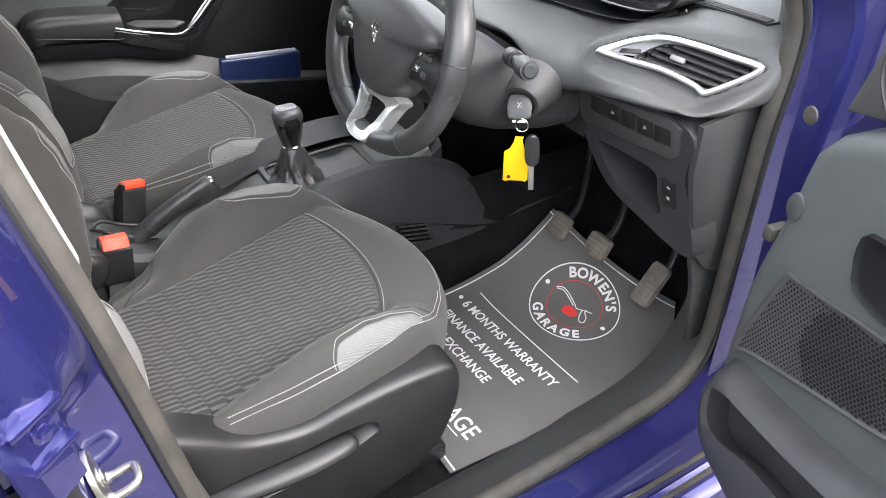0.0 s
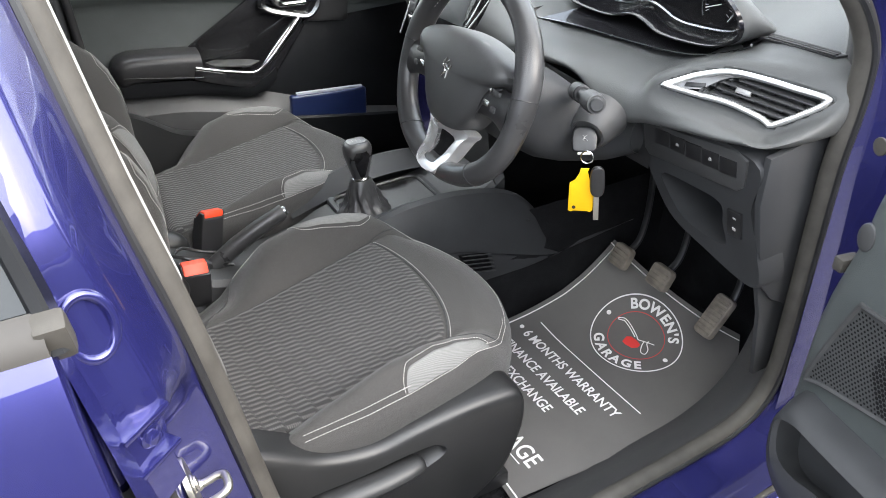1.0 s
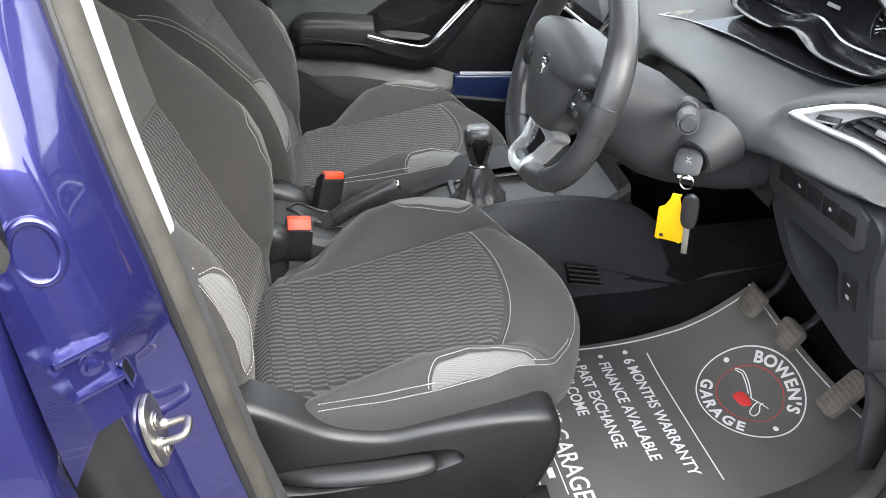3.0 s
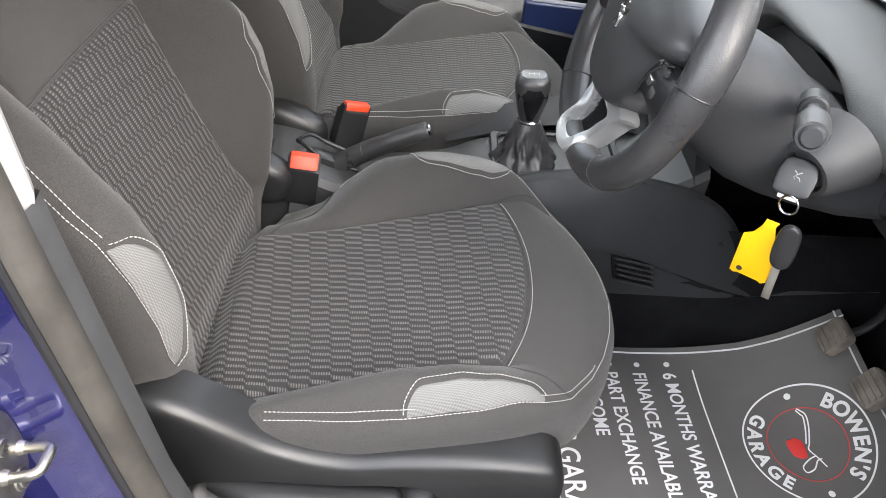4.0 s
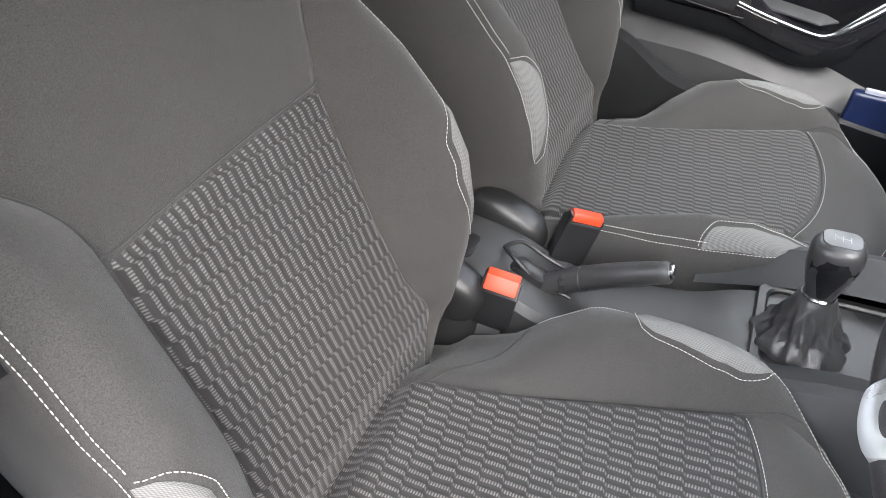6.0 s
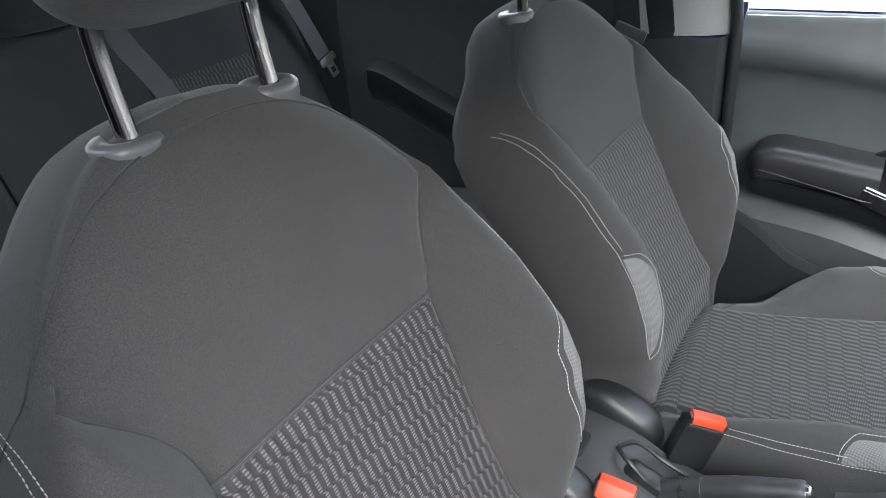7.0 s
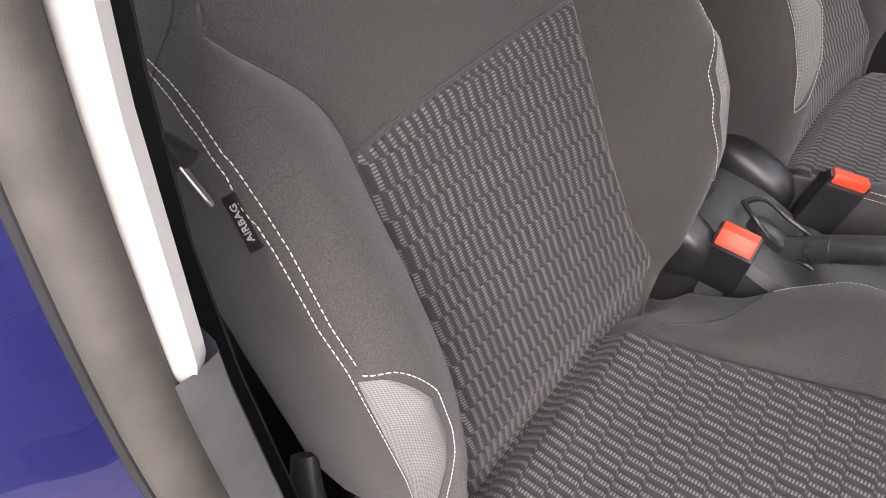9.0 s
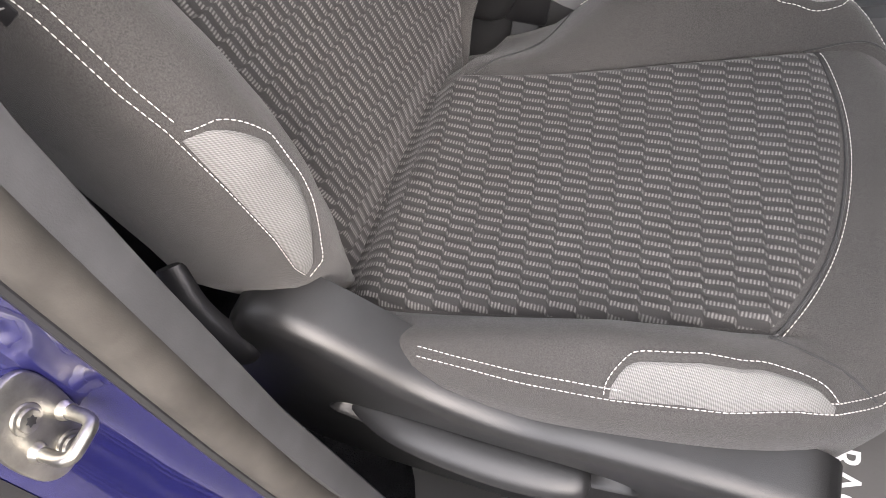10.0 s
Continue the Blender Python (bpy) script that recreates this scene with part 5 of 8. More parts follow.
# side vent with silver surround
vent = thing_part("side_vent", dash)
n_v = 72
ring_o = resample([(p.x, p.y) for p in curve3([(a, b, 0) for a, b in vo], 4, True)], n_v)
ring_i = match_start(ring_o, resample([(p.x, p.y) for p in curve3([(a, b, 0) for a, b in vi], 4, True)], n_v))
bm = bmesh.new()
turned = sum(a[0] * b[1] - b[0] * a[1] for a, b in zip(ring_o, ring_o[1:] + ring_o[:1])) > 0
frame_in = [tuple(q) for q in inset(ring_o, 0.0082 if turned else -0.0082)]
rings = [[VM @ Vector((x, y, z)) for x, y in ring_o] for z in (-0.014, 0.0035)]
for k, z in ((0.12, 0.0058), (0.35, 0.0070), (0.75, 0.0062), (1.0, 0.0030), (1.0, -0.008)):
    rings.append([VM @ Vector((x * (1 - k) + a * k, y * (1 - k) + b * k, z)) for (x, y), (a, b) in zip(ring_o, frame_in)])
loft(bm, rings, caps=False)
part("vent_surround", bm, SILVER, vent, "satin silver vent surround")
bm = bmesh.new()
loft(bm, [[VM @ Vector((x, y, -0.001)) for x, y in frame_in], [VM @ Vector((x * 0.1 + a * 0.9, y * 0.1 + b * 0.9, -0.0035)) for (x, y), (a, b) in zip(frame_in, ring_i)], [VM @ Vector((x, y, -0.016)) for x, y in ring_i]], caps=False)
part("vent_face", bm, VENT_GREY, vent, "pale grey plastic face beside the slats")
bm = bmesh.new()
rings = [[VM @ Vector((x, y, -0.004)) for x, y in ring_i], [VM @ Vector((x, y, -0.035)) for x, y in ring_i]]
loft(bm, rings, caps=False)
bm.faces.new([bm.verts.new(p) for p in rings[1]])
part("vent_duct", bm, PLASTIC_BLACK, vent)
for k, yy in enumerate((0.0165, 0.026, 0.0355, 0.045)):
    x0 = interp([(0.012, 0.066), (0.036, 0.082), (0.05, 0.108)], yy)
    x1 = interp([(0.008, 0.168), (0.048, 0.206)], yy)
    bm = bmesh.new()
    box(bm, (x1 - x0, 0.0022, 0.014), VM @ pose((x0 + x1) / 2, yy, -0.007, 28, 0, 0), 0.0008)
    part("vent_slat", bm, PLASTIC, vent)
for xx in (0.105, 0.125, 0.145, 0.165, 0.185):
    bm = bmesh.new()
    y0, y1 = (0.012 if xx < 0.17 else 0.022), 0.05
    box(bm, (0.0016, y1 - y0, 0.012), VM @ pose(xx, (y0 + y1) / 2, -0.024), 0.0004)
    part("vent_vane", bm, PLASTIC_BLACK, vent)
bm = bmesh.new()
box(bm, (0.022, 0.008, 0.008), VM @ pose(0.112, 0.029, 0.000), 0.003)
part("vent_tab", bm, VENT_GREY, vent, "grey slider tab")
bm = bmesh.new()
slab(bm, [(0.032, 0.010), (0.060, 0.018), (0.059, 0.024), (0.033, 0.017)], 0.004, VM @ pose(0, 0, -0.003), 0.001)
part("vent_wheel", bm, PLASTIC_BLACK, vent, "black knurled vent wheel")
# the same vent at the far end of the dashboard
far_vent = thing_part("side_vent", dash)
MIRROR = Matrix(((1, 0, 0, 0), (0, -1, 0, 0.690), (0, 0, 1, 0), (0, 0, 0, 1)))
for ob in [o for o in scene.objects if o.parent == vent]:
    me = ob.data.copy()
    me.transform(MIRROR)
    me.flip_normals()
    twin = new(ob.name.split(".")[0], me)
    twin.parent = far_vent
    twin.location = ob.location
    tagged(twin, "satin silver vent surround" if "surround" in ob.name else "")
# slot vent by the windscreen
slot = thing_part("demist_vent", dash)
bm = bmesh.new()
sm = frame_at(Vector((0.782, -0.200, 1.0555)), (0.06, -1, 0.0), (0.985, 0.06, 0.16))
if sm.col[2].z < 0:
    sm = sm @ Matrix.Diagonal((1, 1, -1, 1))
slab(bm, [(0.0, 0.0), (0.118, 0.002), (0.128, 0.018), (0.016, 0.020)], 0.004, sm @ pose(0, 0, -0.001), 0.0015)
part("slot_frame", bm, PLASTIC_BLACK, slot)
for k in range(3):
    bm = bmesh.new()
    box(bm, (0.108, 0.0022, 0.004), sm @ pose(0.064, 0.0045 + 0.005 * k, 0.0035, 35, 0, 0), 0.0005)
    part("slot_slat", bm, PLASTIC, slot)

# instrument binnacle
clu = thing("instrument_cluster", (0.74, -0.01, 1.03), "gloss black instrument binnacle with two dials and chrome edging", "instrument panel")
CM = frame_at(Vector((0.792, 0.008, 1.090)), (0.0, -1, 0.0), (0.16, 0, 0.987))
if CM.col[2].x > 0:
    CM = CM @ Matrix.Diagonal((1, 1, -1, 1))
HOOD = [(0.222, 1.060), (0.217, 1.084), (0.193, 1.115), (0.120, 1.139), (0.038, 1.149), (-0.05, 1.146), (-0.12, 1.130), (-0.171, 1.103), (-0.192, 1.085), (-0.198, 1.069),
        (-0.187, 1.054), (-0.145, 1.037), (-0.068, 1.030), (-0.030, 1.032), (-0.004, 1.040), (0.022, 1.046), (0.050, 1.042), (0.085, 1.032), (0.146, 1.030), (0.196, 1.034), (0.214, 1.045)]
edge_h = resample([(p.x, p.y) for p in curve3([(a, b, 0) for a, b in HOOD], 6, True)], 120)
if sum(a[0] * b[1] - b[0] * a[1] for a, b in zip(edge_h, edge_h[1:] + edge_h[:1])) < 0:
    edge_h = edge_h[::-1]


def hood_ring(x, d, squash=1.0, base=1.03):
    return [Vector((x + 0.10 * (q[1] - 1.09) * 0.4, q[0], base + (q[1] - 1.03) * squash)) for q in inset(edge_h, d)]


bm = bmesh.new()
loft(bm, [hood_ring(0.742, 0.0), hood_ring(0.746, -0.003), hood_ring(0.765, -0.004), hood_ring(0.795, 0.0, 0.86), hood_ring(0.835, 0.010, 0.60, 1.026), hood_ring(0.88, 0.020, 0.36, 1.02), hood_ring(0.95, 0.025, 0.1, 1.02)], caps=False)
part("hood", bm, DASH, clu, "charcoal binnacle hood")
bm = bmesh.new()
loft(bm, [hood_ring(0.746, -0.003), hood_ring(0.740, -0.0015), hood_ring(0.739, 0.001), hood_ring(0.742, 0.004), hood_ring(0.765, 0.009), hood_ring(0.790, 0.013)], caps=False)
part("hood_lining", bm, GLOSS_BLACK, clu, "gloss black hood lining")
bm = bmesh.new()
loft(bm, [hood_ring(0.778, 0.0125), hood_ring(0.776, 0.0150), hood_ring(0.778, 0.0172)], caps=False)
part("chrome_edge", bm, DIAL_EDGE, clu, "thin silver edging")
bm = bmesh.new()
bm.faces.new([bm.verts.new(p) for p in hood_ring(0.784, 0.0125)])
bmesh.ops.triangulate(bm, faces=bm.faces)
part("dial_face", bm, GLOSS_BLACK, clu, smooth=False)
for cx, cy, r in ((-0.112, 0.006, 0.040), (0.125, -0.006, 0.032)):
    dial = thing_part("dial", clu)
    bm = bmesh.new()
    tube(bm, [CM @ Vector((cx + r * math.cos(t), cy + r * math.sin(t), 0.012)) for t in np.linspace(radians(-40), radians(220), 40)], 0.0016, 6)
    part("dial_rim", bm, DIAL_EDGE, dial)
    bm = bmesh.new()
    for k in range(13):
        t = radians(-30 + 20 * k)
        box(bm, (0.006, 0.0012, 0.0006), CM @ pose(cx, cy, 0.011) @ pose(0, 0, 0, 0, 0, -30 + 20 * k) @ pose(r - 0.008, 0, 0), 0)
    part("dial_ticks", bm, INK_GREY, dial, smooth=False)
    bm = bmesh.new()
    box(bm, (0.030, 0.0014, 0.001), CM @ pose(cx, cy, 0.013) @ pose(0, 0, 0, 0, 0, 200) @ pose(0.010, 0, 0), 0)
    part("needle", bm, INK, dial, "white needle", smooth=False)
bm = bmesh.new()
box(bm, (0.020, 0.006, 0.0006), CM @ pose(0.018, 0.022, 0.0105), 0)
part("amber_readout", bm, AMBER, clu, "small dim amber readout", smooth=False)
bm = bmesh.new()
box(bm, (0.030, 0.005, 0.0006), CM @ pose(0.004, -0.010, 0.0105), 0)
part("grey_readout", bm, INK_GREY, clu, "small grey readout", smooth=False)
strip_line = curve3([(0.625, 0.232, 1.018), (0.664, 0.217, 1.011), (0.700, 0.137, 1.009), (0.717, 0.040, 1.009), (0.728, -0.040, 1.010), (0.738, -0.10, 1.014), (0.748, -0.150, 1.024), (0.753, -0.190, 1.040), (0.757, -0.209, 1.052)], 8)
bm = bmesh.new()
tube(bm, strip_line, lambda t: 0.0019 + 0.0006 * max(0.0, t - 0.9) / 0.1, 8)
part("chrome_strip", bm, DIAL_EDGE, clu, "dark chrome strip under the binnacle")
bm = bmesh.new()
loft(bm, [[p, p + Vector((0.012, 0, 0.002)), Vector((max(p.x + 0.03, 0.760), p.y, max(p.z + 0.008, 1.022))), Vector((max(p.x + 0.06, 0.800), p.y, max(p.z + 0.012, 1.036)))] for p in strip_line], closed=False)
part("binnacle_floor", bm, GLOSS_BLACK, clu)

# centre screen with its vents
scr = thing("centre_screen", (0.60, 0.345, 0.95), "black touch screen in a gloss and chrome frame on the dashboard", "screen")
SM = frame_at(Vector((0.564, 0.347, 1.043)), (0.03, -1, 0.02), (0.40, 0, 0.92))
if SM.col[2].x > 0:
    SM = SM @ Matrix.Diagonal((1, 1, -1, 1))
bm = bmesh.new()
slab(bm, [(-0.136, -0.066), (0.078, -0.066), (0.098, -0.020), (0.112, 0.034), (0.106, 0.041), (-0.128, 0.041), (-0.135, 0.034)], 0.026, SM @ pose(0, 0, -0.020), 0.004)
part("screen_frame", bm, GLOSS_BLACK, scr)
bm = bmesh.new()
slab(bm, rounded(0.182, 0.082, 0.003), 0.002, SM @ pose(-0.008, -0.010, 0.0045), 0.0006)
part("screen_glass", bm, SCREEN, scr, "matt dark grey screen")
bm = bmesh.new()
slab(bm, [(-0.132, -0.060), (-0.103, -0.060), (-0.103, 0.037), (-0.128, 0.037)], 0.003, SM @ pose(0, 0, 0.005), 0.001)
part("button_panel", bm, PLASTIC_BLACK, scr, "black button panel")
bm = bmesh.new()
tube(bm, [SM @ Vector((x, y, 0.004)) for x, y in ((-0.142, -0.110), (-0.138, -0.066), (-0.136, -0.02), (-0.135, 0.020), (-0.131, 0.040))], 0.0024, 8)
part("screen_trim", bm, CHROME, scr, "thin chrome side trim")
for pts in (((0.122, 0.030), (0.112, -0.006), (0.100, -0.036), (0.088, -0.062)), ((0.150, 0.026), (0.130, -0.010), (0.108, -0.044), (0.090, -0.068), (0.070, -0.090))):
    bm = bmesh.new()
    tube(bm, curve3([SM @ Vector((x, y, 0.007)) for x, y in pts], 5), lambda t: 0.0022 + 0.0028 * t, 8, flat=0.6)
    part("screen_trim", bm, CHROME, scr, "chrome side trim")
bm = bmesh.new()
tube(bm, [SM @ Vector((-0.117, 0.020, z)) for z in (0.006, 0.014, 0.018)], lambda t: 0.0095 if t < 0.7 else 0.0080, 20)
part("volume_knob", bm, CHROME, scr, "small chrome volume knob")
for k in range(4):
    bm = bmesh.new()
    slab(bm, rounded(0.016, 0.006, 0.002), 0.002, SM @ pose(-0.118, 0.000 - 0.015 * k, 0.0075), 0.0005)
    part("screen_button", bm, PLASTIC, scr)
bm = bmesh.new()
box(bm, (0.200, 0.008, 0.018), SM @ pose(-0.030, -0.072, -0.004), 0.003)
part("screen_lip", bm, CHROME, scr, "satin lip under the screen")
cv = thing("centre_vent", (0.57, 0.345, 0.92), "black centre air vents under the screen", "air vent")
for cy in (0.26, 0.43):
    half = thing_part("vent_half", cv)
    VM2 = frame_at(Vector((0.565, cy, 0.935)), (0.03, -1, 0), (0.35, 0, 0.93))
    if VM2.col[2].x > 0:
        VM2 = VM2 @ Matrix.Diagonal((1, 1, -1, 1))
    bm = bmesh.new()
    slab(bm, rounded(0.135, 0.056, 0.012), 0.014, VM2 @ pose(0, 0, -0.012), 0.003)
    part("vent_box", bm, PLASTIC_BLACK, half)
    for k in range(4):
        bm = bmesh.new()
        box(bm, (0.118, 0.003, 0.010), VM2 @ pose(0, -0.018 + 0.012 * k, 0.004, 25, 0, 0), 0.001)
        part("vent_slat", bm, PLASTIC, half)
bm = bmesh.new()
surface(bm, lambda u, v: Vector((0.60 - 0.02 * math.sin(math.pi * v), 0.235 + 0.215 * u, 0.66 + 0.25 * v)), 6, 10)
part("stack_face", bm, PLASTIC, dash)

# ---- steering wheel ----
sw = thing("steering_wheel", (0.47, 0.0, 0.95), "black leather steering wheel with satin silver lower spoke", "steering wheel")
WT = 20.0
WM = frame_at(Vector((0.392, 0.0, 1.008)), (0, -1, 0), (math.sin(radians(WT)), 0, math.cos(radians(WT))))
if WM.col[2].x > 0:
    WM = WM @ Matrix.Diagonal((1, 1, -1, 1))


def rim_at(a, off=0.0):
    """A place on the rim's centre line; the angle runs from the right, upwards."""
    c, s = math.cos(a), math.sin(a)
    x, y = 0.165 * math.copysign(abs(c) ** 0.94, c), (0.150 if s > 0 else 0.134) * math.copysign(abs(s) ** 0.94, s)
    return WM @ Vector((x * (1 + off), y * (1 + off), 0.0))


bm = bmesh.new()
turn = np.linspace(0, 2 * math.pi, 97)[:-1]
rings = []
for a in turn:
    p = rim_at(a)
    c = (p - WM.translation).normalized()
    fwd = WM.to_3x3() @ Vector((0, 0, 1))
    bulge = 1.0 + 0.14 * math.exp(-((math.degrees(a) % 360 - 20) / 22) ** 2) + 0.14 * math.exp(-((math.degrees(a) % 360 - 160) / 22) ** 2) + 0.10 * math.exp(-((math.degrees(a) % 360 - 305) / 25) ** 2) + 0.10 * math.exp(-((math.degrees(a) % 360 - 235) / 25) ** 2)
    rings.append([p + 0.0160 * bulge * (1.0 * math.cos(t) * c + 1.12 * math.sin(t) * fwd) for t in np.linspace(0, 2 * math.pi, 19)[:-1]])
loft(bm, rings + [rings[0]], caps=False)
part("rim", bm, LEATHER, sw)
lines = []
for a0 in (8, 172, 232, 308):
    a = radians(a0)
    p = rim_at(a)
    c = (p - WM.translation).normalized()
    fwd = WM.to_3x3() @ Vector((0, 0, 1))
    lines.append([p + 0.0178 * (math.cos(t) * c + 1.12 * math.sin(t) * fwd) for t in np.linspace(0, 2 * math.pi, 40)])
for ln in lines:
    bm = bmesh.new()
    tube(bm, ln[:-1], 0.0007, 5, closed=True)
    part("rim_seam", bm, PLASTIC_BLACK, sw)
inner = []
for a in np.linspace(radians(100), radians(170), 60):
    p = rim_at(a)
    c = (p - WM.translation).normalized()
    inner.append(p - 0.0160 * c + 0.006 * (WM.to_3x3() @ Vector((0, 0, 1))))
stitches("rim_stitching", [inner], THREAD, sw, 0.004, 0.004, 0.0006)
# hub pad
bm = bmesh.new()
hub = resample([(p.x, p.y) for p in curve3([(-0.122, 0.040, 0), (-0.112, 0.054, 0), (-0.085, 0.064, 0), (-0.04, 0.072, 0), (0.0, 0.074, 0), (0.04, 0.072, 0), (0.085, 0.064, 0), (0.120, 0.054, 0), (0.132, 0.040, 0), (0.124, 0.028, 0), (0.100, 0.016, 0), (0.084, -0.010, 0), (0.064, -0.042, 0), (0.034, -0.066, 0), (-0.022, -0.066, 0), (-0.052, -0.042, 0), (-0.074, -0.010, 0), (-0.092, 0.016, 0), (-0.115, 0.028, 0)], 6, True)], 72)
ccw = hub if sum(a[0] * b[1] - b[0] * a[1] for a, b in zip(hub, hub[1:] + hub[:1])) > 0 else hub[::-1]
rings = [[WM @ Vector((0.005 + (x - 0.005) * k, 0.014 + (y - 0.014) * k, z)) for x, y in ccw] for k, z in ((0.99, -0.030), (1.0, 0.002), (0.992, 0.009), (0.972, 0.016), (0.93, 0.0225), (0.86, 0.0275), (0.74, 0.0315), (0.56, 0.0345), (0.34, 0.0362), (0.14, 0.0370), (0.03, 0.0372))]
loft(bm, rings)
part("hub_pad", bm, PLASTIC, sw, "charcoal airbag cover")
# plain emblem in silver: a small standing shape
bm = bmesh.new()
for pts in ([(-0.006, -0.014), (-0.001, -0.004), (-0.009, 0.004), (-0.004, 0.014)], [(0.006, -0.014), (0.004, -0.002), (-0.002, 0.006), (0.006, 0.013)], [(0.0, 0.004), (0.009, 0.001), (0.012, 0.008)]):
    tube(bm, curve3([WM @ Vector((x + 0.012, y + 0.018, 0.0378)) for x, y in pts], 5), 0.0016, 6)
part("emblem", bm, CHROME, sw, "small silver emblem")
bm = bmesh.new()
box(bm, (0.020, 0.0035, 0.0006), WM @ pose(0.006, -0.030, 0.0338), 0)
part("airbag_mark", bm, PLASTIC_BLACK, sw, smooth=False)
for s in (-1, 1):
    sp = thing_part("side_spoke", sw)
    bm = bmesh.new()
    rings = []
    for t in np.linspace(0, 1, 8):
        x = s * (0.080 + 0.072 * t)
        h = 0.030 - 0.006 * math.sin(math.pi * t)
        cy = 0.006 - 0.010 * t
        rings.append([WM @ Vector((x, cy + h * math.cos(q), 0.004 + 0.010 * math.sin(q))) for q in np.linspace(0, 2 * math.pi, 17)[:-1]])
    loft(bm, rings)
    part("spoke", bm, PLASTIC_BLACK, sp)
    bm = bmesh.new()
    tube(bm, curve3([WM @ Vector((s * x + 0.004, y, z)) for x, y, z in ((0.122, 0.025, 0.0125), (0.099, 0.012, 0.0135), (0.082, -0.012, 0.0125), (0.070, -0.030, 0.006))], 6), 0.0010, 6)
    part("spoke_edging", bm, PLASTIC, sp)
    for k, (x, y, w, h) in enumerate(((0.098, 0.018, 0.014, 0.008), (0.118, 0.016, 0.016, 0.008), (0.100, -0.002, 0.016, 0.009), (0.120, -0.006, 0.012, 0.009))):
        bm = bmesh.new()
        slab(bm, rounded(w, h, 0.0025), 0.004, WM @ pose(s * x, y, 0.0115), 0.001)
        part("spoke_button", bm, PLASTIC if k % 2 else CHROME, sp, "" if k % 2 else "silver-edged button")
# lower spoke: a silver V with a slot
bm = bmesh.new()
out_v = [(-0.058, -0.060), (0.058, -0.060), (0.055, -0.076), (0.046, -0.100), (0.037, -0.126), (0.030, -0.140), (0.0, -0.146), (-0.030, -0.140), (-0.037, -0.126), (-0.046, -0.100), (-0.055, -0.076)]
in_v = [(-0.024, -0.082), (0.024, -0.082), (0.021, -0.098), (0.015, -0.118), (0.009, -0.125), (-0.009, -0.125), (-0.015, -0.118), (-0.021, -0.098)]
ro = resample([(p.x, p.y) for p in curve3([(a, b, 0) for a, b in out_v], 5, True)], 80)
ri = match_start(ro, resample([(p.x, p.y) for p in curve3([(a, b, 0) for a, b in in_v], 5, True)], 80))


def spoke_at(x, y, z):
    """The spoke sinks from the rim towards the hub."""
    return WM @ Vector((x, y, z + 0.008 * smooth((-0.105 - y) / 0.025) - 0.016 * min(1.0, max(0.0, (y + 0.143) / 0.075))))


rings = [[spoke_at(x, y, -0.006) for x, y in ro], [spoke_at(x, y, 0.008) for x, y in ro],
         [spoke_at(x * 0.88 + a * 0.12, y * 0.84 + b * 0.16, 0.0150) for (x, y), (a, b) in zip(ro, ri)],
         [spoke_at(x * 0.25 + a * 0.75, y * 0.25 + b * 0.75, 0.0135) for (x, y), (a, b) in zip(ro, ri)], [spoke_at(x, y, 0.010) for x, y in ri], [spoke_at(x, y, 0.002) for x, y in ri]]
loft(bm, rings, caps=False)
part("lower_spoke", bm, SPOKE_SILVER, sw, "bright satin silver lower spoke")
bm = bmesh.new()
bm.faces.new([bm.verts.new(spoke_at(x, y, 0.003)) for x, y in ri])
part("spoke_slot", bm, CARPET, sw)

# ---- column, stalks, ignition ----
col = thing("steering_column", (0.56, -0.01, 0.86), "charcoal steering column shroud with stalk, behind the wheel", "steering column")
bm = bmesh.new()
rings = []
for x, hw, zt, zb, cy in ((0.418, 0.060, 1.022, 0.950, 0.0), (0.424, 0.066, 1.030, 0.935, 0.0), (0.445, 0.073, 1.033, 0.908, -0.004), (0.50, 0.080, 1.024, 0.870, -0.010), (0.54, 0.080, 1.004, 0.855, -0.014), (0.58, 0.082, 0.972, 0.848, -0.018), (0.62, 0.084, 0.950, 0.842, -0.020), (0.70, 0.086, 0.93, 0.84, -0.020)):
    zc, hh = (zt + zb) / 2, (zt - zb) / 2
    rings.append([Vector((x, cy + hw * math.copysign(abs(math.cos(t)) ** 0.74, math.cos(t)), zc + hh * math.copysign(abs(math.sin(t)) ** 0.74, math.sin(t)))) for t in np.linspace(0, 2 * math.pi, 41)[:-1]])
loft(bm, rings)
part("shroud", bm, TRIM_DARK, col)
# black sheet that puts in the shade between shroud and dash pad
bm = bmesh.new()
surface(bm, lambda u, v: Vector((0.672, -0.125 + 0.30 * u, 0.84 + 0.135 * v)), 2, 2)
part("column_recess_shade", bm, PLASTIC_BLACK, dash)
# ignition boss
bm = bmesh.new()
axis = Vector((-0.78, -0.45, -0.30)).normalized()
boss = Vector((0.552, -0.110, 0.926))
rings = []
e1 = axis.orthogonal().normalized()
e2 = axis.cross(e1)
for d, r in ((-0.045, 0.046), (-0.012, 0.036), (0.0, 0.031), (0.004, 0.028), (0.004, 0.023), (-0.003, 0.021)):
    rings.append([boss + axis * d + r * (math.cos(t) * e1 + math.sin(t) * e2) for t in np.linspace(0, 2 * math.pi, 29)[:-1]])
loft(bm, rings)
part("ignition_boss", bm, PLASTIC, col)
stalk = thing_part("stalk", col)
bm = bmesh.new()
tip = Vector((0.486, -0.204, 1.020))
root = Vector((0.528, -0.118, 0.998))
way = (tip - root).normalized()
tube(bm, [root, root.lerp(tip, 0.55), root.lerp(tip, 0.66), root.lerp(tip, 0.70)], 0.0085, 14)
part("stalk_arm", bm, PLASTIC_BLACK, stalk)
bm = bmesh.new()
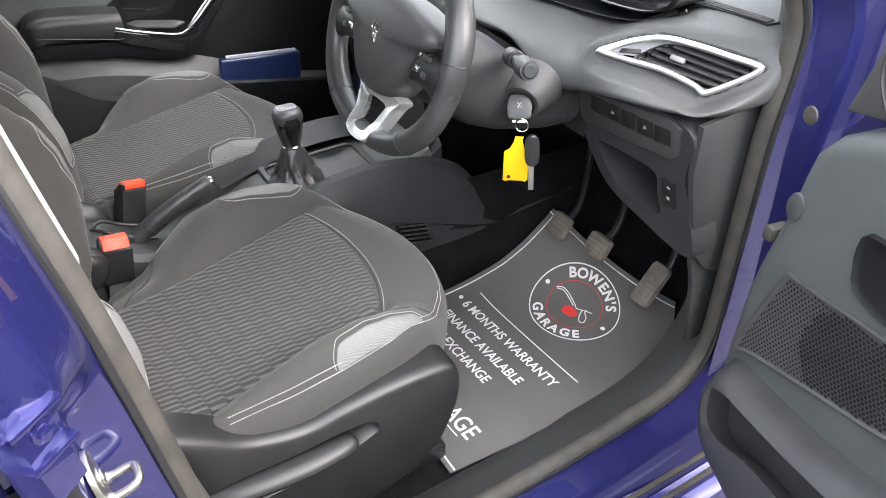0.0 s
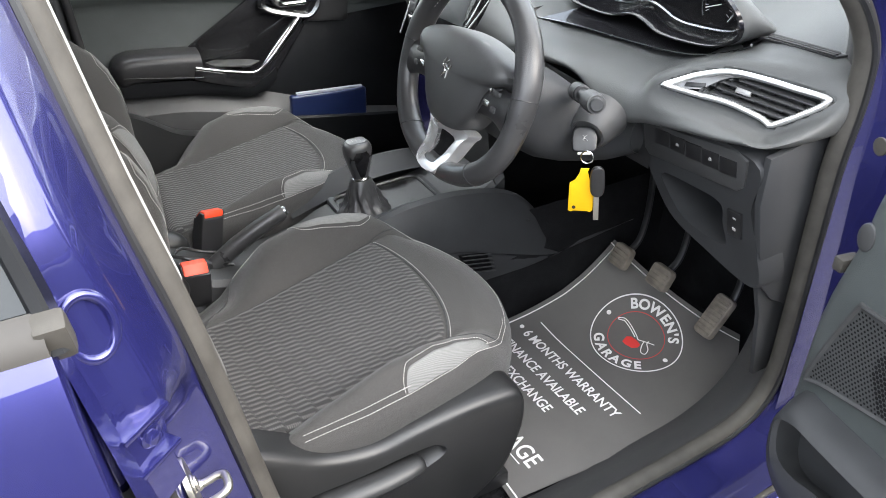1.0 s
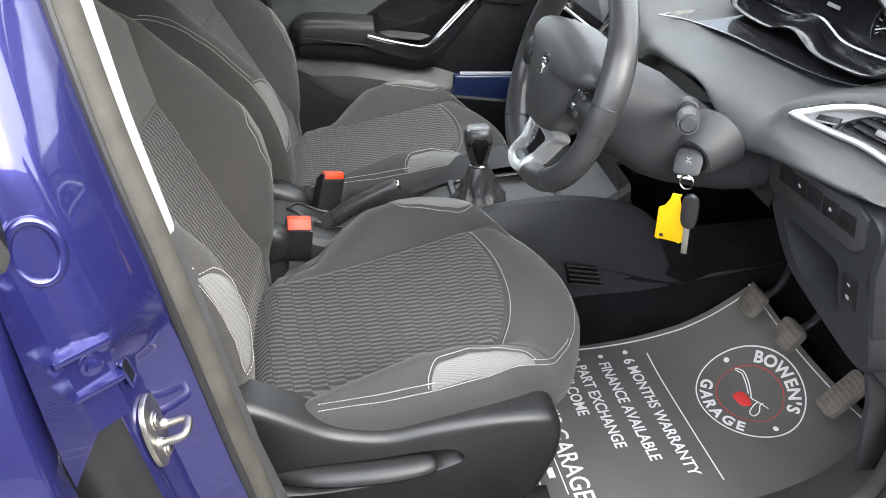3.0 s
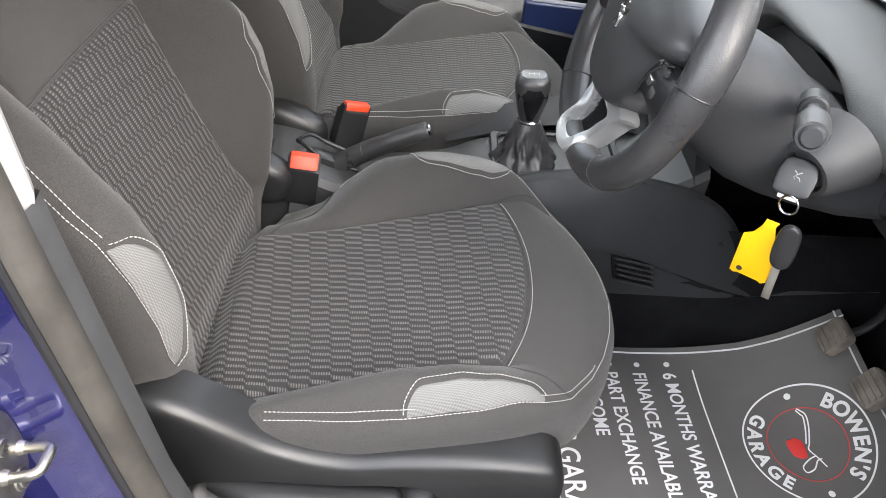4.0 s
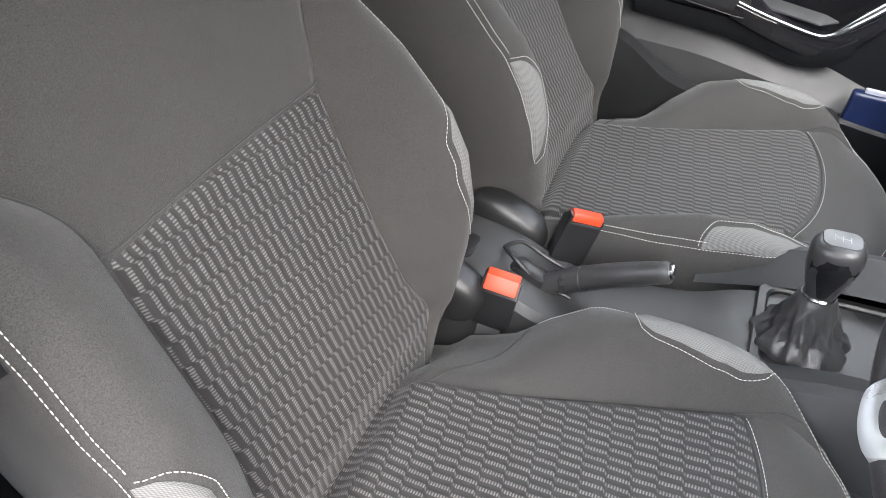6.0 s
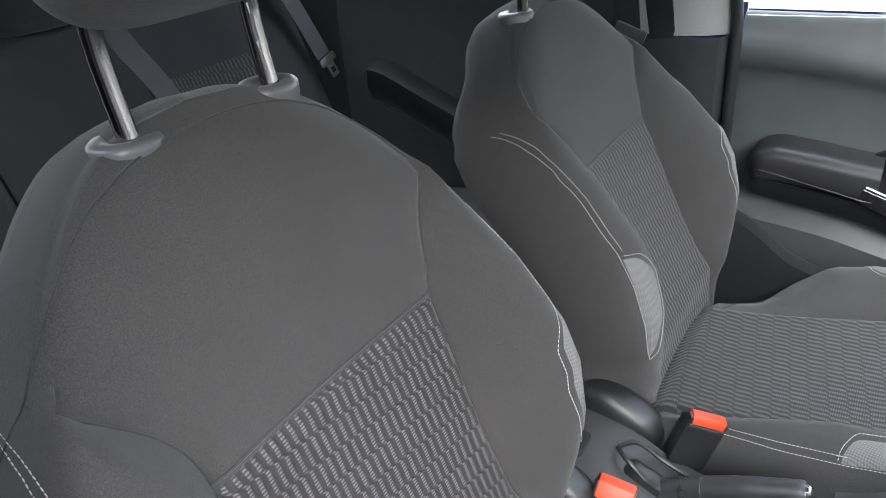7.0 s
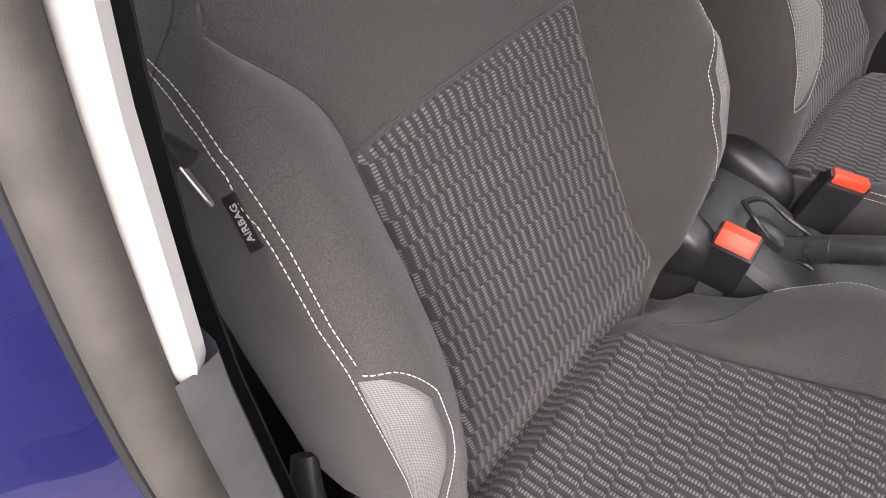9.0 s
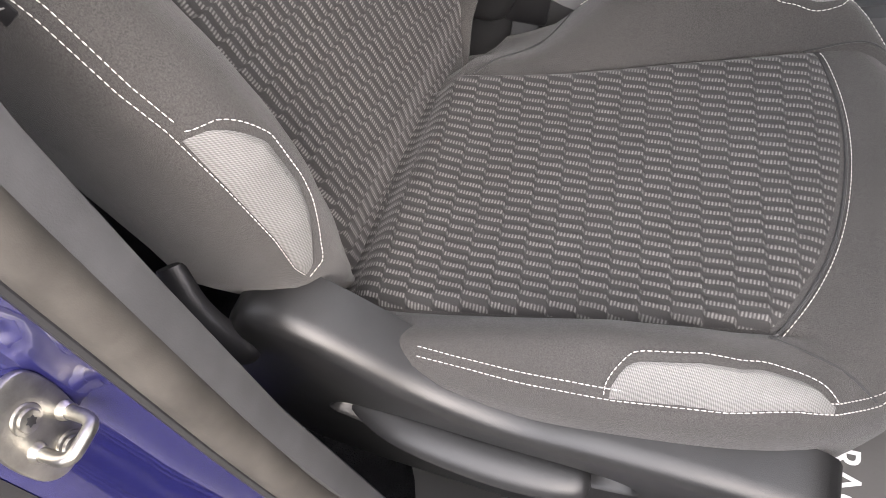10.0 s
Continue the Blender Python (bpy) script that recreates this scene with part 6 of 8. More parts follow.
tube(bm, [tip - way * 0.040, tip - way * 0.032, tip - way * 0.008, tip, tip + way * 0.004], lambda t: 0.0145 if t < 0.7 else 0.0125, 20)
part("stalk_end", bm, PLASTIC, stalk, "grooved stalk end")
bm = bmesh.new()
tube(bm, [tip, tip + way * 0.006, tip + way * 0.0085], lambda t: 0.0100 if t < 0.7 else 0.008, 20)
part("stalk_cap", bm, TRIM_DARK, stalk)
bm = bmesh.new()
tube(bm, [root - way * 0.03, root, root + way * 0.008, root + way * 0.010], lambda t: 0.0135 if t < 0.7 else 0.0115, 18)
part("stalk_socket", bm, PLASTIC_BLACK, col)

key = thing("car_key", (0.537, -0.135, 0.90), "car key in the ignition with a split ring", "key")
bm = bmesh.new()
face_out = Vector((-0.45, -0.70, 0.55)).normalized()
hang = (Vector((0, 0, -1)) - face_out * Vector((0, 0, -1)).dot(face_out)).normalized()
km = frame_at(boss + axis * 0.012, hang, face_out.cross(hang))
slab(bm, [(p.x, p.y) for p in curve3([(-0.016, -0.012, 0), (-0.004, -0.0185, 0), (0.010, -0.0185, 0), (0.020, -0.014, 0), (0.020, 0.014, 0), (0.010, 0.0185, 0), (-0.004, 0.0185, 0), (-0.016, 0.012, 0)], 4, True)], 0.012, km @ pose(0, 0, -0.004), 0.003, True)
part("key_head", bm, PLASTIC_BLACK, key, "black key head")
bm = bmesh.new()
for pts in (((-0.006, -0.005), (-0.002, 0.0), (-0.006, 0.005)), ((-0.002, 0.0), (0.003, -0.004), (0.006, -0.001)), ((0.001, -0.002), (0.003, 0.004), (0.007, 0.006))):
    tube(bm, [km @ Vector((0.7 * x, 0.7 * y, 0.0084)) for x, y in pts], 0.0006, 6)
part("key_mark", bm, INK_GREY, key, "small silver emblem on the key head", smooth=False)
bm = bmesh.new()
box(bm, (0.008, 0.020, 0.004), km @ pose(0.021, 0.0, 0.002), 0.001)
part("key_loop", bm, STEEL, key, "dull steel loop")
ringc = km @ Vector((0.029, 0.004, 0.006))
bm = bmesh.new()
tube(bm, [ringc + 0.0095 * (math.cos(t) * Vector((0.6, -0.7, 0.0)).normalized() + math.sin(t) * Vector((0.1, 0.1, 1)).normalized()) for t in np.linspace(0, 2 * math.pi, 33)[:-1]], 0.0012, 8, closed=True)
part("split_ring", bm, CHROME, key, "chrome split ring")

tag = thing("key_tag", (0.50, -0.168, 0.835), "bright yellow plastic key tag hanging from the ring", "key tag")
tm = frame_at(Vector((0.509, -0.160, 0.860)), (0.80, -0.60, 0.0), (-0.10, 0.03, 1.0))
bm = bmesh.new()
slab(bm, [(-0.021, -0.036), (-0.016, -0.038), (-0.012, -0.036), (0.012, -0.036), (0.016, -0.038), (0.021, -0.034), (0.021, 0.018), (0.012, 0.026), (0.008, 0.040), (0.010, 0.046), (-0.004, 0.046), (-0.006, 0.036), (-0.012, 0.024), (-0.021, 0.018)], 0.0022, tm @ Matrix.Diagonal((0.88, 0.90, 1, 1)), 0.0006, True)
part("tag_plate", bm, YELLOW, tag)
bm = bmesh.new()
slab(bm, [(0.003 * math.cos(t), 0.003 * math.sin(t)) for t in np.linspace(0, 2 * math.pi, 15)[:-1]], 0.0030, tm @ pose(-0.010, -0.026, -0.0004), 0.0002, True)
part("tag_hole", bm, PLASTIC_BLACK, tag)
fob = thing("key_fob", (0.495, -0.175, 0.86), "second black key with a brass blade on the ring", "key")
fm = frame_at(Vector((0.522, -0.176, 0.880)), (0.80, -0.60, 0.05), (0.0, 0.02, 1.0))
bm = bmesh.new()
slab(bm, [(p.x, p.y) for p in curve3([(-0.009, -0.018, 0), (-0.011, 0.0, 0), (-0.009, 0.020, 0), (0.0, 0.026, 0), (0.009, 0.020, 0), (0.011, 0.0, 0), (0.009, -0.018, 0), (0.0, -0.024, 0)], 4, True)], 0.010, fm @ pose(0.002, 0, -0.005), 0.003, True)
part("fob_head", bm, PLASTIC_BLACK, fob)
bm = bmesh.new()
box(bm, (0.008, 0.044, 0.0022), fm @ pose(0.001, -0.042, 0), 0.0006)
part("key_blade", bm, STEEL, fob, "dull brass blade")

# ---- pedals ----
for nm, c, w, h, label in (("clutch_pedal", (0.836, 0.090, 0.486), 0.052, 0.052, "worn ribbed rubber clutch pedal"), ("brake_pedal", (0.840, -0.028, 0.500), 0.056, 0.050, "worn ribbed rubber brake pedal"),
                           ("accelerator_pedal", (0.892, -0.140, 0.452), 0.044, 0.095, "worn ribbed rubber accelerator pedal")):
    ped = thing(nm, (c[0], c[1], c[2] - 0.04), label, "pedal", "foot pedals")
    up = Vector((0.50, 0, 0.86)) if nm != "accelerator_pedal" else Vector((0.62, 0.05, 0.78))
    pm = frame_at(Vector(c), (0, -1, 0), up)
    if pm.col[2].x > 0:
        pm = pm @ Matrix.Diagonal((1, 1, -1, 1))
    bm = bmesh.new()
    slab(bm, rounded(w, h, 0.010), 0.016, pm @ pose(0, 0, -0.010), 0.005)
    part("pad", bm, PEDAL, ped)
    bars = 5 if h < 0.08 else 9
    for k in range(bars):
        bm = bmesh.new()
        yy = -h * 0.40 + h * 0.80 * k / (bars - 1)
        box(bm, (w * 0.82, h * 0.80 / bars * 0.55, 0.003), pm @ pose(0, yy, 0.0065), 0.0008)
        part("pad_rib", bm, PEDAL, ped)
    bm = bmesh.new()
    c0 = Vector(c)
    tube(bm, curve3([c0 + Vector((0.008, 0, 0)), c0 + Vector((0.05, 0.0, 0.03)), c0 + Vector((0.075, 0.01, 0.12)), c0 + Vector((0.07, 0.012, 0.28))], 6), 0.008, 10, flat=0.7)
    part("pedal_arm", bm, PLASTIC_BLACK, ped)

# ---- centre console ----
cons = thing("centre_console", (0.25, 0.345, 0.33), "charcoal plastic centre console between the front seats", "console")
PANEL_FOOT = [(0.25, 0.465), (0.545, 0.465), (0.661, 0.463), (0.768, 0.475), (0.95, 0.495)]
# side wings: a moulded panel that runs forward under the dashboard
top_line = [(0.20, 0.640), (0.303, 0.668), (0.38, 0.684), (0.467, 0.686), (0.54, 0.676), (0.601, 0.659), (0.645, 0.635), (0.673, 0.609), (0.690, 0.588), (0.705, 0.560), (0.722, 0.520), (0.735, 0.485)]
for mirror in (0, 1):
    wing_t = curve3([(x, 0.222, z) for x, z in top_line], 4)
    rings = []
    for p in wing_t:
        low = interp([(0.20, 0.60), (0.478, 0.565), (0.663, 0.494), (0.70, 0.482), (0.735, 0.474)], p.x)
        row = [Vector((p.x, 0.275, p.z - 0.028)), Vector((p.x, 0.245, p.z - 0.010)), Vector((p.x, 0.228, p.z)), Vector((p.x, 0.214, p.z - 0.004)), Vector((p.x, 0.200, p.z - 0.025)), Vector((p.x, 0.190, (p.z + low) / 2)), Vector((p.x, 0.184, low)), Vector((p.x, 0.200, low - 0.008))]
        if mirror:
            row = [Vector((q.x, 0.69 - q.y, q.z)) for q in row]
        rings.append(row)
    b = bmesh.new()
    loft(b, rings, closed=False)
    part("console_wing", b, TRIM_DARK, cons)
b = bmesh.new()
tube(b, [Vector((0.655, 0.1935, 0.578)), Vector((0.655, 0.200, 0.578))], 0.006, 12)
part("screw_hole", b, PLASTIC_BLACK, cons)
b = bmesh.new()
# plastic panel under the wing, down to the carpet
loft(b, [[Vector((x, 0.200, interp([(0.20, 0.60), (0.478, 0.565), (0.663, 0.494), (0.735, 0.474), (0.80, 0.50)], x) + 0.004)), Vector((x, 0.1865, interp([(0.20, 0.60), (0.478, 0.565), (0.663, 0.494), (0.735, 0.474), (0.80, 0.50)], x) - 0.006)), Vector((x, 0.1845, interp(PANEL_FOOT, x) + 0.004)), Vector((x, 0.188, interp(PANEL_FOOT, x)))] for x in np.linspace(0.25, 0.95, 24)], closed=False)
part("side_panel", b, TRIM_DARK, cons)
b = bmesh.new()
# carpeted tunnel side below
loft(b, [[Vector((x, 0.204, 0.60)), Vector((x, 0.186, 0.50)), Vector((x, 0.186, 0.34)), Vector((x, 0.185, 0.31))] for x in np.linspace(0.0, 1.05, 12)], closed=False)
part("tunnel_carpet", b, CARPET, cons)
b = bmesh.new()
loft(b, [[Vector((x, 0.486, 0.60)), Vector((x, 0.504, 0.50)), Vector((x, 0.504, 0.34)), Vector((x, 0.505, 0.31))] for x in np.linspace(0.0, 1.05, 12)], closed=False)
part("tunnel_carpet", b, CARPET, cons)
vent2 = thing_part("floor_vent", cons)
b = bmesh.new()
slab(b, [(0.478, 0.556), (0.545, 0.540), (0.560, 0.492), (0.490, 0.508)], 0.006, Matrix(((1, 0, 0, 0), (0, 0, -1, 0.186), (0, 1, 0, 0), (0, 0, 0, 1))), 0.002)
part("vent_plate", b, CARPET, vent2)
for k in range(5):
    b = bmesh.new()
    box(b, (0.066, 0.016, 0.0022), pose(0.516 + 0.003 * k, 0.176, 0.548 - 0.0115 * k, -30, 13, 0), 0.001)
    part("vent_slat", b, PLASTIC, vent2)
# top deck round the gear lever and along to the rear
b = bmesh.new()
deck = [(-0.22, 0.628), (-0.12, 0.640), (-0.05, 0.628), (0.02, 0.598), (0.10, 0.592), (0.20, 0.606), (0.26, 0.626), (0.33, 0.632), (0.48, 0.634), (0.56, 0.650), (0.62, 0.69)]
rings = []
for p in curve3([(x, 0, z) for x, z in deck], 4):
    w = interp([(-0.22, 0.070), (0.2, 0.066), (0.28, 0.075), (0.5, 0.105), (0.62, 0.11)], p.x)
    rings.append([Vector((p.x, 0.345 - w, p.z - 0.16)), Vector((p.x, 0.345 - w, p.z - 0.012)), Vector((p.x, 0.345 - w + 0.010, p.z)), Vector((p.x, 0.345, p.z + 0.001)), Vector((p.x, 0.345 + w - 0.010, p.z)), Vector((p.x, 0.345 + w, p.z - 0.012)), Vector((p.x, 0.345 + w, p.z - 0.16))])
loft(b, rings, closed=False)
end_ring = rings[0]
b.faces.new([b.verts.new(p) for p in end_ring])
part("deck", b, PLASTIC, cons)
b = bmesh.new()
outer_ring, inner_ring = rounded(0.225, 0.165, 0.022, 6), rounded(0.196, 0.138, 0.018, 6)
gm = pose(0.392, 0.345, 0.630, 0, -1, 0)
loft(b, [[gm @ Vector((x, y, z)) for x, y in ring] for ring, z in ((outer_ring, 0.0), (outer_ring, 0.007), (rounded(0.220, 0.160, 0.020, 6), 0.010), (rounded(0.202, 0.144, 0.019, 6), 0.010), (inner_ring, 0.007), (inner_ring, 0.0025))])
part("gear_surround", b, COVER, cons, "dark satin frame round the gaiter")
b = bmesh.new()
slab(b, rounded(0.075, 0.052, 0.010), 0.006, pose(-0.13, 0.335, 0.6375, 0, 4, 0), 0.002)
part("tray", b, PLASTIC_BLACK, cons, "black recessed tray")
b = bmesh.new()
tube(b, curve3([(-0.055, 0.352, 0.640), (-0.035, 0.372, 0.640), (0.0, 0.378, 0.618), (0.05, 0.378, 0.598)], 6), 0.0035, 8)
tube(b, curve3([(-0.055, 0.352, 0.640), (-0.035, 0.336, 0.638), (0.0, 0.333, 0.612), (0.05, 0.333, 0.596)], 6), 0.0035, 8)
part("brake_slot_rim", b, PLASTIC_BLACK, cons)

gear = thing("gear_lever", (0.34, 0.338, 0.632), "gear lever with black leather gaiter and glossy knob", "gear lever")
GX, GY = 0.335, 0.336
b = bmesh.new()
rings = []
for t in np.linspace(0, 1, 22):
    z = 0.634 + 0.076 * t
    r = interp([(0, 0.054), (0.06, 0.053), (0.16, 0.046), (0.28, 0.038), (0.45, 0.033), (0.65, 0.0285), (0.9, 0.0225), (1, 0.0185)], t)
    deep = math.sin(math.pi * min(1.0, 0.10 + t * 1.05)) ** 0.8 * (1 - 0.55 * t)
    ring = []
    for a in np.linspace(0, 2 * math.pi, 81)[:-1]:
        ridge = abs(math.sin(3.5 * a + 2.6 * t + 0.5)) ** 1.6
        fold = 1 + (0.15 * (ridge - 0.5) + 0.07 * math.sin(9 * a - 8 * t) + 0.05 * math.sin(17 * a + 11 * t)) * deep
        ring.append(Vector((GX + 1.04 * r * fold * math.cos(a), GY + r * fold * math.sin(a), z + 0.005 * math.sin(3 * a + 2) * math.sin(math.pi * t))))
    rings.append(ring)
loft(b, rings)
part("gaiter", b, LEATHER, gear, "folded black leather gaiter")
b = bmesh.new()
tube(b, [(GX, GY, 0.707), (GX, GY, 0.710), (GX, GY, 0.7125), (GX, GY, 0.7145)], lambda t: 0.0185 if 0.2 < t < 0.8 else 0.0165, 24)
part("collar", b, CHROME, gear, "chrome collar")
b = bmesh.new()
rings = []
for z, rx, ry in ((0.713, 0.0160, 0.0150), (0.722, 0.0185, 0.0168), (0.735, 0.0222, 0.0190), (0.748, 0.0256, 0.0215), (0.760, 0.0280, 0.0238), (0.772, 0.0290, 0.0250), (0.781, 0.0280, 0.0245), (0.787, 0.0255, 0.0220), (0.7905, 0.0200, 0.0170), (0.792, 0.0110, 0.0095)):
    rings.append([Vector((GX + rx * math.copysign(abs(math.cos(t)) ** 0.78, math.cos(t)), GY + ry * math.copysign(abs(math.sin(t)) ** 0.78, math.sin(t)), z)) for t in np.linspace(0, 2 * math.pi, 41)[:-1]])
loft(b, rings)
part("knob", b, LEATHER, gear, "black leather knob")
b = bmesh.new()
rings = []
for z, half in ((0.719, 0.0095), (0.728, 0.0150), (0.738, 0.0185), (0.750, 0.0220), (0.762, 0.0240), (0.770, 0.0235), (0.777, 0.0190)):
    back = GY - interp([(0.722, 0.0170), (0.735, 0.0192), (0.748, 0.0217), (0.760, 0.0240), (0.772, 0.0252)], z)
    rings.append([Vector((GX + half * k, back - 0.0018 * (1 - k * k) + 0.0075 * k * k, z)) for k in np.linspace(-1, 1, 11)])
loft(b, rings, closed=False)
part("knob_inlay", b, GLOSS_BLACK, gear, "glossy black inlay")
b = bmesh.new()
slab(b, rounded(0.040, 0.030, 0.010), 0.0016, pose(GX, GY + 0.002, 0.7908), 0.0006)
shift_map = part("shift_pattern", b, COLLAR, gear, "grey plate with the shift pattern")
b = bmesh.new()
for k in (-0.008, 0.0, 0.008):
    box(b, (0.0008, 0.010, 0.0004), pose(GX + k, GY + 0.002, 0.7926), 0)
box(b, (0.0168, 0.0008, 0.0004), pose(GX, GY + 0.002, 0.7926), 0)
part("pattern_lines", b, INK_GREY, shift_map, smooth=False)

hb = thing("handbrake", (0.0, 0.355, 0.59), "black leather handbrake lever, lowered, with chrome button", "handbrake")
b = bmesh.new()
tube(b, curve3([(-0.03, 0.340, 0.578), (0.02, 0.342, 0.604), (0.06, 0.344, 0.627), (0.11, 0.346, 0.651), (0.157, 0.348, 0.670)], 6), lambda t: 0.0138 + 0.0022 * math.sin(math.pi * t), 20, flat=1.15)
part("grip", b, LEATHER, hb)
b = bmesh.new()
d = Vector((0.93, 0.01, 0.36)).normalized()
p0 = Vector((0.157, 0.348, 0.670))
tube(b, [p0, p0 + d * 0.010, p0 + d * 0.014], lambda t: 0.0142 if t < 0.6 else 0.0126, 18, flat=1.12)
part("end_cap", b, PLASTIC, hb)
b = bmesh.new()
tube(b, [p0 + d * 0.013, p0 + d * 0.018, p0 + d * 0.020], lambda t: 0.0105 if t < 0.6 else 0.0085, 18)
part("button", b, CHROME, hb, "chrome release button")
b = bmesh.new()
tube(b, [Vector((0.060, 0.344, 0.627)) + 0.0166 * Vector((-0.36 * math.sin(t), math.cos(t), 0.93 * 1.13 * math.sin(t))) for t in np.linspace(0, 2 * math.pi, 29)[:-1]], 0.0009, 6, closed=True)
part("grip_seam", b, PLASTIC, hb)
b = bmesh.new()
slab(b, [(-0.06, 0.0), (0.02, 0.0), (0.01, 0.028), (-0.03, 0.042), (-0.06, 0.03)], 0.030, Matrix(((1, 0, 0, 0.0), (0, 0, 1, 0.327), (0, 1, 0, 0.587), (0, 0, 0, 1))), 0.006, True)
part("lever_base", b, PLASTIC_BLACK, hb)


def buckle(top, wide, face, label):
    """A belt buckle: top is the middle of its upper edge, wide runs along it, face is the way its sloped button looks."""
    t = thing("seat_belt_buckle", (top[0], top[1], top[2] - 0.11), label, "belt buckle", "front belt buckles")
    x = Vector(wide).normalized()
    up = (Vector((0, 0, 1)) - x * x.z).normalized()
    y = up.cross(x)
    if y.dot(Vector(face)) < 0:
        y, x = -y, -x
    m = Matrix((y, up, x)).transposed().to_4x4()
    m.translation = top
    b = bmesh.new()
    slab(b, [(-0.014, -0.086), (0.012, -0.086), (0.016, -0.080), (0.0165, -0.0185), (0.010, -0.016), (-0.001, -0.003), (-0.014, -0.003)], 0.052, m @ pose(0, 0, -0.026), 0.003, True)
    part("housing", b, PLASTIC_BLACK, t)
    b = bmesh.new()
    slab(b, [(-0.0146, -0.012), (-0.0090, -0.012), (0.0095, -0.0172), (0.0135, -0.0160), (0.0110, -0.0105), (0.0010, 0.0002), (-0.0118, 0.0010), (-0.0150, -0.0030)], 0.045, m @ pose(0, 0, -0.0225), 0.0025, True)
    part("release_button", b, RED, t, "orange-red release button")
    b = bmesh.new()
    slab(b, [(-0.0152, -0.017), (-0.0140, -0.017), (-0.0140, -0.013), (-0.0152, -0.013)], 0.046, m @ pose(0, 0, -0.023), 0.0003, True)
    part("tongue_slot", b, PLASTIC, t)
    b = bmesh.new()
    box(b, (0.010, 0.10, 0.034), m @ pose(0, -0.125, 0), 0.003)
    part("stem", b, BELT, t)


buckle((-0.026, 0.266, 0.664), (0.044, 0.005, -0.008), (0, -1, 0), "black driver's belt buckle with orange-red button, beside the seat")
buckle((0.040, 0.426, 0.679), (0.046, 0.022, -0.016), (0, 1, 0), "black passenger belt buckle with orange-red button, beside the seat")

# ---- near doors and body ----
rd = thing("door_2", (-0.55, -0.50, 0.33), "closed blue rear door with dark glass and a dull metal window strip", "car door", kind="structure")
bm = bmesh.new()
zs = [0.33, 0.42, 0.55, 0.68, 0.80, 0.90, 0.98, 1.04, 1.075, 1.090]
rings = []
for z in zs:
    y = body_y(z)
    lean = -0.02 * smooth((z - 0.7) / 0.4)
    edge = [Vector((-0.150 + lean, y + 0.030, z)), Vector((-0.150 + lean, y + 0.008, z)), Vector((-0.153 + lean, y + 0.002, z)), Vector((-0.160 + lean, y, z))]
    rings.append(edge + [Vector((x, y - 0.012 * math.sin(math.pi * (x + 0.15) / -0.9), z)) for x in (-0.25, -0.4, -0.6, -0.8, -1.05)])
loft(bm, rings, closed=False)
part("door_skin", bm, BLUE, rd)
bm = bmesh.new()
loft(bm, [[Vector((x, body_y(z) - 0.004 + o, z + 0.03 * (-0.17 - x) * 0.4)) for o, z in ((0.010, 1.088), (-0.004, 1.090), (-0.008, 1.098), (-0.006, 1.108), (0.006, 1.112))] for x in np.linspace(-0.172, -1.02, 10)], closed=False)
part("window_strip", bm, DULL_METAL, rd, "dull metal window strip")
bm = bmesh.new()
box(bm, (0.022, 0.020, 0.034), pose(-0.168, -0.470, 1.094, 18, 0, 0), 0.005)
part("strip_end", bm, RUBBER, rd, "grey strip end piece")
def frame_x(z):
    """Front edge of the rear door's window frame at a height."""
    return -0.165 - 0.14 * (z - 1.10)


bm = bmesh.new()
loft(bm, [[Vector((frame_x(z) - 0.012 - d, body_y(z) + 0.006, z)) for z in np.linspace(1.09, 1.40, 8)] for d in np.linspace(0, 0.82, 6)], closed=False)
part("glass", bm, DARK_GLASS, rd, "dark glass")
bm = bmesh.new()
rings = []
for z in np.linspace(1.085, 1.42, 14):
    x, y = frame_x(z), body_y(z)
    rings.append([Vector((x + 0.002, y + 0.030, z)), Vector((x + 0.001, y + 0.004, z)), Vector((x - 0.002, y + 0.001, z)), Vector((x - 0.009, y + 0.001, z)), Vector((x - 0.011, y + 0.003, z)), Vector((x - 0.014, y + 0.010, z))])
loft(bm, rings, closed=False)
part("window_frame", bm, PLASTIC_LOW, rd, "grey-black window frame")

# blue upper pillar between the aperture and the rear window
bm = bmesh.new()
rings = []
for z in np.linspace(0.90, 1.44, 20):
    y0, x0 = pillar_y(z), pillar_x(z)
    rings.append([Vector((x0 - 0.045, max(y0 - 0.086, body_y(z) + 0.030), z)), Vector((x0 - 0.068, max(y0 - 0.108, body_y(z) + 0.015), z)), Vector((min(frame_x(z) + 0.004, x0 - 0.070), body_y(z) + 0.014, z))])
loft(bm, rings, closed=False)
tagged(part("trim_pillar_skin", bm, BLUE), "blue painted pillar skin beside the rear window", "trim", kind="structure")
# stamped oval in the upper jamb
b = bmesh.new()
jo = frame_at(Vector((-0.151, -0.4375, 1.070)), (0.92, 0.38, 0), (-0.1, 0.15, 1))
tube(b, [jo @ Vector((0.0185 * math.cos(t), 0.026 * math.sin(t), 0.0)) for t in np.linspace(0, 2 * math.pi, 41)[:-1]], 0.0042, 10, closed=True)
tagged(part("trim_stamped_oval", b, BLUE), "oval swage stamped in the blue painted pillar", "trim", kind="structure")
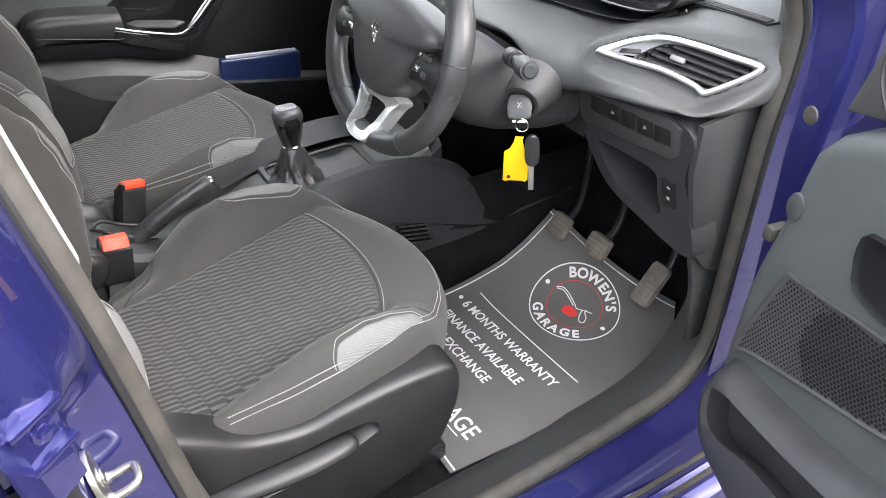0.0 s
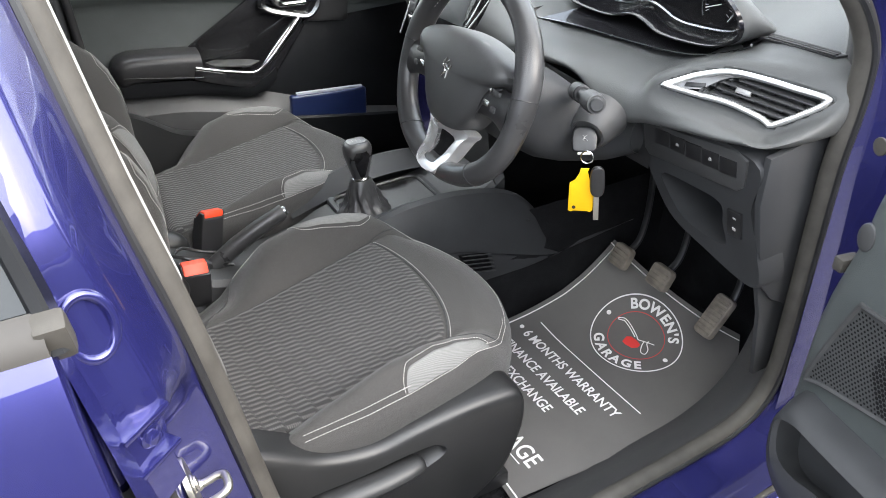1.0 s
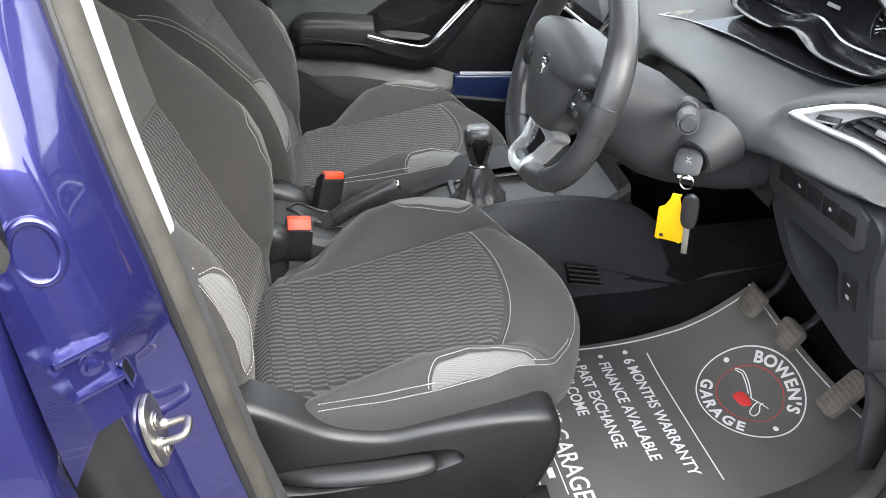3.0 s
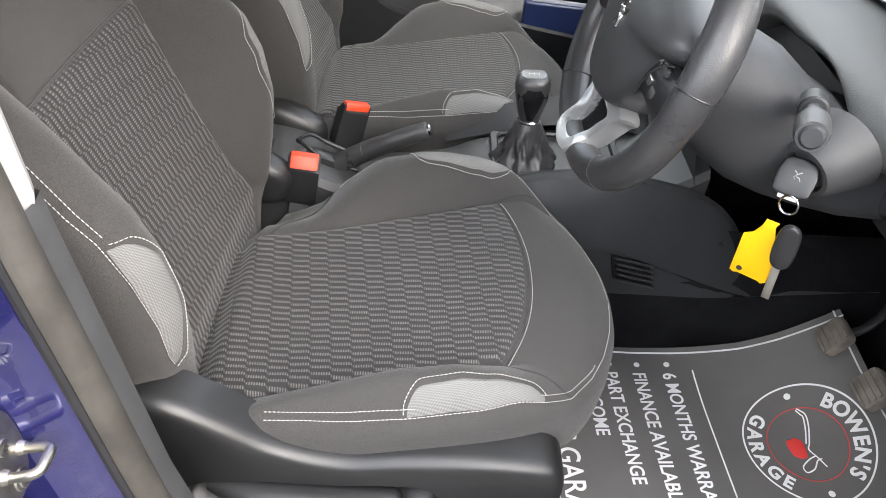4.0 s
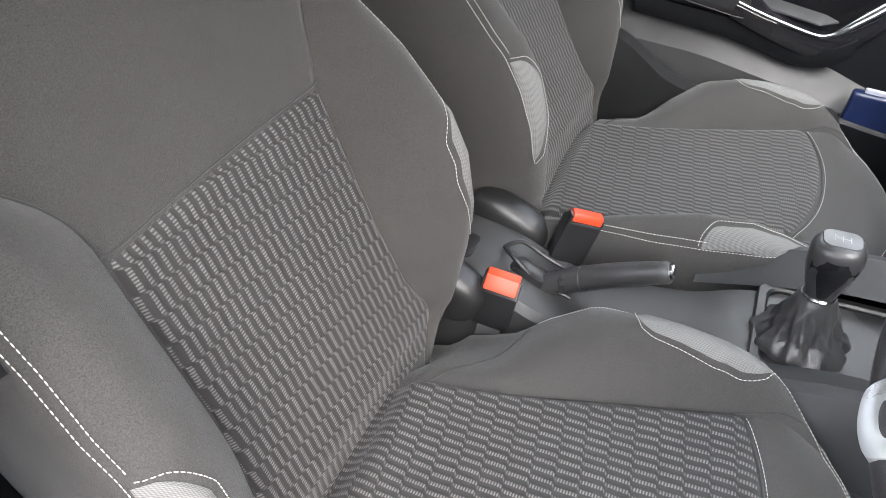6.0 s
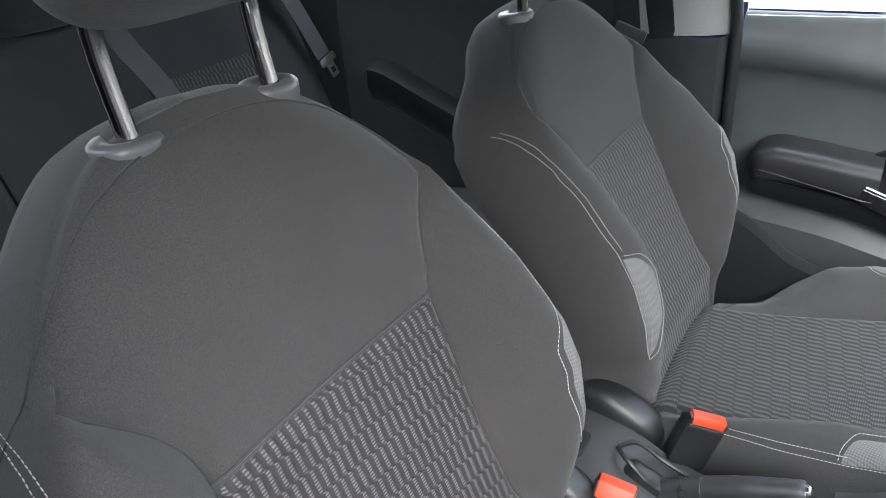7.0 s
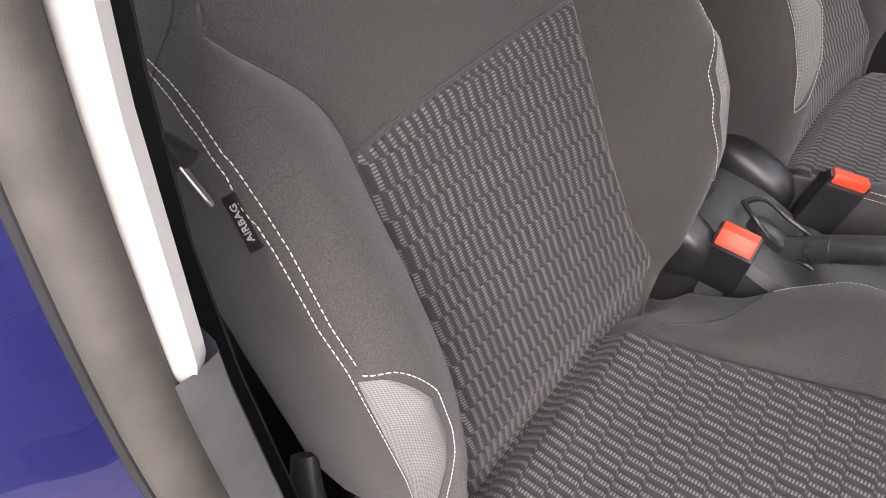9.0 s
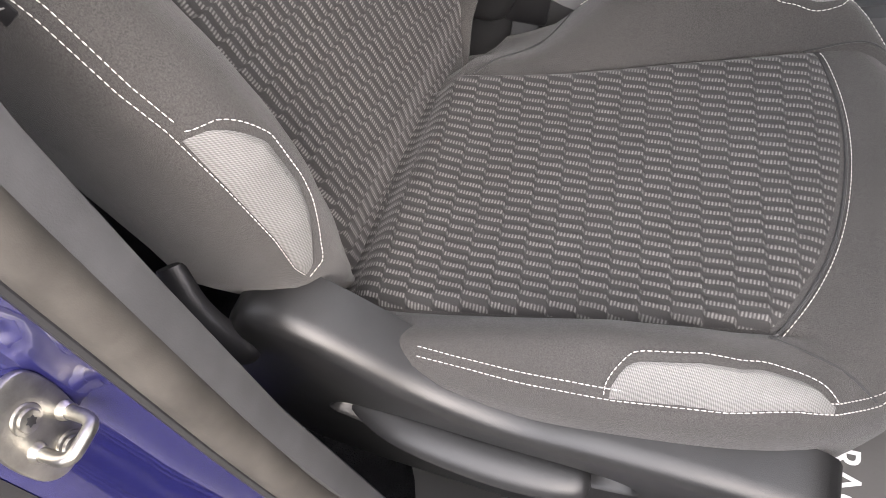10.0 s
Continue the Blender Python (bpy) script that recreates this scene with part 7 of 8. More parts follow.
# bolt recess in the jamb
rec = thing("check_bolt", (-0.146, -0.450, 0.965), "blue painted bolt on a bracket in the door jamb", "bolt")
bo_m = frame_at(Vector((-0.143, -0.449, 0.962)), Vector((0.78, 0.62, 0)), (0, 0, 1))
b = bmesh.new()
slab(b, rounded(0.046, 0.040, 0.006), 0.004, bo_m @ pose(0, 0, -0.002), 0.0015)
part("bracket_plate", b, BLUE, rec)
for c in (-0.021, 0.021):
    b = bmesh.new()
    box(b, (0.048, 0.006, 0.016), bo_m @ pose(0, c, 0.005), 0.002)
    part("bracket_flange", b, BLUE, rec)
b = bmesh.new()
slab(b, [(0.0105 * math.cos(t), 0.0105 * math.sin(t)) for t in np.linspace(0, 2 * math.pi, 25)[:-1]], 0.004, bo_m @ pose(0.004, 0, 0.002), 0.0015)
slab(b, [(0.0068 * math.cos(t), 0.0068 * math.sin(t)) for t in np.linspace(0, 2 * math.pi, 7)[:-1]], 0.009, bo_m @ pose(0.004, 0, 0.002), 0.0015)
part("bolt_head", b, BLUE, rec)

# front wing ahead of the aperture
bm = bmesh.new()
loft(bm, [[Vector((x, -0.460 - 0.055 * smooth((x - 0.845) / 0.08) + 0.12 * max(0.0, z - 1.0), z)) for z in np.linspace(0.25, 1.26, 14)] for x in (0.845, 0.85, 0.86, 0.88, 0.90, 0.93, 1.1, 1.3, 1.6)], closed=False)
tagged(part("trim_front_wing", bm, BLUE), "blue painted front wing and hinge pillar", "trim", kind="structure")
bm = bmesh.new()
loft(bm, [[Vector((x, -0.385 - 0.008 * k + 0.12 * max(0.0, z - 1.0), z)) for k, x in enumerate((0.775 + 0.02 * (1 - z), 0.80, 0.83))] + [Vector((0.845, -0.46 + 0.12 * max(0.0, z - 1.0), z))] for z in np.linspace(0.45, 1.24, 9)], closed=False)
tagged(part("trim_hinge_pillar", bm, BLUE), "blue painted hinge pillar", "trim", kind="structure")
bm = bmesh.new()
slab(bm, [(0.012 * math.cos(t), 0.012 * math.sin(t)) for t in np.linspace(0, 2 * math.pi, 25)[:-1]], 0.003, frame_at(Vector((0.752, -0.437, 0.985)), (-0.3, -0.95, 0), (0, 0, 1)), 0.001)
tagged(part("blanking_plug", bm, RUBBER), "grey round blanking plug in the blue pillar", "plug")

# open driver's door
dd = thing("door_1", (0.72, -0.45, 0.40), "open front door with dark moulded inner panel and speaker grille", "car door", kind="structure")
OPEN = radians(78)
DX = Vector((-math.cos(OPEN), -math.sin(OPEN), 0))
DM = frame_at(Vector((0.655, -0.487, 0)), DX, (0, 0, 1))
if DM.col[2].x > 0:
    DM = DM @ Matrix.Diagonal((1, 1, -1, 1))


def dd_loft(bm, poly, levels, fill=True, n=90):
    pts = resample([(p.x, p.y) for p in curve3([(a, b, 0) for a, b in poly], 5, True)], n)
    if sum(a[0] * b[1] - b[0] * a[1] for a, b in zip(pts, pts[1:] + pts[:1])) < 0:
        pts = pts[::-1]
    rings = [[DM @ Vector((*q, z)) for q in inset(pts, d)] for d, z in levels]
    loft(bm, rings, caps=False)
    if fill:
        bm.faces.new([bm.verts.new(p) for p in rings[-1]])
    return pts


edge_poly = [(-0.014, 0.785), (-0.016, 0.70), (-0.016, 0.63), (-0.008, 0.53), (0.035, 0.460), (0.10, 0.425), (0.30, 0.40), (0.70, 0.40), (0.95, 0.42), (1.02, 0.60), (1.02, 0.95), (0.98, 1.06), (0.60, 1.065), (0.30, 1.058), (0.12, 1.052), (0.06, 1.035), (0.022, 1.0), (0.012, 0.95), (0.008, 0.905), (-0.004, 0.85)]
bm = bmesh.new()
dd_loft(bm, edge_poly, ((0.0, -0.07), (0.0, -0.022), (0.003, -0.012), (0.009, -0.004), (0.018, -0.001), (0.028, 0.0)))
part("inner_panel", bm, DOOR_SKIN, dd)
bm = bmesh.new()
dd_loft(bm, edge_poly, ((-0.03, -0.14), (-0.03, -0.075), (-0.02, -0.065), (0.01, -0.065)))
part("outer_skin", bm, BLUE, dd, "blue painted outer skin")
# speaker grille
sp = [(0.003, 0.690), (0.020, 0.760), (0.046, 0.842), (0.056, 0.846), (0.10, 0.850), (0.157, 0.857), (0.25, 0.862), (0.30, 0.85), (0.31, 0.80), (0.27, 0.770), (0.232, 0.750), (0.13, 0.722), (0.035, 0.695), (0.012, 0.683)]
gr = thing_part("speaker_grille", dd)
bm = bmesh.new()
rim_pts = dd_loft(bm, sp, ((0.0, 0.0), (0.0, 0.004), (0.003, 0.005), (0.006, 0.002)))
part("grille_plate", bm, PLASTIC, gr)


core = [tuple(q) for q in inset(rim_pts, 0.008)]
verts, faces = [], []
row, step = 0, 0.0060
z = 0.68
while z < 0.87:
    s = (row % 2) * step / 2
    while s < 0.32:
        if in_outline((s, z), core):
            base = len(verts)
            r = 0.0027 if math.hypot(s - 0.17, z - 0.785) < 0.075 else 0.0017
            ring = [(s + r * math.cos(k * math.pi / 3), z + r * math.sin(k * math.pi / 3)) for k in range(6)]
            verts += [DM @ Vector((*q, 0.0026)) for q in ring]
            faces.append(tuple(range(base, base + 6)))
        s += step
    z += step * 0.866
    row += 1
me = bpy.data.meshes.new("grille_holes")
me.from_pydata([tuple(v) for v in verts], [], faces)
tagged(put("grille_holes", me, CARPET, gr, smooth=False), "small black grille holes", kind="stuff")
# door pocket: a deep tray with a proud rim
po = [(0.012, 0.668), (0.004, 0.60), (0.015, 0.53), (0.06, 0.47), (0.15, 0.44), (0.50, 0.43), (0.52, 0.60), (0.48, 0.70), (0.30, 0.70), (0.17, 0.68), (0.06, 0.674)]
pi_ = [(0.034, 0.648), (0.034, 0.612), (0.046, 0.585), (0.075, 0.580), (0.125, 0.595), (0.20, 0.598), (0.46, 0.60), (0.48, 0.66), (0.44, 0.675), (0.28, 0.672), (0.15, 0.662), (0.06, 0.658)]
ro = resample([(p.x, p.y) for p in curve3([(a, b, 0) for a, b in po], 5, True)], 90)
ri = match_start(ro, resample([(p.x, p.y) for p in curve3([(a, b, 0) for a, b in pi_], 5, True)], 90))
bm = bmesh.new()
rings = [[DM @ Vector((x, y, 0.0)) for x, y in ro], [DM @ Vector((x * 0.9 + a * 0.1, y * 0.9 + b * 0.1, 0.022)) for (x, y), (a, b) in zip(ro, ri)],
         [DM @ Vector((x * 0.6 + a * 0.4, y * 0.6 + b * 0.4, 0.046)) for (x, y), (a, b) in zip(ro, ri)], [DM @ Vector((x * 0.2 + a * 0.8, y * 0.2 + b * 0.8, 0.054)) for (x, y), (a, b) in zip(ro, ri)],
         [DM @ Vector((x, y, 0.050)) for x, y in ri], [DM @ Vector((x, y - 0.03, 0.006)) for x, y in ri]]
loft(bm, rings, caps=False)
bm.faces.new([bm.verts.new(p) for p in rings[-1]])
part("door_pocket", bm, TRIM_DARK, dd, "moulded map pocket")
bm = bmesh.new()
slab(bm, [(0.0125 * math.cos(t), 0.0185 * math.sin(t)) for t in np.linspace(0, 2 * math.pi, 33)[:-1]], 0.005, DM @ pose(0.024, 0.924, -0.003), 0.002)
part("round_cap", bm, PLASTIC, dd, "round screw cap")
# armrest cup and sill roll
bm = bmesh.new()
dd_loft(bm, [(0.118, 0.945), (0.122, 0.905), (0.15, 0.875), (0.30, 0.868), (0.62, 0.87), (0.64, 0.93), (0.55, 0.955), (0.25, 0.955), (0.14, 0.955)], ((0.0, 0.0), (0.002, 0.006), (0.006, 0.003), (0.012, 0.002)))
part("pull_cup", bm, PLASTIC_LOW, dd, "dark armrest recess")
bm = bmesh.new()
slab(bm, [(0.030, 1.045), (0.115, 1.062), (0.165, 1.13), (0.215, 1.24), (0.10, 1.24), (0.050, 1.13)], 0.030, DM @ pose(0, 0, -0.045), 0.006)
part("mirror_sail", bm, PLASTIC, dd, "dark triangular mirror trim")
bm = bmesh.new()
tube(bm, curve3([DM @ Vector(q) for q in ((0.085, 1.21, 0.0), (0.070, 1.12, 0.002), (0.095, 1.075, 0.006), (0.14, 1.035, 0.010), (0.17, 1.01, 0.010))], 8), 0.0022, 8)
part("sail_edge", bm, PLASTIC_BLACK, dd)
bm = bmesh.new()
box(bm, (0.016, 0.020, 0.030), DM @ pose(-0.006, 0.865, -0.018), 0.004)
part("check_strap_clip", bm, RUBBER, dd, "small grey check strap clip")

# ---- far side: doors, pillar, glass ----
FY = 1.055
fd = thing("door_3", (0.2, FY, 0.36), "closed passenger door with dark armrest, chrome pull and pocket", "car door", kind="structure")
bm = bmesh.new()
sec = [(0.34, 1.030), (0.45, 1.030), (0.52, 1.036), (0.60, 1.050), (0.70, 1.058), (0.80, 1.064), (0.88, 1.063), (0.930, 1.056), (0.950, 1.040), (0.966, 1.030), (0.985, 1.030), (1.015, 1.041), (1.045, 1.053), (1.058, 1.064), (1.060, 1.080)]


def crease(x):
    """How far the crease under the sill roll falls towards the front."""
    return interp([(-0.10, 0.022), (0.055, 0.012), (0.332, -0.026), (0.60, -0.050), (0.80, -0.06)], x)


loft(bm, [[Vector((x, p.y, p.z + crease(x) * smooth((p.z - 0.86) / 0.06) * smooth((1.045 - p.z) / 0.06))) for p in curve3([(0, y, z) for z, y in sec], 4)] for x in np.linspace(-0.095, 0.80, 20)], closed=False)
part("inner_panel", bm, DOOR_SKIN, fd)
bm = bmesh.new()
rings = []
for x in np.linspace(-0.052, 0.170, 24):
    k = min(1.0, max(0.05, 1 - max(0.0, (-0.020 - x) / 0.032) ** 2)) ** 0.5
    top = interp([(-0.052, 0.828), (0.0, 0.840), (0.071, 0.834), (0.17, 0.822)], x)
    half = 0.037
    rings.append([Vector((x, 1.040 - 0.053 * k * math.copysign(abs(math.cos(t)) ** 0.6, math.cos(t)), top - half + half * k * math.copysign(abs(math.sin(t)) ** 0.6, math.sin(t)))) for t in np.linspace(0, 2 * math.pi, 41)[:-1]])
loft(bm, rings)
part("armrest", bm, PLASTIC_BLACK, fd, "black padded armrest")
bm = bmesh.new()
tube(bm, [Vector((x, 0.9865, interp([(-0.03, 0.793), (0.0, 0.789), (0.157, 0.760)], x))) for x in np.linspace(-0.025, 0.165, 14)], 0.0013, 6)
part("armrest_seam", bm, PLASTIC_BLACK, fd)
# under the armrest the panel swells out to carry it
bm = bmesh.new()
loft(bm, [[Vector((x, 1.075, z - 0.052)), Vector((x, 1.012, z - 0.040)), Vector((x, 1.000, z - 0.020)), Vector((x, 1.000, z)), Vector((x, 1.06, z + 0.004))] for x, z in [(x, interp([(-0.04, 0.775), (0.15, 0.750), (0.27, 0.715), (0.33, 0.722), (0.40, 0.775)], x)) for x in np.linspace(-0.035, 0.36, 22)]], closed=False)
part("armrest_base", bm, PLASTIC_LOW, fd)
# dark insert that runs up to the handle, pull and its chrome edge
bm = bmesh.new()
tray = [(0.150, 0.772), (0.295, 0.728), (0.335, 0.738), (0.480, 0.848), (0.470, 0.930), (0.400, 0.956), (0.372, 0.952), (0.150, 0.822)]
slab(bm, tray, 0.012, Matrix(((1, 0, 0, 0), (0, -0.15, -1, 1.185), (0, 1, 0, 0), (0, 0, 0, 1))), 0.003)
part("pull_tray", bm, GLOSS_BLACK, fd, "dark gloss insert")
line = curve3([(0.150, 0.988, 0.787), (0.190, 0.990, 0.773), (0.228, 0.993, 0.761), (0.287, 0.998, 0.745), (0.314, 1.002, 0.747), (0.341, 1.007, 0.764), (0.395, 1.022, 0.808), (0.452, 1.038, 0.856)], 6)
bm = bmesh.new()
rings = []
for i, p in enumerate(line):
    d = (line[min(i + 1, len(line) - 1)] - line[max(0, i - 1)])
    n = Vector((d.z, 0, -d.x)).normalized()
    w = interp([(0.15, 0.030), (0.287, 0.042), (0.34, 0.040), (0.46, 0.024)], p.x)
    rings.append([Vector((p.x - 0.010, 1.066, p.z + 0.004)), p + Vector((0, 0.006, 0)), p, p + n * 0.005 + Vector((0, -0.003, 0)), p + n * w + Vector((0, 0.001, 0)), p + n * (w + 0.008) + Vector((0, 0.014, 0)), p + n * (w + 0.006) + Vector((0, 0.075, 0))])
loft(bm, rings, closed=False)
part("pull_strip", bm, GLOSS_BLACK, fd, "gloss black pull")
bm = bmesh.new()
tube(bm, [p + Vector((0.001, -0.003, 0.001)) for p in line], lambda t: 0.0032 + 0.0095 * smooth((t - 0.55) / 0.25), 10)
part("chrome_line", bm, CHROME, fd, "chrome edge strip that broadens to the handle")
bm = bmesh.new()
slab(bm, [(0.186, 0.790), (0.205, 0.766), (0.292, 0.742), (0.322, 0.756), (0.30, 0.770), (0.21, 0.796)], 0.004, Matrix(((1, 0, 0, 0), (0, 0.95, -0.2, 1.02 - 0.95 * 0.76), (0, 0.3, 0.95, 0.765 - 0.3 * 0.76), (0, 0, 0, 1))), 0.001)
part("tray_mat", bm, PLASTIC, fd)
bm = bmesh.new()
slab(bm, [(0.500, 0.898), (0.528, 0.900), (0.595, 0.889), (0.604, 0.882), (0.598, 0.832), (0.588, 0.824), (0.480, 0.838)], 0.022, Matrix(((1, 0, 0, 0), (0, 0, -1, 1.066), (0, 1, 0, 0.002), (0, 0, 0, 1))), 0.002)
part("switch_blank", bm, PLASTIC_BLACK, fd, "dark square panel beside the handle")
# dark sheet just proud of the door panel, below the pull and handle
bm = bmesh.new()
rings = []
for x in np.linspace(0.10, 0.79, 36):
    top = interp([(0.10, 0.770), (0.15, 0.772), (0.295, 0.735), (0.335, 0.745), (0.40, 0.800), (0.46, 0.850), (0.52, 0.842), (0.62, 0.836), (0.79, 0.842)], x)
    rings.append([Vector((x, interp([(0.34, 1.030), (0.52, 1.036), (0.60, 1.050), (0.70, 1.058), (0.80, 1.064), (0.88, 1.063)], z) - off, z)) for z, off in ((top + 0.003, -0.004), (top, 0.003), (top - 0.004, 0.005), (top * 0.6 + 0.52 * 0.4, 0.005), (0.52, 0.005))])
loft(bm, rings, closed=False)
part("lower_panel", bm, PLASTIC_LOW, fd, "dark sheet over the lower door panel")
bez = thing_part("handle_bezel", fd)
bo = [(0.391, 0.953), (0.462, 0.949), (0.520, 0.940), (0.529, 0.930), (0.522, 0.892), (0.51, 0.867), (0.479, 0.848), (0.426, 0.860), (0.368, 0.878), (0.346, 0.904), (0.364, 0.934)]
bi = [(0.404, 0.938), (0.463, 0.934), (0.505, 0.928), (0.508, 0.918), (0.503, 0.896), (0.492, 0.879), (0.474, 0.866), (0.428, 0.877), (0.389, 0.891), (0.370, 0.905), (0.383, 0.925)]
ro = resample([(p.x, p.y) for p in curve3([(a, b, 0) for a, b in bo], 5, True)], 72)
ri = match_start(ro, resample([(p.x, p.y) for p in curve3([(a, b, 0) for a, b in bi], 5, True)], 72))
bm = bmesh.new()
FMX = Matrix(((1, 0, 0, 0), (0, 0, -1, 1.036), (0, 1, 0, 0.004), (0, 0, 0, 1)))
loft(bm, [[FMX @ Vector((x, y, -0.030)) for x, y in ro], [FMX @ Vector((x, y, 0.010)) for x, y in ro], [FMX @ Vector(((x * 2 + a) / 3, (y * 2 + b) / 3, 0.016)) for (x, y), (a, b) in zip(ro, ri)], [FMX @ Vector(((x + a * 3) / 4, (y + b * 3) / 4, 0.013)) for (x, y), (a, b) in zip(ro, ri)], [FMX @ Vector((x, y, 0.004)) for x, y in ri], [FMX @ Vector((x, y, -0.010)) for x, y in ri]], caps=False)
part("bezel", bm, DIAL_EDGE, bez, "dark chrome bezel")
bm = bmesh.new()
bm.faces.new([bm.verts.new(FMX @ Vector((x, y, -0.004))) for x, y in ri])
part("bezel_recess", bm, GLOSS_BLACK, bez)
bm = bmesh.new()
tube(bm, curve3([(0.472, 1.024, 0.898), (0.435, 1.020, 0.900), (0.405, 1.018, 0.903), (0.393, 1.020, 0.917), (0.396, 1.024, 0.935)], 6), lambda t: 0.0085 + 0.0070 * smooth((t - 0.35) / 0.3), 12, flat=0.8)
part("handle", bm, CHROME, bez, "chrome door handle")
# map pocket ledge
bm = bmesh.new()
rings = []
for x in np.linspace(-0.06, 0.72, 18):
    zt = interp([(-0.06, 0.700), (0.10, 0.685), (0.264, 0.648), (0.42, 0.600), (0.566, 0.548), (0.72, 0.52)], x)
    rings.append([Vector((x, 1.062, zt + 0.050)), Vector((x, 1.010, zt + 0.003)), Vector((x, 0.998, zt - 0.010)), Vector((x, 0.996, zt - 0.10)), Vector((x, 1.03, 0.36))])
loft(bm, rings, closed=False)
part("map_pocket", bm, PLASTIC, fd)
bm = bmesh.new()
slab(bm, [(-0.09, 1.055), (0.95, 1.075), (0.50, 1.36), (0.20, 1.40), (-0.12, 1.41)], 0.004, Matrix(((1, 0, 0, 0), (0, 0, 1, 1.05), (0, 1, 0, 0), (0, 0, 0, 1))), 0.001)
win = part("glass", bm, SIDE_GLASS, fd, "clear side window")
win.visible_shadow = False

bm = bmesh.new()
loft(bm, [[Vector((x, 1.00, z - 0.02)), Vector((x, 0.962, z)), Vector((x, 0.955, z - 0.006)), Vector((x, 0.955, z - 0.10)), Vector((x, 0.99, 0.36))] for x, z in [(x, interp([(0.34, 0.622), (0.39, 0.610), (0.60, 0.573), (0.74, 0.55)], x)) for x in np.linspace(0.345, 0.74, 12)]], closed=False)
part("pocket_wall", bm, PLASTIC_LOW, fd)
folder = thing("document_folder", (0.48, 0.985, 0.56), "navy blue plastic document folder standing in the door pocket", "folder")
bm = bmesh.new()
box(bm, (0.225, 0.024, 0.13), pose(0.487, 0.978, 0.592, 0, 4.5, 0), 0.008, 4)
part("cover", bm, FOLDER, folder)
bm = bmesh.new()
box(bm, (0.196, 0.011, 0.012), pose(0.496, 0.979, 0.657, 0, 4.5, 0), 0.002)
part("page_edge", bm, PAPER, folder, "pale page edge")

fp = thing("pillar_2", (-0.2, 1.03, 0.34), "far door pillar with pale upper trim and black belt", "car pillar", kind="structure")
bm = bmesh.new()
loft(bm, [[Vector((x, interp([(0.34, 1.02), (1.0, 1.005), (1.03, 1.0)], z) + y, z)) for x, y in ((-0.31, 0.05), (-0.30, 0.012), (-0.27, 0.0), (-0.16, 0.0), (-0.125, 0.008), (-0.108, 0.03), (-0.10, 0.06))] for z in np.linspace(0.34, 1.022, 8)], closed=False)
part("lower_trim", bm, TRIM_DARK, fp, "dark lower trim")
bm = bmesh.new()
loft(bm, [[Vector((x - 0.03 * (z - 1.02) / 0.35, 1.0 - 0.24 * (z - 1.02) + y, z)) for x, y in ((-0.315, 0.05), (-0.305, 0.014), (-0.28, 0.0), (-0.185, 0.0), (-0.150, 0.010), (-0.110, 0.035), (-0.105, 0.07))] for z in np.linspace(1.024, 1.42, 8)], closed=False)
part("pale_trim", bm, WHITE_TRIM, fp, "pale upper trim")
bm = bmesh.new()
box(bm, (0.05, 0.006, 0.40), pose(-0.243, 0.955, 1.21, 14, -6, 0), 0.002)
part("belt_slot", bm, PLASTIC_BLACK, fp, "black belt guide")

belt = thing("seat_belt", (-0.27, 0.97, 1.0), "black seat belt hanging beside the far pillar", "seat belt")
bm = bmesh.new()
loft(bm, [[Vector((x + d, y, z)) for d in (-0.024, 0.024)] + [Vector((x + d, y + 0.0016, z)) for d in (0.024, -0.024)] for x, y, z in ((-0.300, 0.930, 1.38), (-0.296, 0.945, 1.28), (-0.290, 0.960, 1.15), (-0.280, 0.968, 1.04), (-0.27, 0.975, 0.9), (-0.25, 0.985, 0.5))])
part("webbing", bm, PLASTIC_BLACK, belt, "black webbing")
bm = bmesh.new()
box(bm, (0.060, 0.010, 0.022), pose(-0.272, 0.962, 1.035, 0, 20, 0), 0.004)
part("tongue", bm, PLASTIC, belt, "grey plastic tongue")
# near side belt tongue behind the pillar
nbelt = thing("seat_belt", (-0.16, -0.28, 0.8), "black seat belt with metal tongue beside the driver's pillar", "seat belt")
bm = bmesh.new()
loft(bm, [[Vector((x + d, y + 0.3 * d, z)) for d in (-0.022, 0.022)] + [Vector((x + d, y + 0.3 * d + 0.0016, z)) for d in (0.022, -0.022)] for x, y, z in ((-0.196, -0.208, 1.40), (-0.196, -0.228, 1.28), (-0.196, -0.246, 1.20), (-0.194, -0.267, 1.10), (-0.190, -0.283, 1.0), (-0.182, -0.292, 0.9), (-0.15, -0.305, 0.42))])
part("webbing", bm, PLASTIC_BLACK, nbelt, "black webbing")
bm = bmesh.new()
tube(bm, curve3([(-0.238, -0.270, 1.062), (-0.215, -0.264, 1.053), (-0.192, -0.259, 1.047), (-0.176, -0.257, 1.041)], 4), lambda t: 0.0058 + 0.0030 * t, 12, flat=0.7)
part("tongue_grip", bm, PLASTIC_BLACK, nbelt, "black plastic grip")
bm = bmesh.new()
slab(bm, [(-0.006, 0.0), (0.006, 0.0), (0.006, 0.022), (0.003, 0.027), (-0.003, 0.027), (-0.006, 0.022)], 0.002, frame_at(Vector((-0.181, -0.260, 1.037)), (0.62, -0.45, 0.45), (0.50, 0.12, -0.85)), 0.0005, True)
part("tongue_blade", bm, STEEL, nbelt, "steel tongue blade")

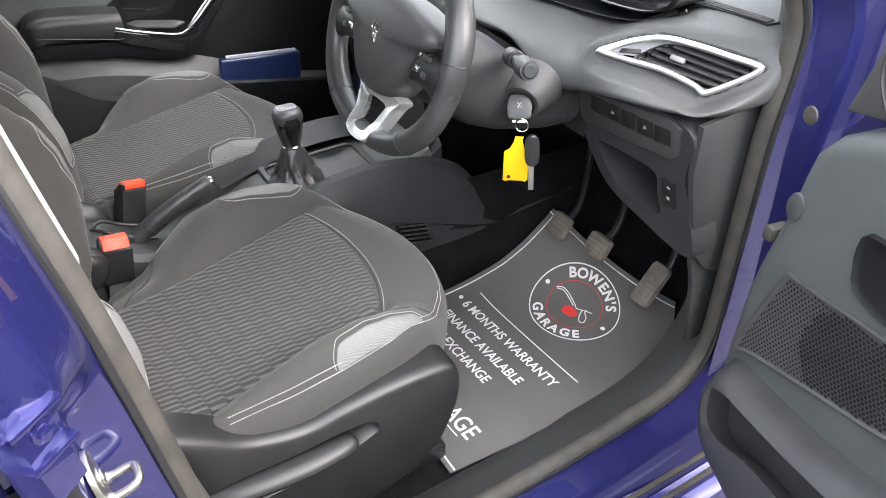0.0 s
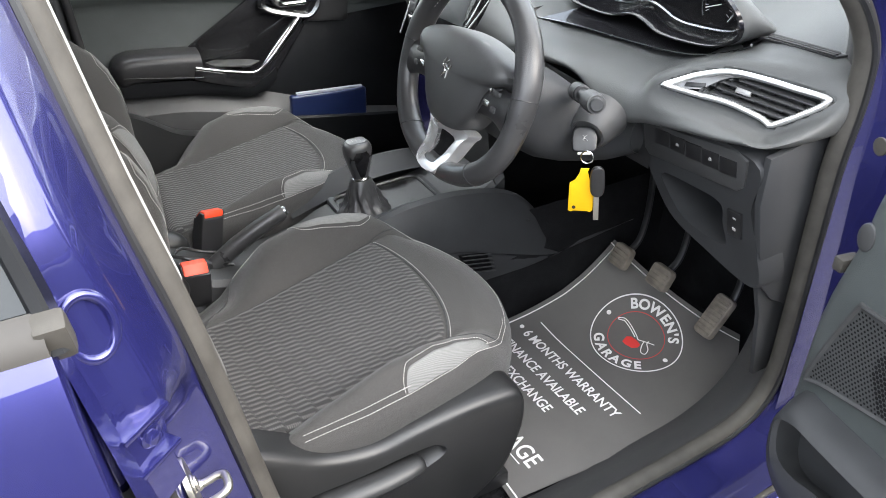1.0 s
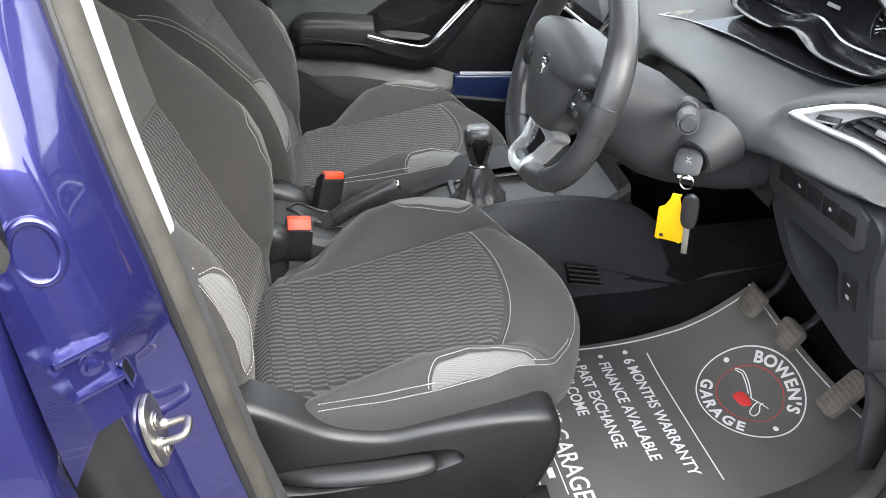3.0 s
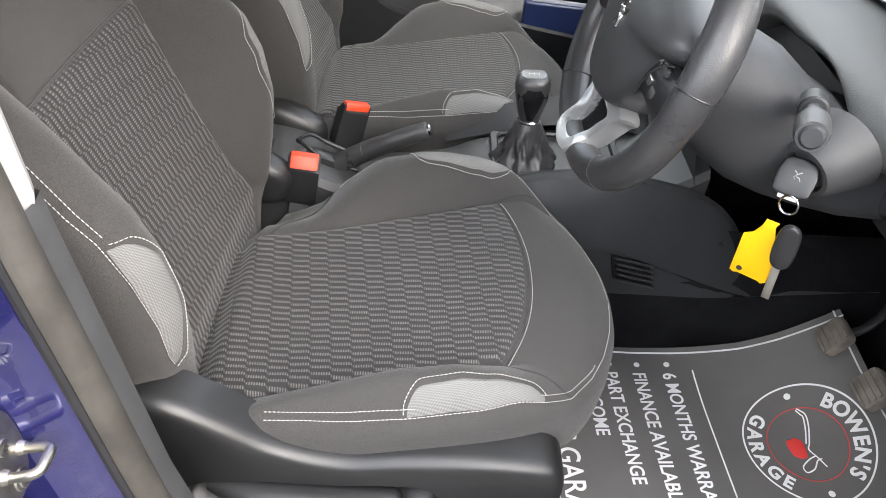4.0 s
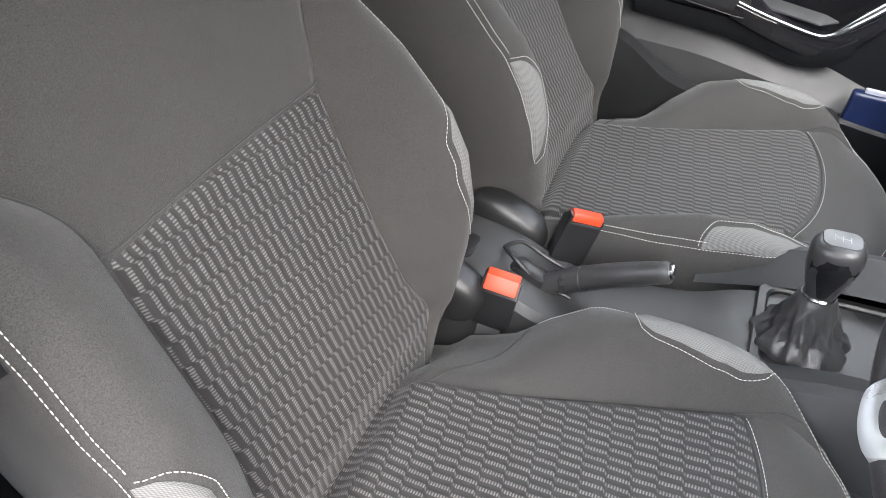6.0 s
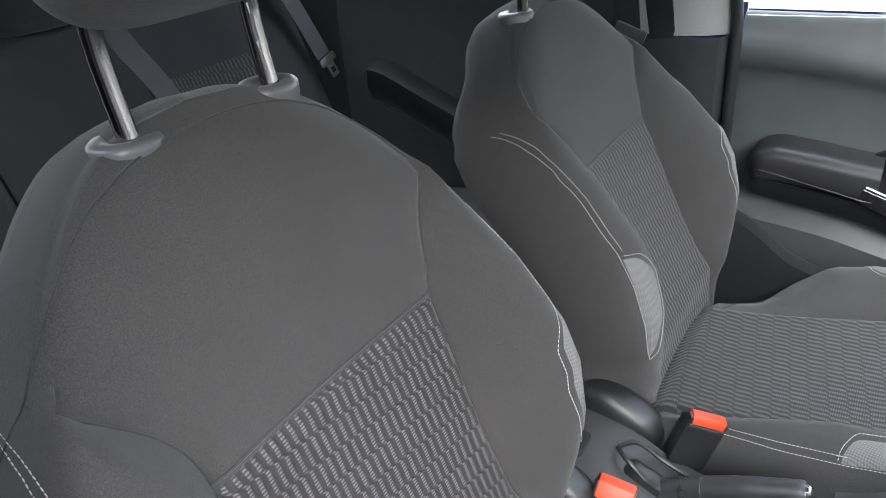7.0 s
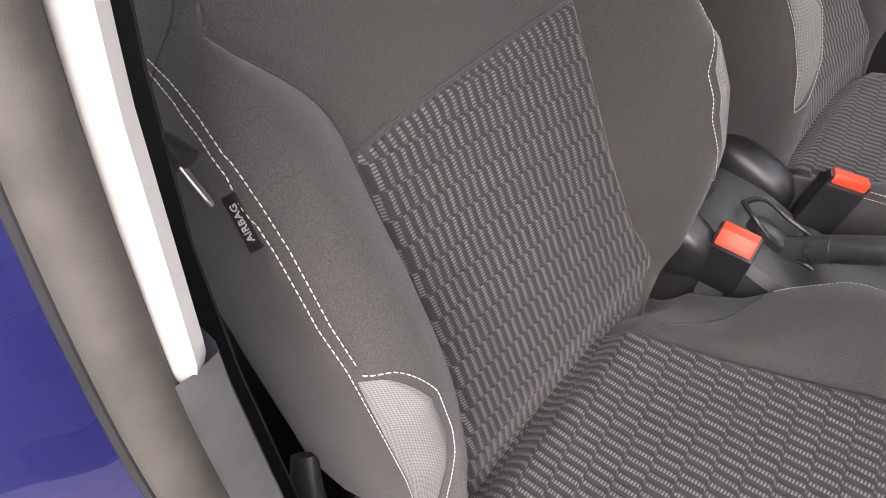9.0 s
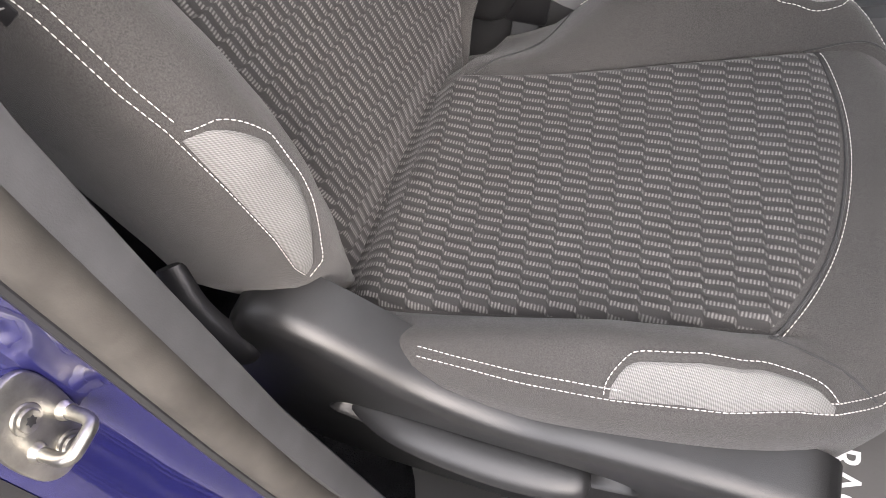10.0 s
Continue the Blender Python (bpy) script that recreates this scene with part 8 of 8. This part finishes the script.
# far rear door
frd = thing("door_4", (-0.65, FY, 0.36), "closed far rear door with dark panel and armrest", "car door", kind="structure")
bm = bmesh.new()
sec = [(0.34, 1.03), (0.60, 1.045), (0.75, 1.055), (0.90, 1.060), (1.00, 1.052), (1.05, 1.025), (1.085, 1.012), (1.105, 1.02), (1.112, 1.07)]
loft(bm, [[Vector((x, p.y, p.z + 0.085 * smooth((-0.3 - x) / 0.8) * smooth((p.z - 0.7) / 0.3))) for p in curve3([(0, y, z) for z, y in sec], 4)] for x in np.linspace(-0.32, -1.06, 16)], closed=False)
part("inner_panel", bm, DOOR_SKIN, frd)
bm = bmesh.new()
rings = []
for p in curve3([(-0.93, 0, 0.912), (-0.88, 0, 0.902), (-0.76, 0, 0.852), (-0.64, 0, 0.806), (-0.5, 0, 0.77)], 5):
    rings.append([Vector((p.x, 1.07, p.z - 0.10)), Vector((p.x, 1.01, p.z - 0.085)), Vector((p.x, 0.995, p.z - 0.05)), Vector((p.x, 1.0, p.z - 0.01)), Vector((p.x, 1.03, p.z)), Vector((p.x, 1.07, p.z))])
loft(bm, rings, closed=False)
part("armrest", bm, PLASTIC_BLACK, frd)
bm = bmesh.new()
tube(bm, curve3([(-0.92, 1.04, 0.80), (-0.80, 1.035, 0.765), (-0.68, 1.03, 0.70), (-0.62, 1.03, 0.58)], 8), 0.006, 8)
part("panel_bead", bm, DOOR_SKIN, frd)
bm = bmesh.new()
slab(bm, [(-0.31, 1.11), (-1.02, 1.17), (-0.95, 1.33), (-0.75, 1.39), (-0.31, 1.41)], 0.004, Matrix(((1, 0, 0, 0), (0, 0, 1, 1.05), (0, 1, 0, 0), (0, 0, 0, 1))), 0.001)
win = part("glass", bm, SIDE_GLASS, frd, "clear rear side window")
win.visible_shadow = False

# ---- rear bench ----
bench = thing("rear_bench", (-0.85, 0.345, 0.5), "charcoal cloth rear bench with ribbed inserts", "rear seat")
bm = bmesh.new()
sec = [(-0.98, 0.60), (-0.80, 0.615), (-0.60, 0.64), (-0.50, 0.64), (-0.46, 0.61), (-0.455, 0.55), (-0.47, 0.45), (-0.50, 0.34)]
loft(bm, [[Vector((p.x, y, p.z)) for p in curve3([(x, 0, z) for x, z in sec], 4)] for y in np.linspace(-0.32, 1.01, 20)], closed=False)
part("bench_cushion", bm, CLOTH, bench)


def rear_back(y, w, up=0.0):
    d, n = Vector((-0.36, 0, 0.933)), Vector((0.933, 0, 0.36))
    edge = 0.02 * smooth((w - 0.53) / 0.10) + 0.02 * smooth((abs(y - 0.345) - 0.58) / 0.06)
    bow = 0.020 * math.cos((y - 0.345) * 9.5) - 0.02
    return Vector((-0.95, y, 0.60)) + d * w + n * (up - edge + bow)


for y0, y1 in ((-0.31, 0.195), (0.20, 1.00)):
    bm = bmesh.new()
    surface(bm, lambda u, v: rear_back(y0 + (y1 - y0) * u, -0.03 + 0.67 * v, -0.012 * (1 - smooth(min(u, 1 - u) * 30))), 30, 20)
    surface(bm, lambda u, v: rear_back(y0 + (y1 - y0) * u, 0.64, 0) + Vector((-0.09 * v, 0, -0.01 * v)), 10, 4)
    part("backrest", bm, CLOTH_SIDE, bench)
for y0, y1 in ((-0.20, 0.132), (0.535, 0.815)):
    bm = bmesh.new()
    surface(bm, lambda u, v: rear_back(y0 + (y1 - y0) * u, 0.0 + 0.412 * v, 0.003), 20, 20, lambda u, v: (0.412 * v, (y1 - y0) * u))
    part("backrest_insert", bm, INSERT, bench, "ribbed insert cloth")
for y in (0.385, 0.80):
    bm = bmesh.new()
    c = rear_back(y, 0.575, 0.012)
    blob(bm, c + Vector((-0.012, 0, 0.035)), (0.040, 0.100, 0.055), 4.0, pose(0, 0, 0, 0, -14, 0).to_3x3(), 28, 14)
    blob(bm, c + Vector((-0.06, 0, 0.05)), (0.050, 0.105, 0.040), 4.0, pose(0, 0, 0, 0, -8, 0).to_3x3(), 28, 14)
    part("rear_headrest", bm, CLOTH_SIDE, bench)
for pts, label in (([(-1.02, 0.40, 1.20), (-1.03, 0.44, 1.10), (-0.99, 0.475, 1.0), (-0.93, 0.50, 0.85)], "grey centre belt over the bench"), ([(-1.12, 0.86, 1.25), (-1.08, 0.94, 1.06), (-1.05, 0.985, 0.93)], "grey outer belt with steel tongue at the bench")):
    rb = thing("rear_seat_belt", pts[-1], label, "seat belt", "rear belts")
    bm = bmesh.new()
    line = curve3(pts, 6)
    loft(bm, [[p + Vector((0.004, d, 0.3 * d)) for d in (-0.022, 0.022)] + [p + Vector((0.0024, d, 0.3 * d)) for d in (0.022, -0.022)] for p in line])
    part("webbing", bm, BELT, rb)
    if "outer" in label:
        bm = bmesh.new()
        tm2 = frame_at(Vector(pts[-1]) + Vector((0.012, 0.004, -0.012)), (0.0, 0.93, 0.3), (-0.2, -0.25, 0.9))
        slab(bm, rounded(0.056, 0.020, 0.006), 0.004, tm2 @ pose(0, 0.004, 0), 0.001)
        slab(bm, rounded(0.026, 0.040, 0.004), 0.003, tm2 @ pose(0, -0.022, 0), 0.001)
        part("tongue", bm, STEEL, rb, "bright steel tongue")
        bm = bmesh.new()
        slab(bm, rounded(0.013, 0.014, 0.002), 0.0036, tm2 @ pose(0, -0.024, 0), 0.0004)
        part("tongue_slot", bm, PLASTIC_BLACK, rb)

# ---- shell above: roof, screens, rear ----
bm = bmesh.new()
roof = [(1.22, 1.115, 0.66), (0.80, 1.30, 0.60), (0.42, 1.425, 0.555), (0.0, 1.455, 0.545), (-0.5, 1.455, 0.54), (-1.0, 1.42, 0.53), (-1.25, 1.37, 0.52)]
rings = []
for x, z, w in roof[2:]:
    rings.append([Vector((x, 0.345 + w * math.cos(t), z - 0.055 + 0.055 * math.sin(t))) for t in np.linspace(0, math.pi, 15)])
loft(bm, rings, closed=False)
tagged(part("ceiling", bm, HEADLINER), "pale headliner under the roof", "ceiling", kind="structure")
bm = bmesh.new()
loft(bm, [[p + Vector((0, (p.y - 0.345) * 0.06, 0.03)) for p in r] for r in rings], closed=False)
tagged(part("roof", bm, BLUE), "blue painted roof", "roof", kind="structure")
bm = bmesh.new()
for y, s in ((-0.345 + 0.04, 1), (1.035 - 0.04, -1)):
    tube(bm, curve3([(1.20, y - s * 0.05, 1.10), (0.80, y + s * 0.0, 1.255), (0.45, y + s * 0.03, 1.38), (0.20, y + s * 0.06, 1.43)], 6), 0.030, 10, flat=0.8)
tagged(part("trim_front_pillars", bm, WHITE_TRIM), "pale trim on the windscreen pillars", "trim", kind="structure")
bm = bmesh.new()
surface(bm, lambda u, v: Vector((1.24 - 0.80 * v, 0.345 + (u - 0.5) * (1.30 - 0.20 * v), 1.10 + 0.325 * v + 0.03 * math.sin(math.pi * v))), 12, 10)
ws = tagged(part("window_screen", bm, GLASS), "clear windscreen", "window", kind="structure")
ws.visible_shadow = False
so = ws.modifiers.new("thick", "SOLIDIFY")
so.thickness = 0.004
bm = bmesh.new()
surface(bm, lambda u, v: Vector((-1.58 + 0.30 * v, 0.345 + (u - 0.5) * (1.12 - 0.1 * v), 1.18 + 0.21 * v)), 8, 6)
rg = tagged(part("window_rear", bm, GLASS), "clear tailgate window", "window", kind="structure")
rg.visible_shadow = False
so = rg.modifiers.new("thick", "SOLIDIFY")
so.thickness = 0.004
bm = bmesh.new()
surface(bm, lambda u, v: Vector((-1.19 - 0.38 * v, 0.345 + (u - 0.5) * 1.25, 1.185 - 0.01 * v)), 4, 4)
tagged(part("parcel_shelf", bm, COLLAR), "grey parcel shelf behind the rear bench", "shelf")
bm = bmesh.new()
for y, s in ((-0.285, 1), (0.975, -1)):
    loft(bm, [[Vector((x, y - s * 0.05 + s * 0.10 * smooth((z - 1.1) / 0.3), z)) for x in (-1.02 + 0.05 * smooth((z - 1.0) / 0.4), -1.15, -1.56 + 0.9 * max(0.0, z - 1.10))] for z in np.linspace(0.35, 1.40, 12)], closed=False)
tagged(part("trim_rear_quarters", bm, TRIM_DARK), "dark trim beside the rear bench", "trim", kind="structure")
bm = bmesh.new()
surface(bm, lambda u, v: Vector((-1.56, 0.345 + (u - 0.5) * 1.3, 0.3 + 0.88 * v)), 2, 2)
tagged(part("wall_tailgate", bm, TRIM_DARK), "dark inside of the tailgate", "wall", kind="structure")
bm = bmesh.new()
surface(bm, lambda u, v: Vector((1.22 + 0.85 * u, 0.345 + (v - 0.5) * 1.45, 1.09 - 0.14 * u * u)), 6, 6)
tagged(part("bonnet", bm, BLUE), "blue painted bonnet ahead of the windscreen", "bonnet", kind="structure")
bm = bmesh.new()
surface(bm, lambda u, v: Vector((-1.6 + 3.6 * u, 1.19, 0.25 + 0.80 * v)), 4, 4)
tagged(part("trim_far_side", bm, BLUE), "blue painted far side of the car", "trim", kind="structure")


bm = bmesh.new()
tube(bm, curve3([(-0.098, 1.030, 0.36), (-0.098, 1.032, 0.70), (-0.100, 1.028, 1.0), (-0.106, 1.018, 1.10), (-0.122, 0.965, 1.30), (-0.128, 0.935, 1.40)], 6), 0.011, 10)
tagged(part("trim_far_seal", bm, PLASTIC_BLACK), "black rubber seal beside the far door pillar", "trim", kind="structure")


# ---- yard outside ----
# unseen wall, added to cut low light from the driver's side
bm = bmesh.new()
box(bm, (18.0, 0.25, 1.66), pose(1.0, -2.9, 0.83), 0.01)
tagged(part("wall_light_block", bm, BLOCK_WALL), "added plain dark wall, out of view, that cuts low light from the near side", "wall", kind="structure")


def parked_car(x, y, yaw, material, label, lamp):
    """A parked hatchback, its rear at -X of its own axes."""
    car = thing("parked_car", (x, y, 0), label, "car", "parked cars")
    m = pose(x, y, 0, 0, 0, yaw)
    side = [(-2.0, 0.35), (-2.02, 0.60), (-1.98, 0.90), (-1.85, 1.05), (-1.55, 1.38), (-1.2, 1.46), (0.0, 1.48), (0.5, 1.36), (1.05, 1.02), (1.75, 0.88), (1.98, 0.70), (2.0, 0.40), (1.8, 0.25), (-1.8, 0.25)]
    line = resample([(p.x, p.y) for p in curve3([(a, b, 0) for a, b in side], 5, True)], 120)
    b = bmesh.new()
    rings = []
    for t in np.linspace(-1, 1, 15):
        w = 0.86 * t
        k = 1 - 0.10 * abs(t) ** 5
        rings.append([m @ Vector((a * k, w * (1 - 0.17 * smooth((c - 0.92) / 0.5)), c if c < 0.9 else 0.9 + (c - 0.9) * (1 - 0.06 * t * t))) for a, c in line])
    loft(b, rings)
    part("body", b, material, car)
    for sx in (-1.25, 1.28):
        for sy in (-0.80, 0.80):
            wheel = thing_part("wheel", car)
            b = bmesh.new()
            tube(b, [m @ Vector((sx, sy - 0.09, 0.30)), m @ Vector((sx, sy + 0.09, 0.30))], 0.30, 28)
            part("tyre", b, RUBBER, wheel)
            b = bmesh.new()
            tube(b, [m @ Vector((sx, sy * 1.13 - 0.01, 0.30)), m @ Vector((sx, sy * 1.13 + 0.01, 0.30))], 0.19, 20)
            part("rim", b, SILVER, wheel)
    for sy in (-1, 1):
        b = bmesh.new()
        slab(b, [(-1.25, 0.98), (0.85, 0.98), (0.42, 1.30), (0.0, 1.38), (-1.10, 1.36)], 0.02, m @ Matrix(((1, 0, 0, 0), (0, 0, sy, sy * 0.765), (0, 1, 0, 0), (0, 0, 0, 1))) @ pose(0, 0, 0), 0.004)
        part("side_glass", b, DARK_GLASS, car)
        b = bmesh.new()
        slab(b, [(-0.092, 0.030), (-0.03, 0.027), (0.088, 0.006), (0.092, -0.024), (0.02, -0.024), (-0.07, -0.002)], 0.05, m @ frame_at(Vector((-1.985, sy * 0.46, 0.972)), (0, -1, 0), (0, 0, 1)) @ Matrix.Diagonal((sy, 1, 1, 1)), 0.006)
        part("tail_lamp", b, lamp, car, "red tail lamp")
    b = bmesh.new()
    box(b, (0.02, 0.50, 0.11), m @ pose(-2.0, 0, 0.885), 0.004)
    part("number_plate", b, YELLOW, car, "yellow rear number plate")
    b = bmesh.new()
    box(b, (0.024, 0.40, 0.06), m @ pose(-2.002, 0, 0.885), 0.002)
    part("plate_bar", b, PLASTIC_BLACK, car, "plain dark bar")
    b = bmesh.new()
    slab(b, [(-0.60, 0.0), (0.60, 0.0), (0.50, 0.34), (-0.50, 0.34)], 0.02, m @ frame_at(Vector((-1.88, 0, 1.05)), (0, -1, 0), (0.62, 0, 0.78)), 0.004)
    part("rear_glass", b, DARK_GLASS, car)
    return car


parked_car(-0.60, 4.45, 90, WHITE_PAINT, "white hatchback parked beside the car", TAIL_RED)
parked_car(-2.65, 4.6, -91, WHITE_PAINT, "white hatchback parked facing the other way", TAIL_RED)
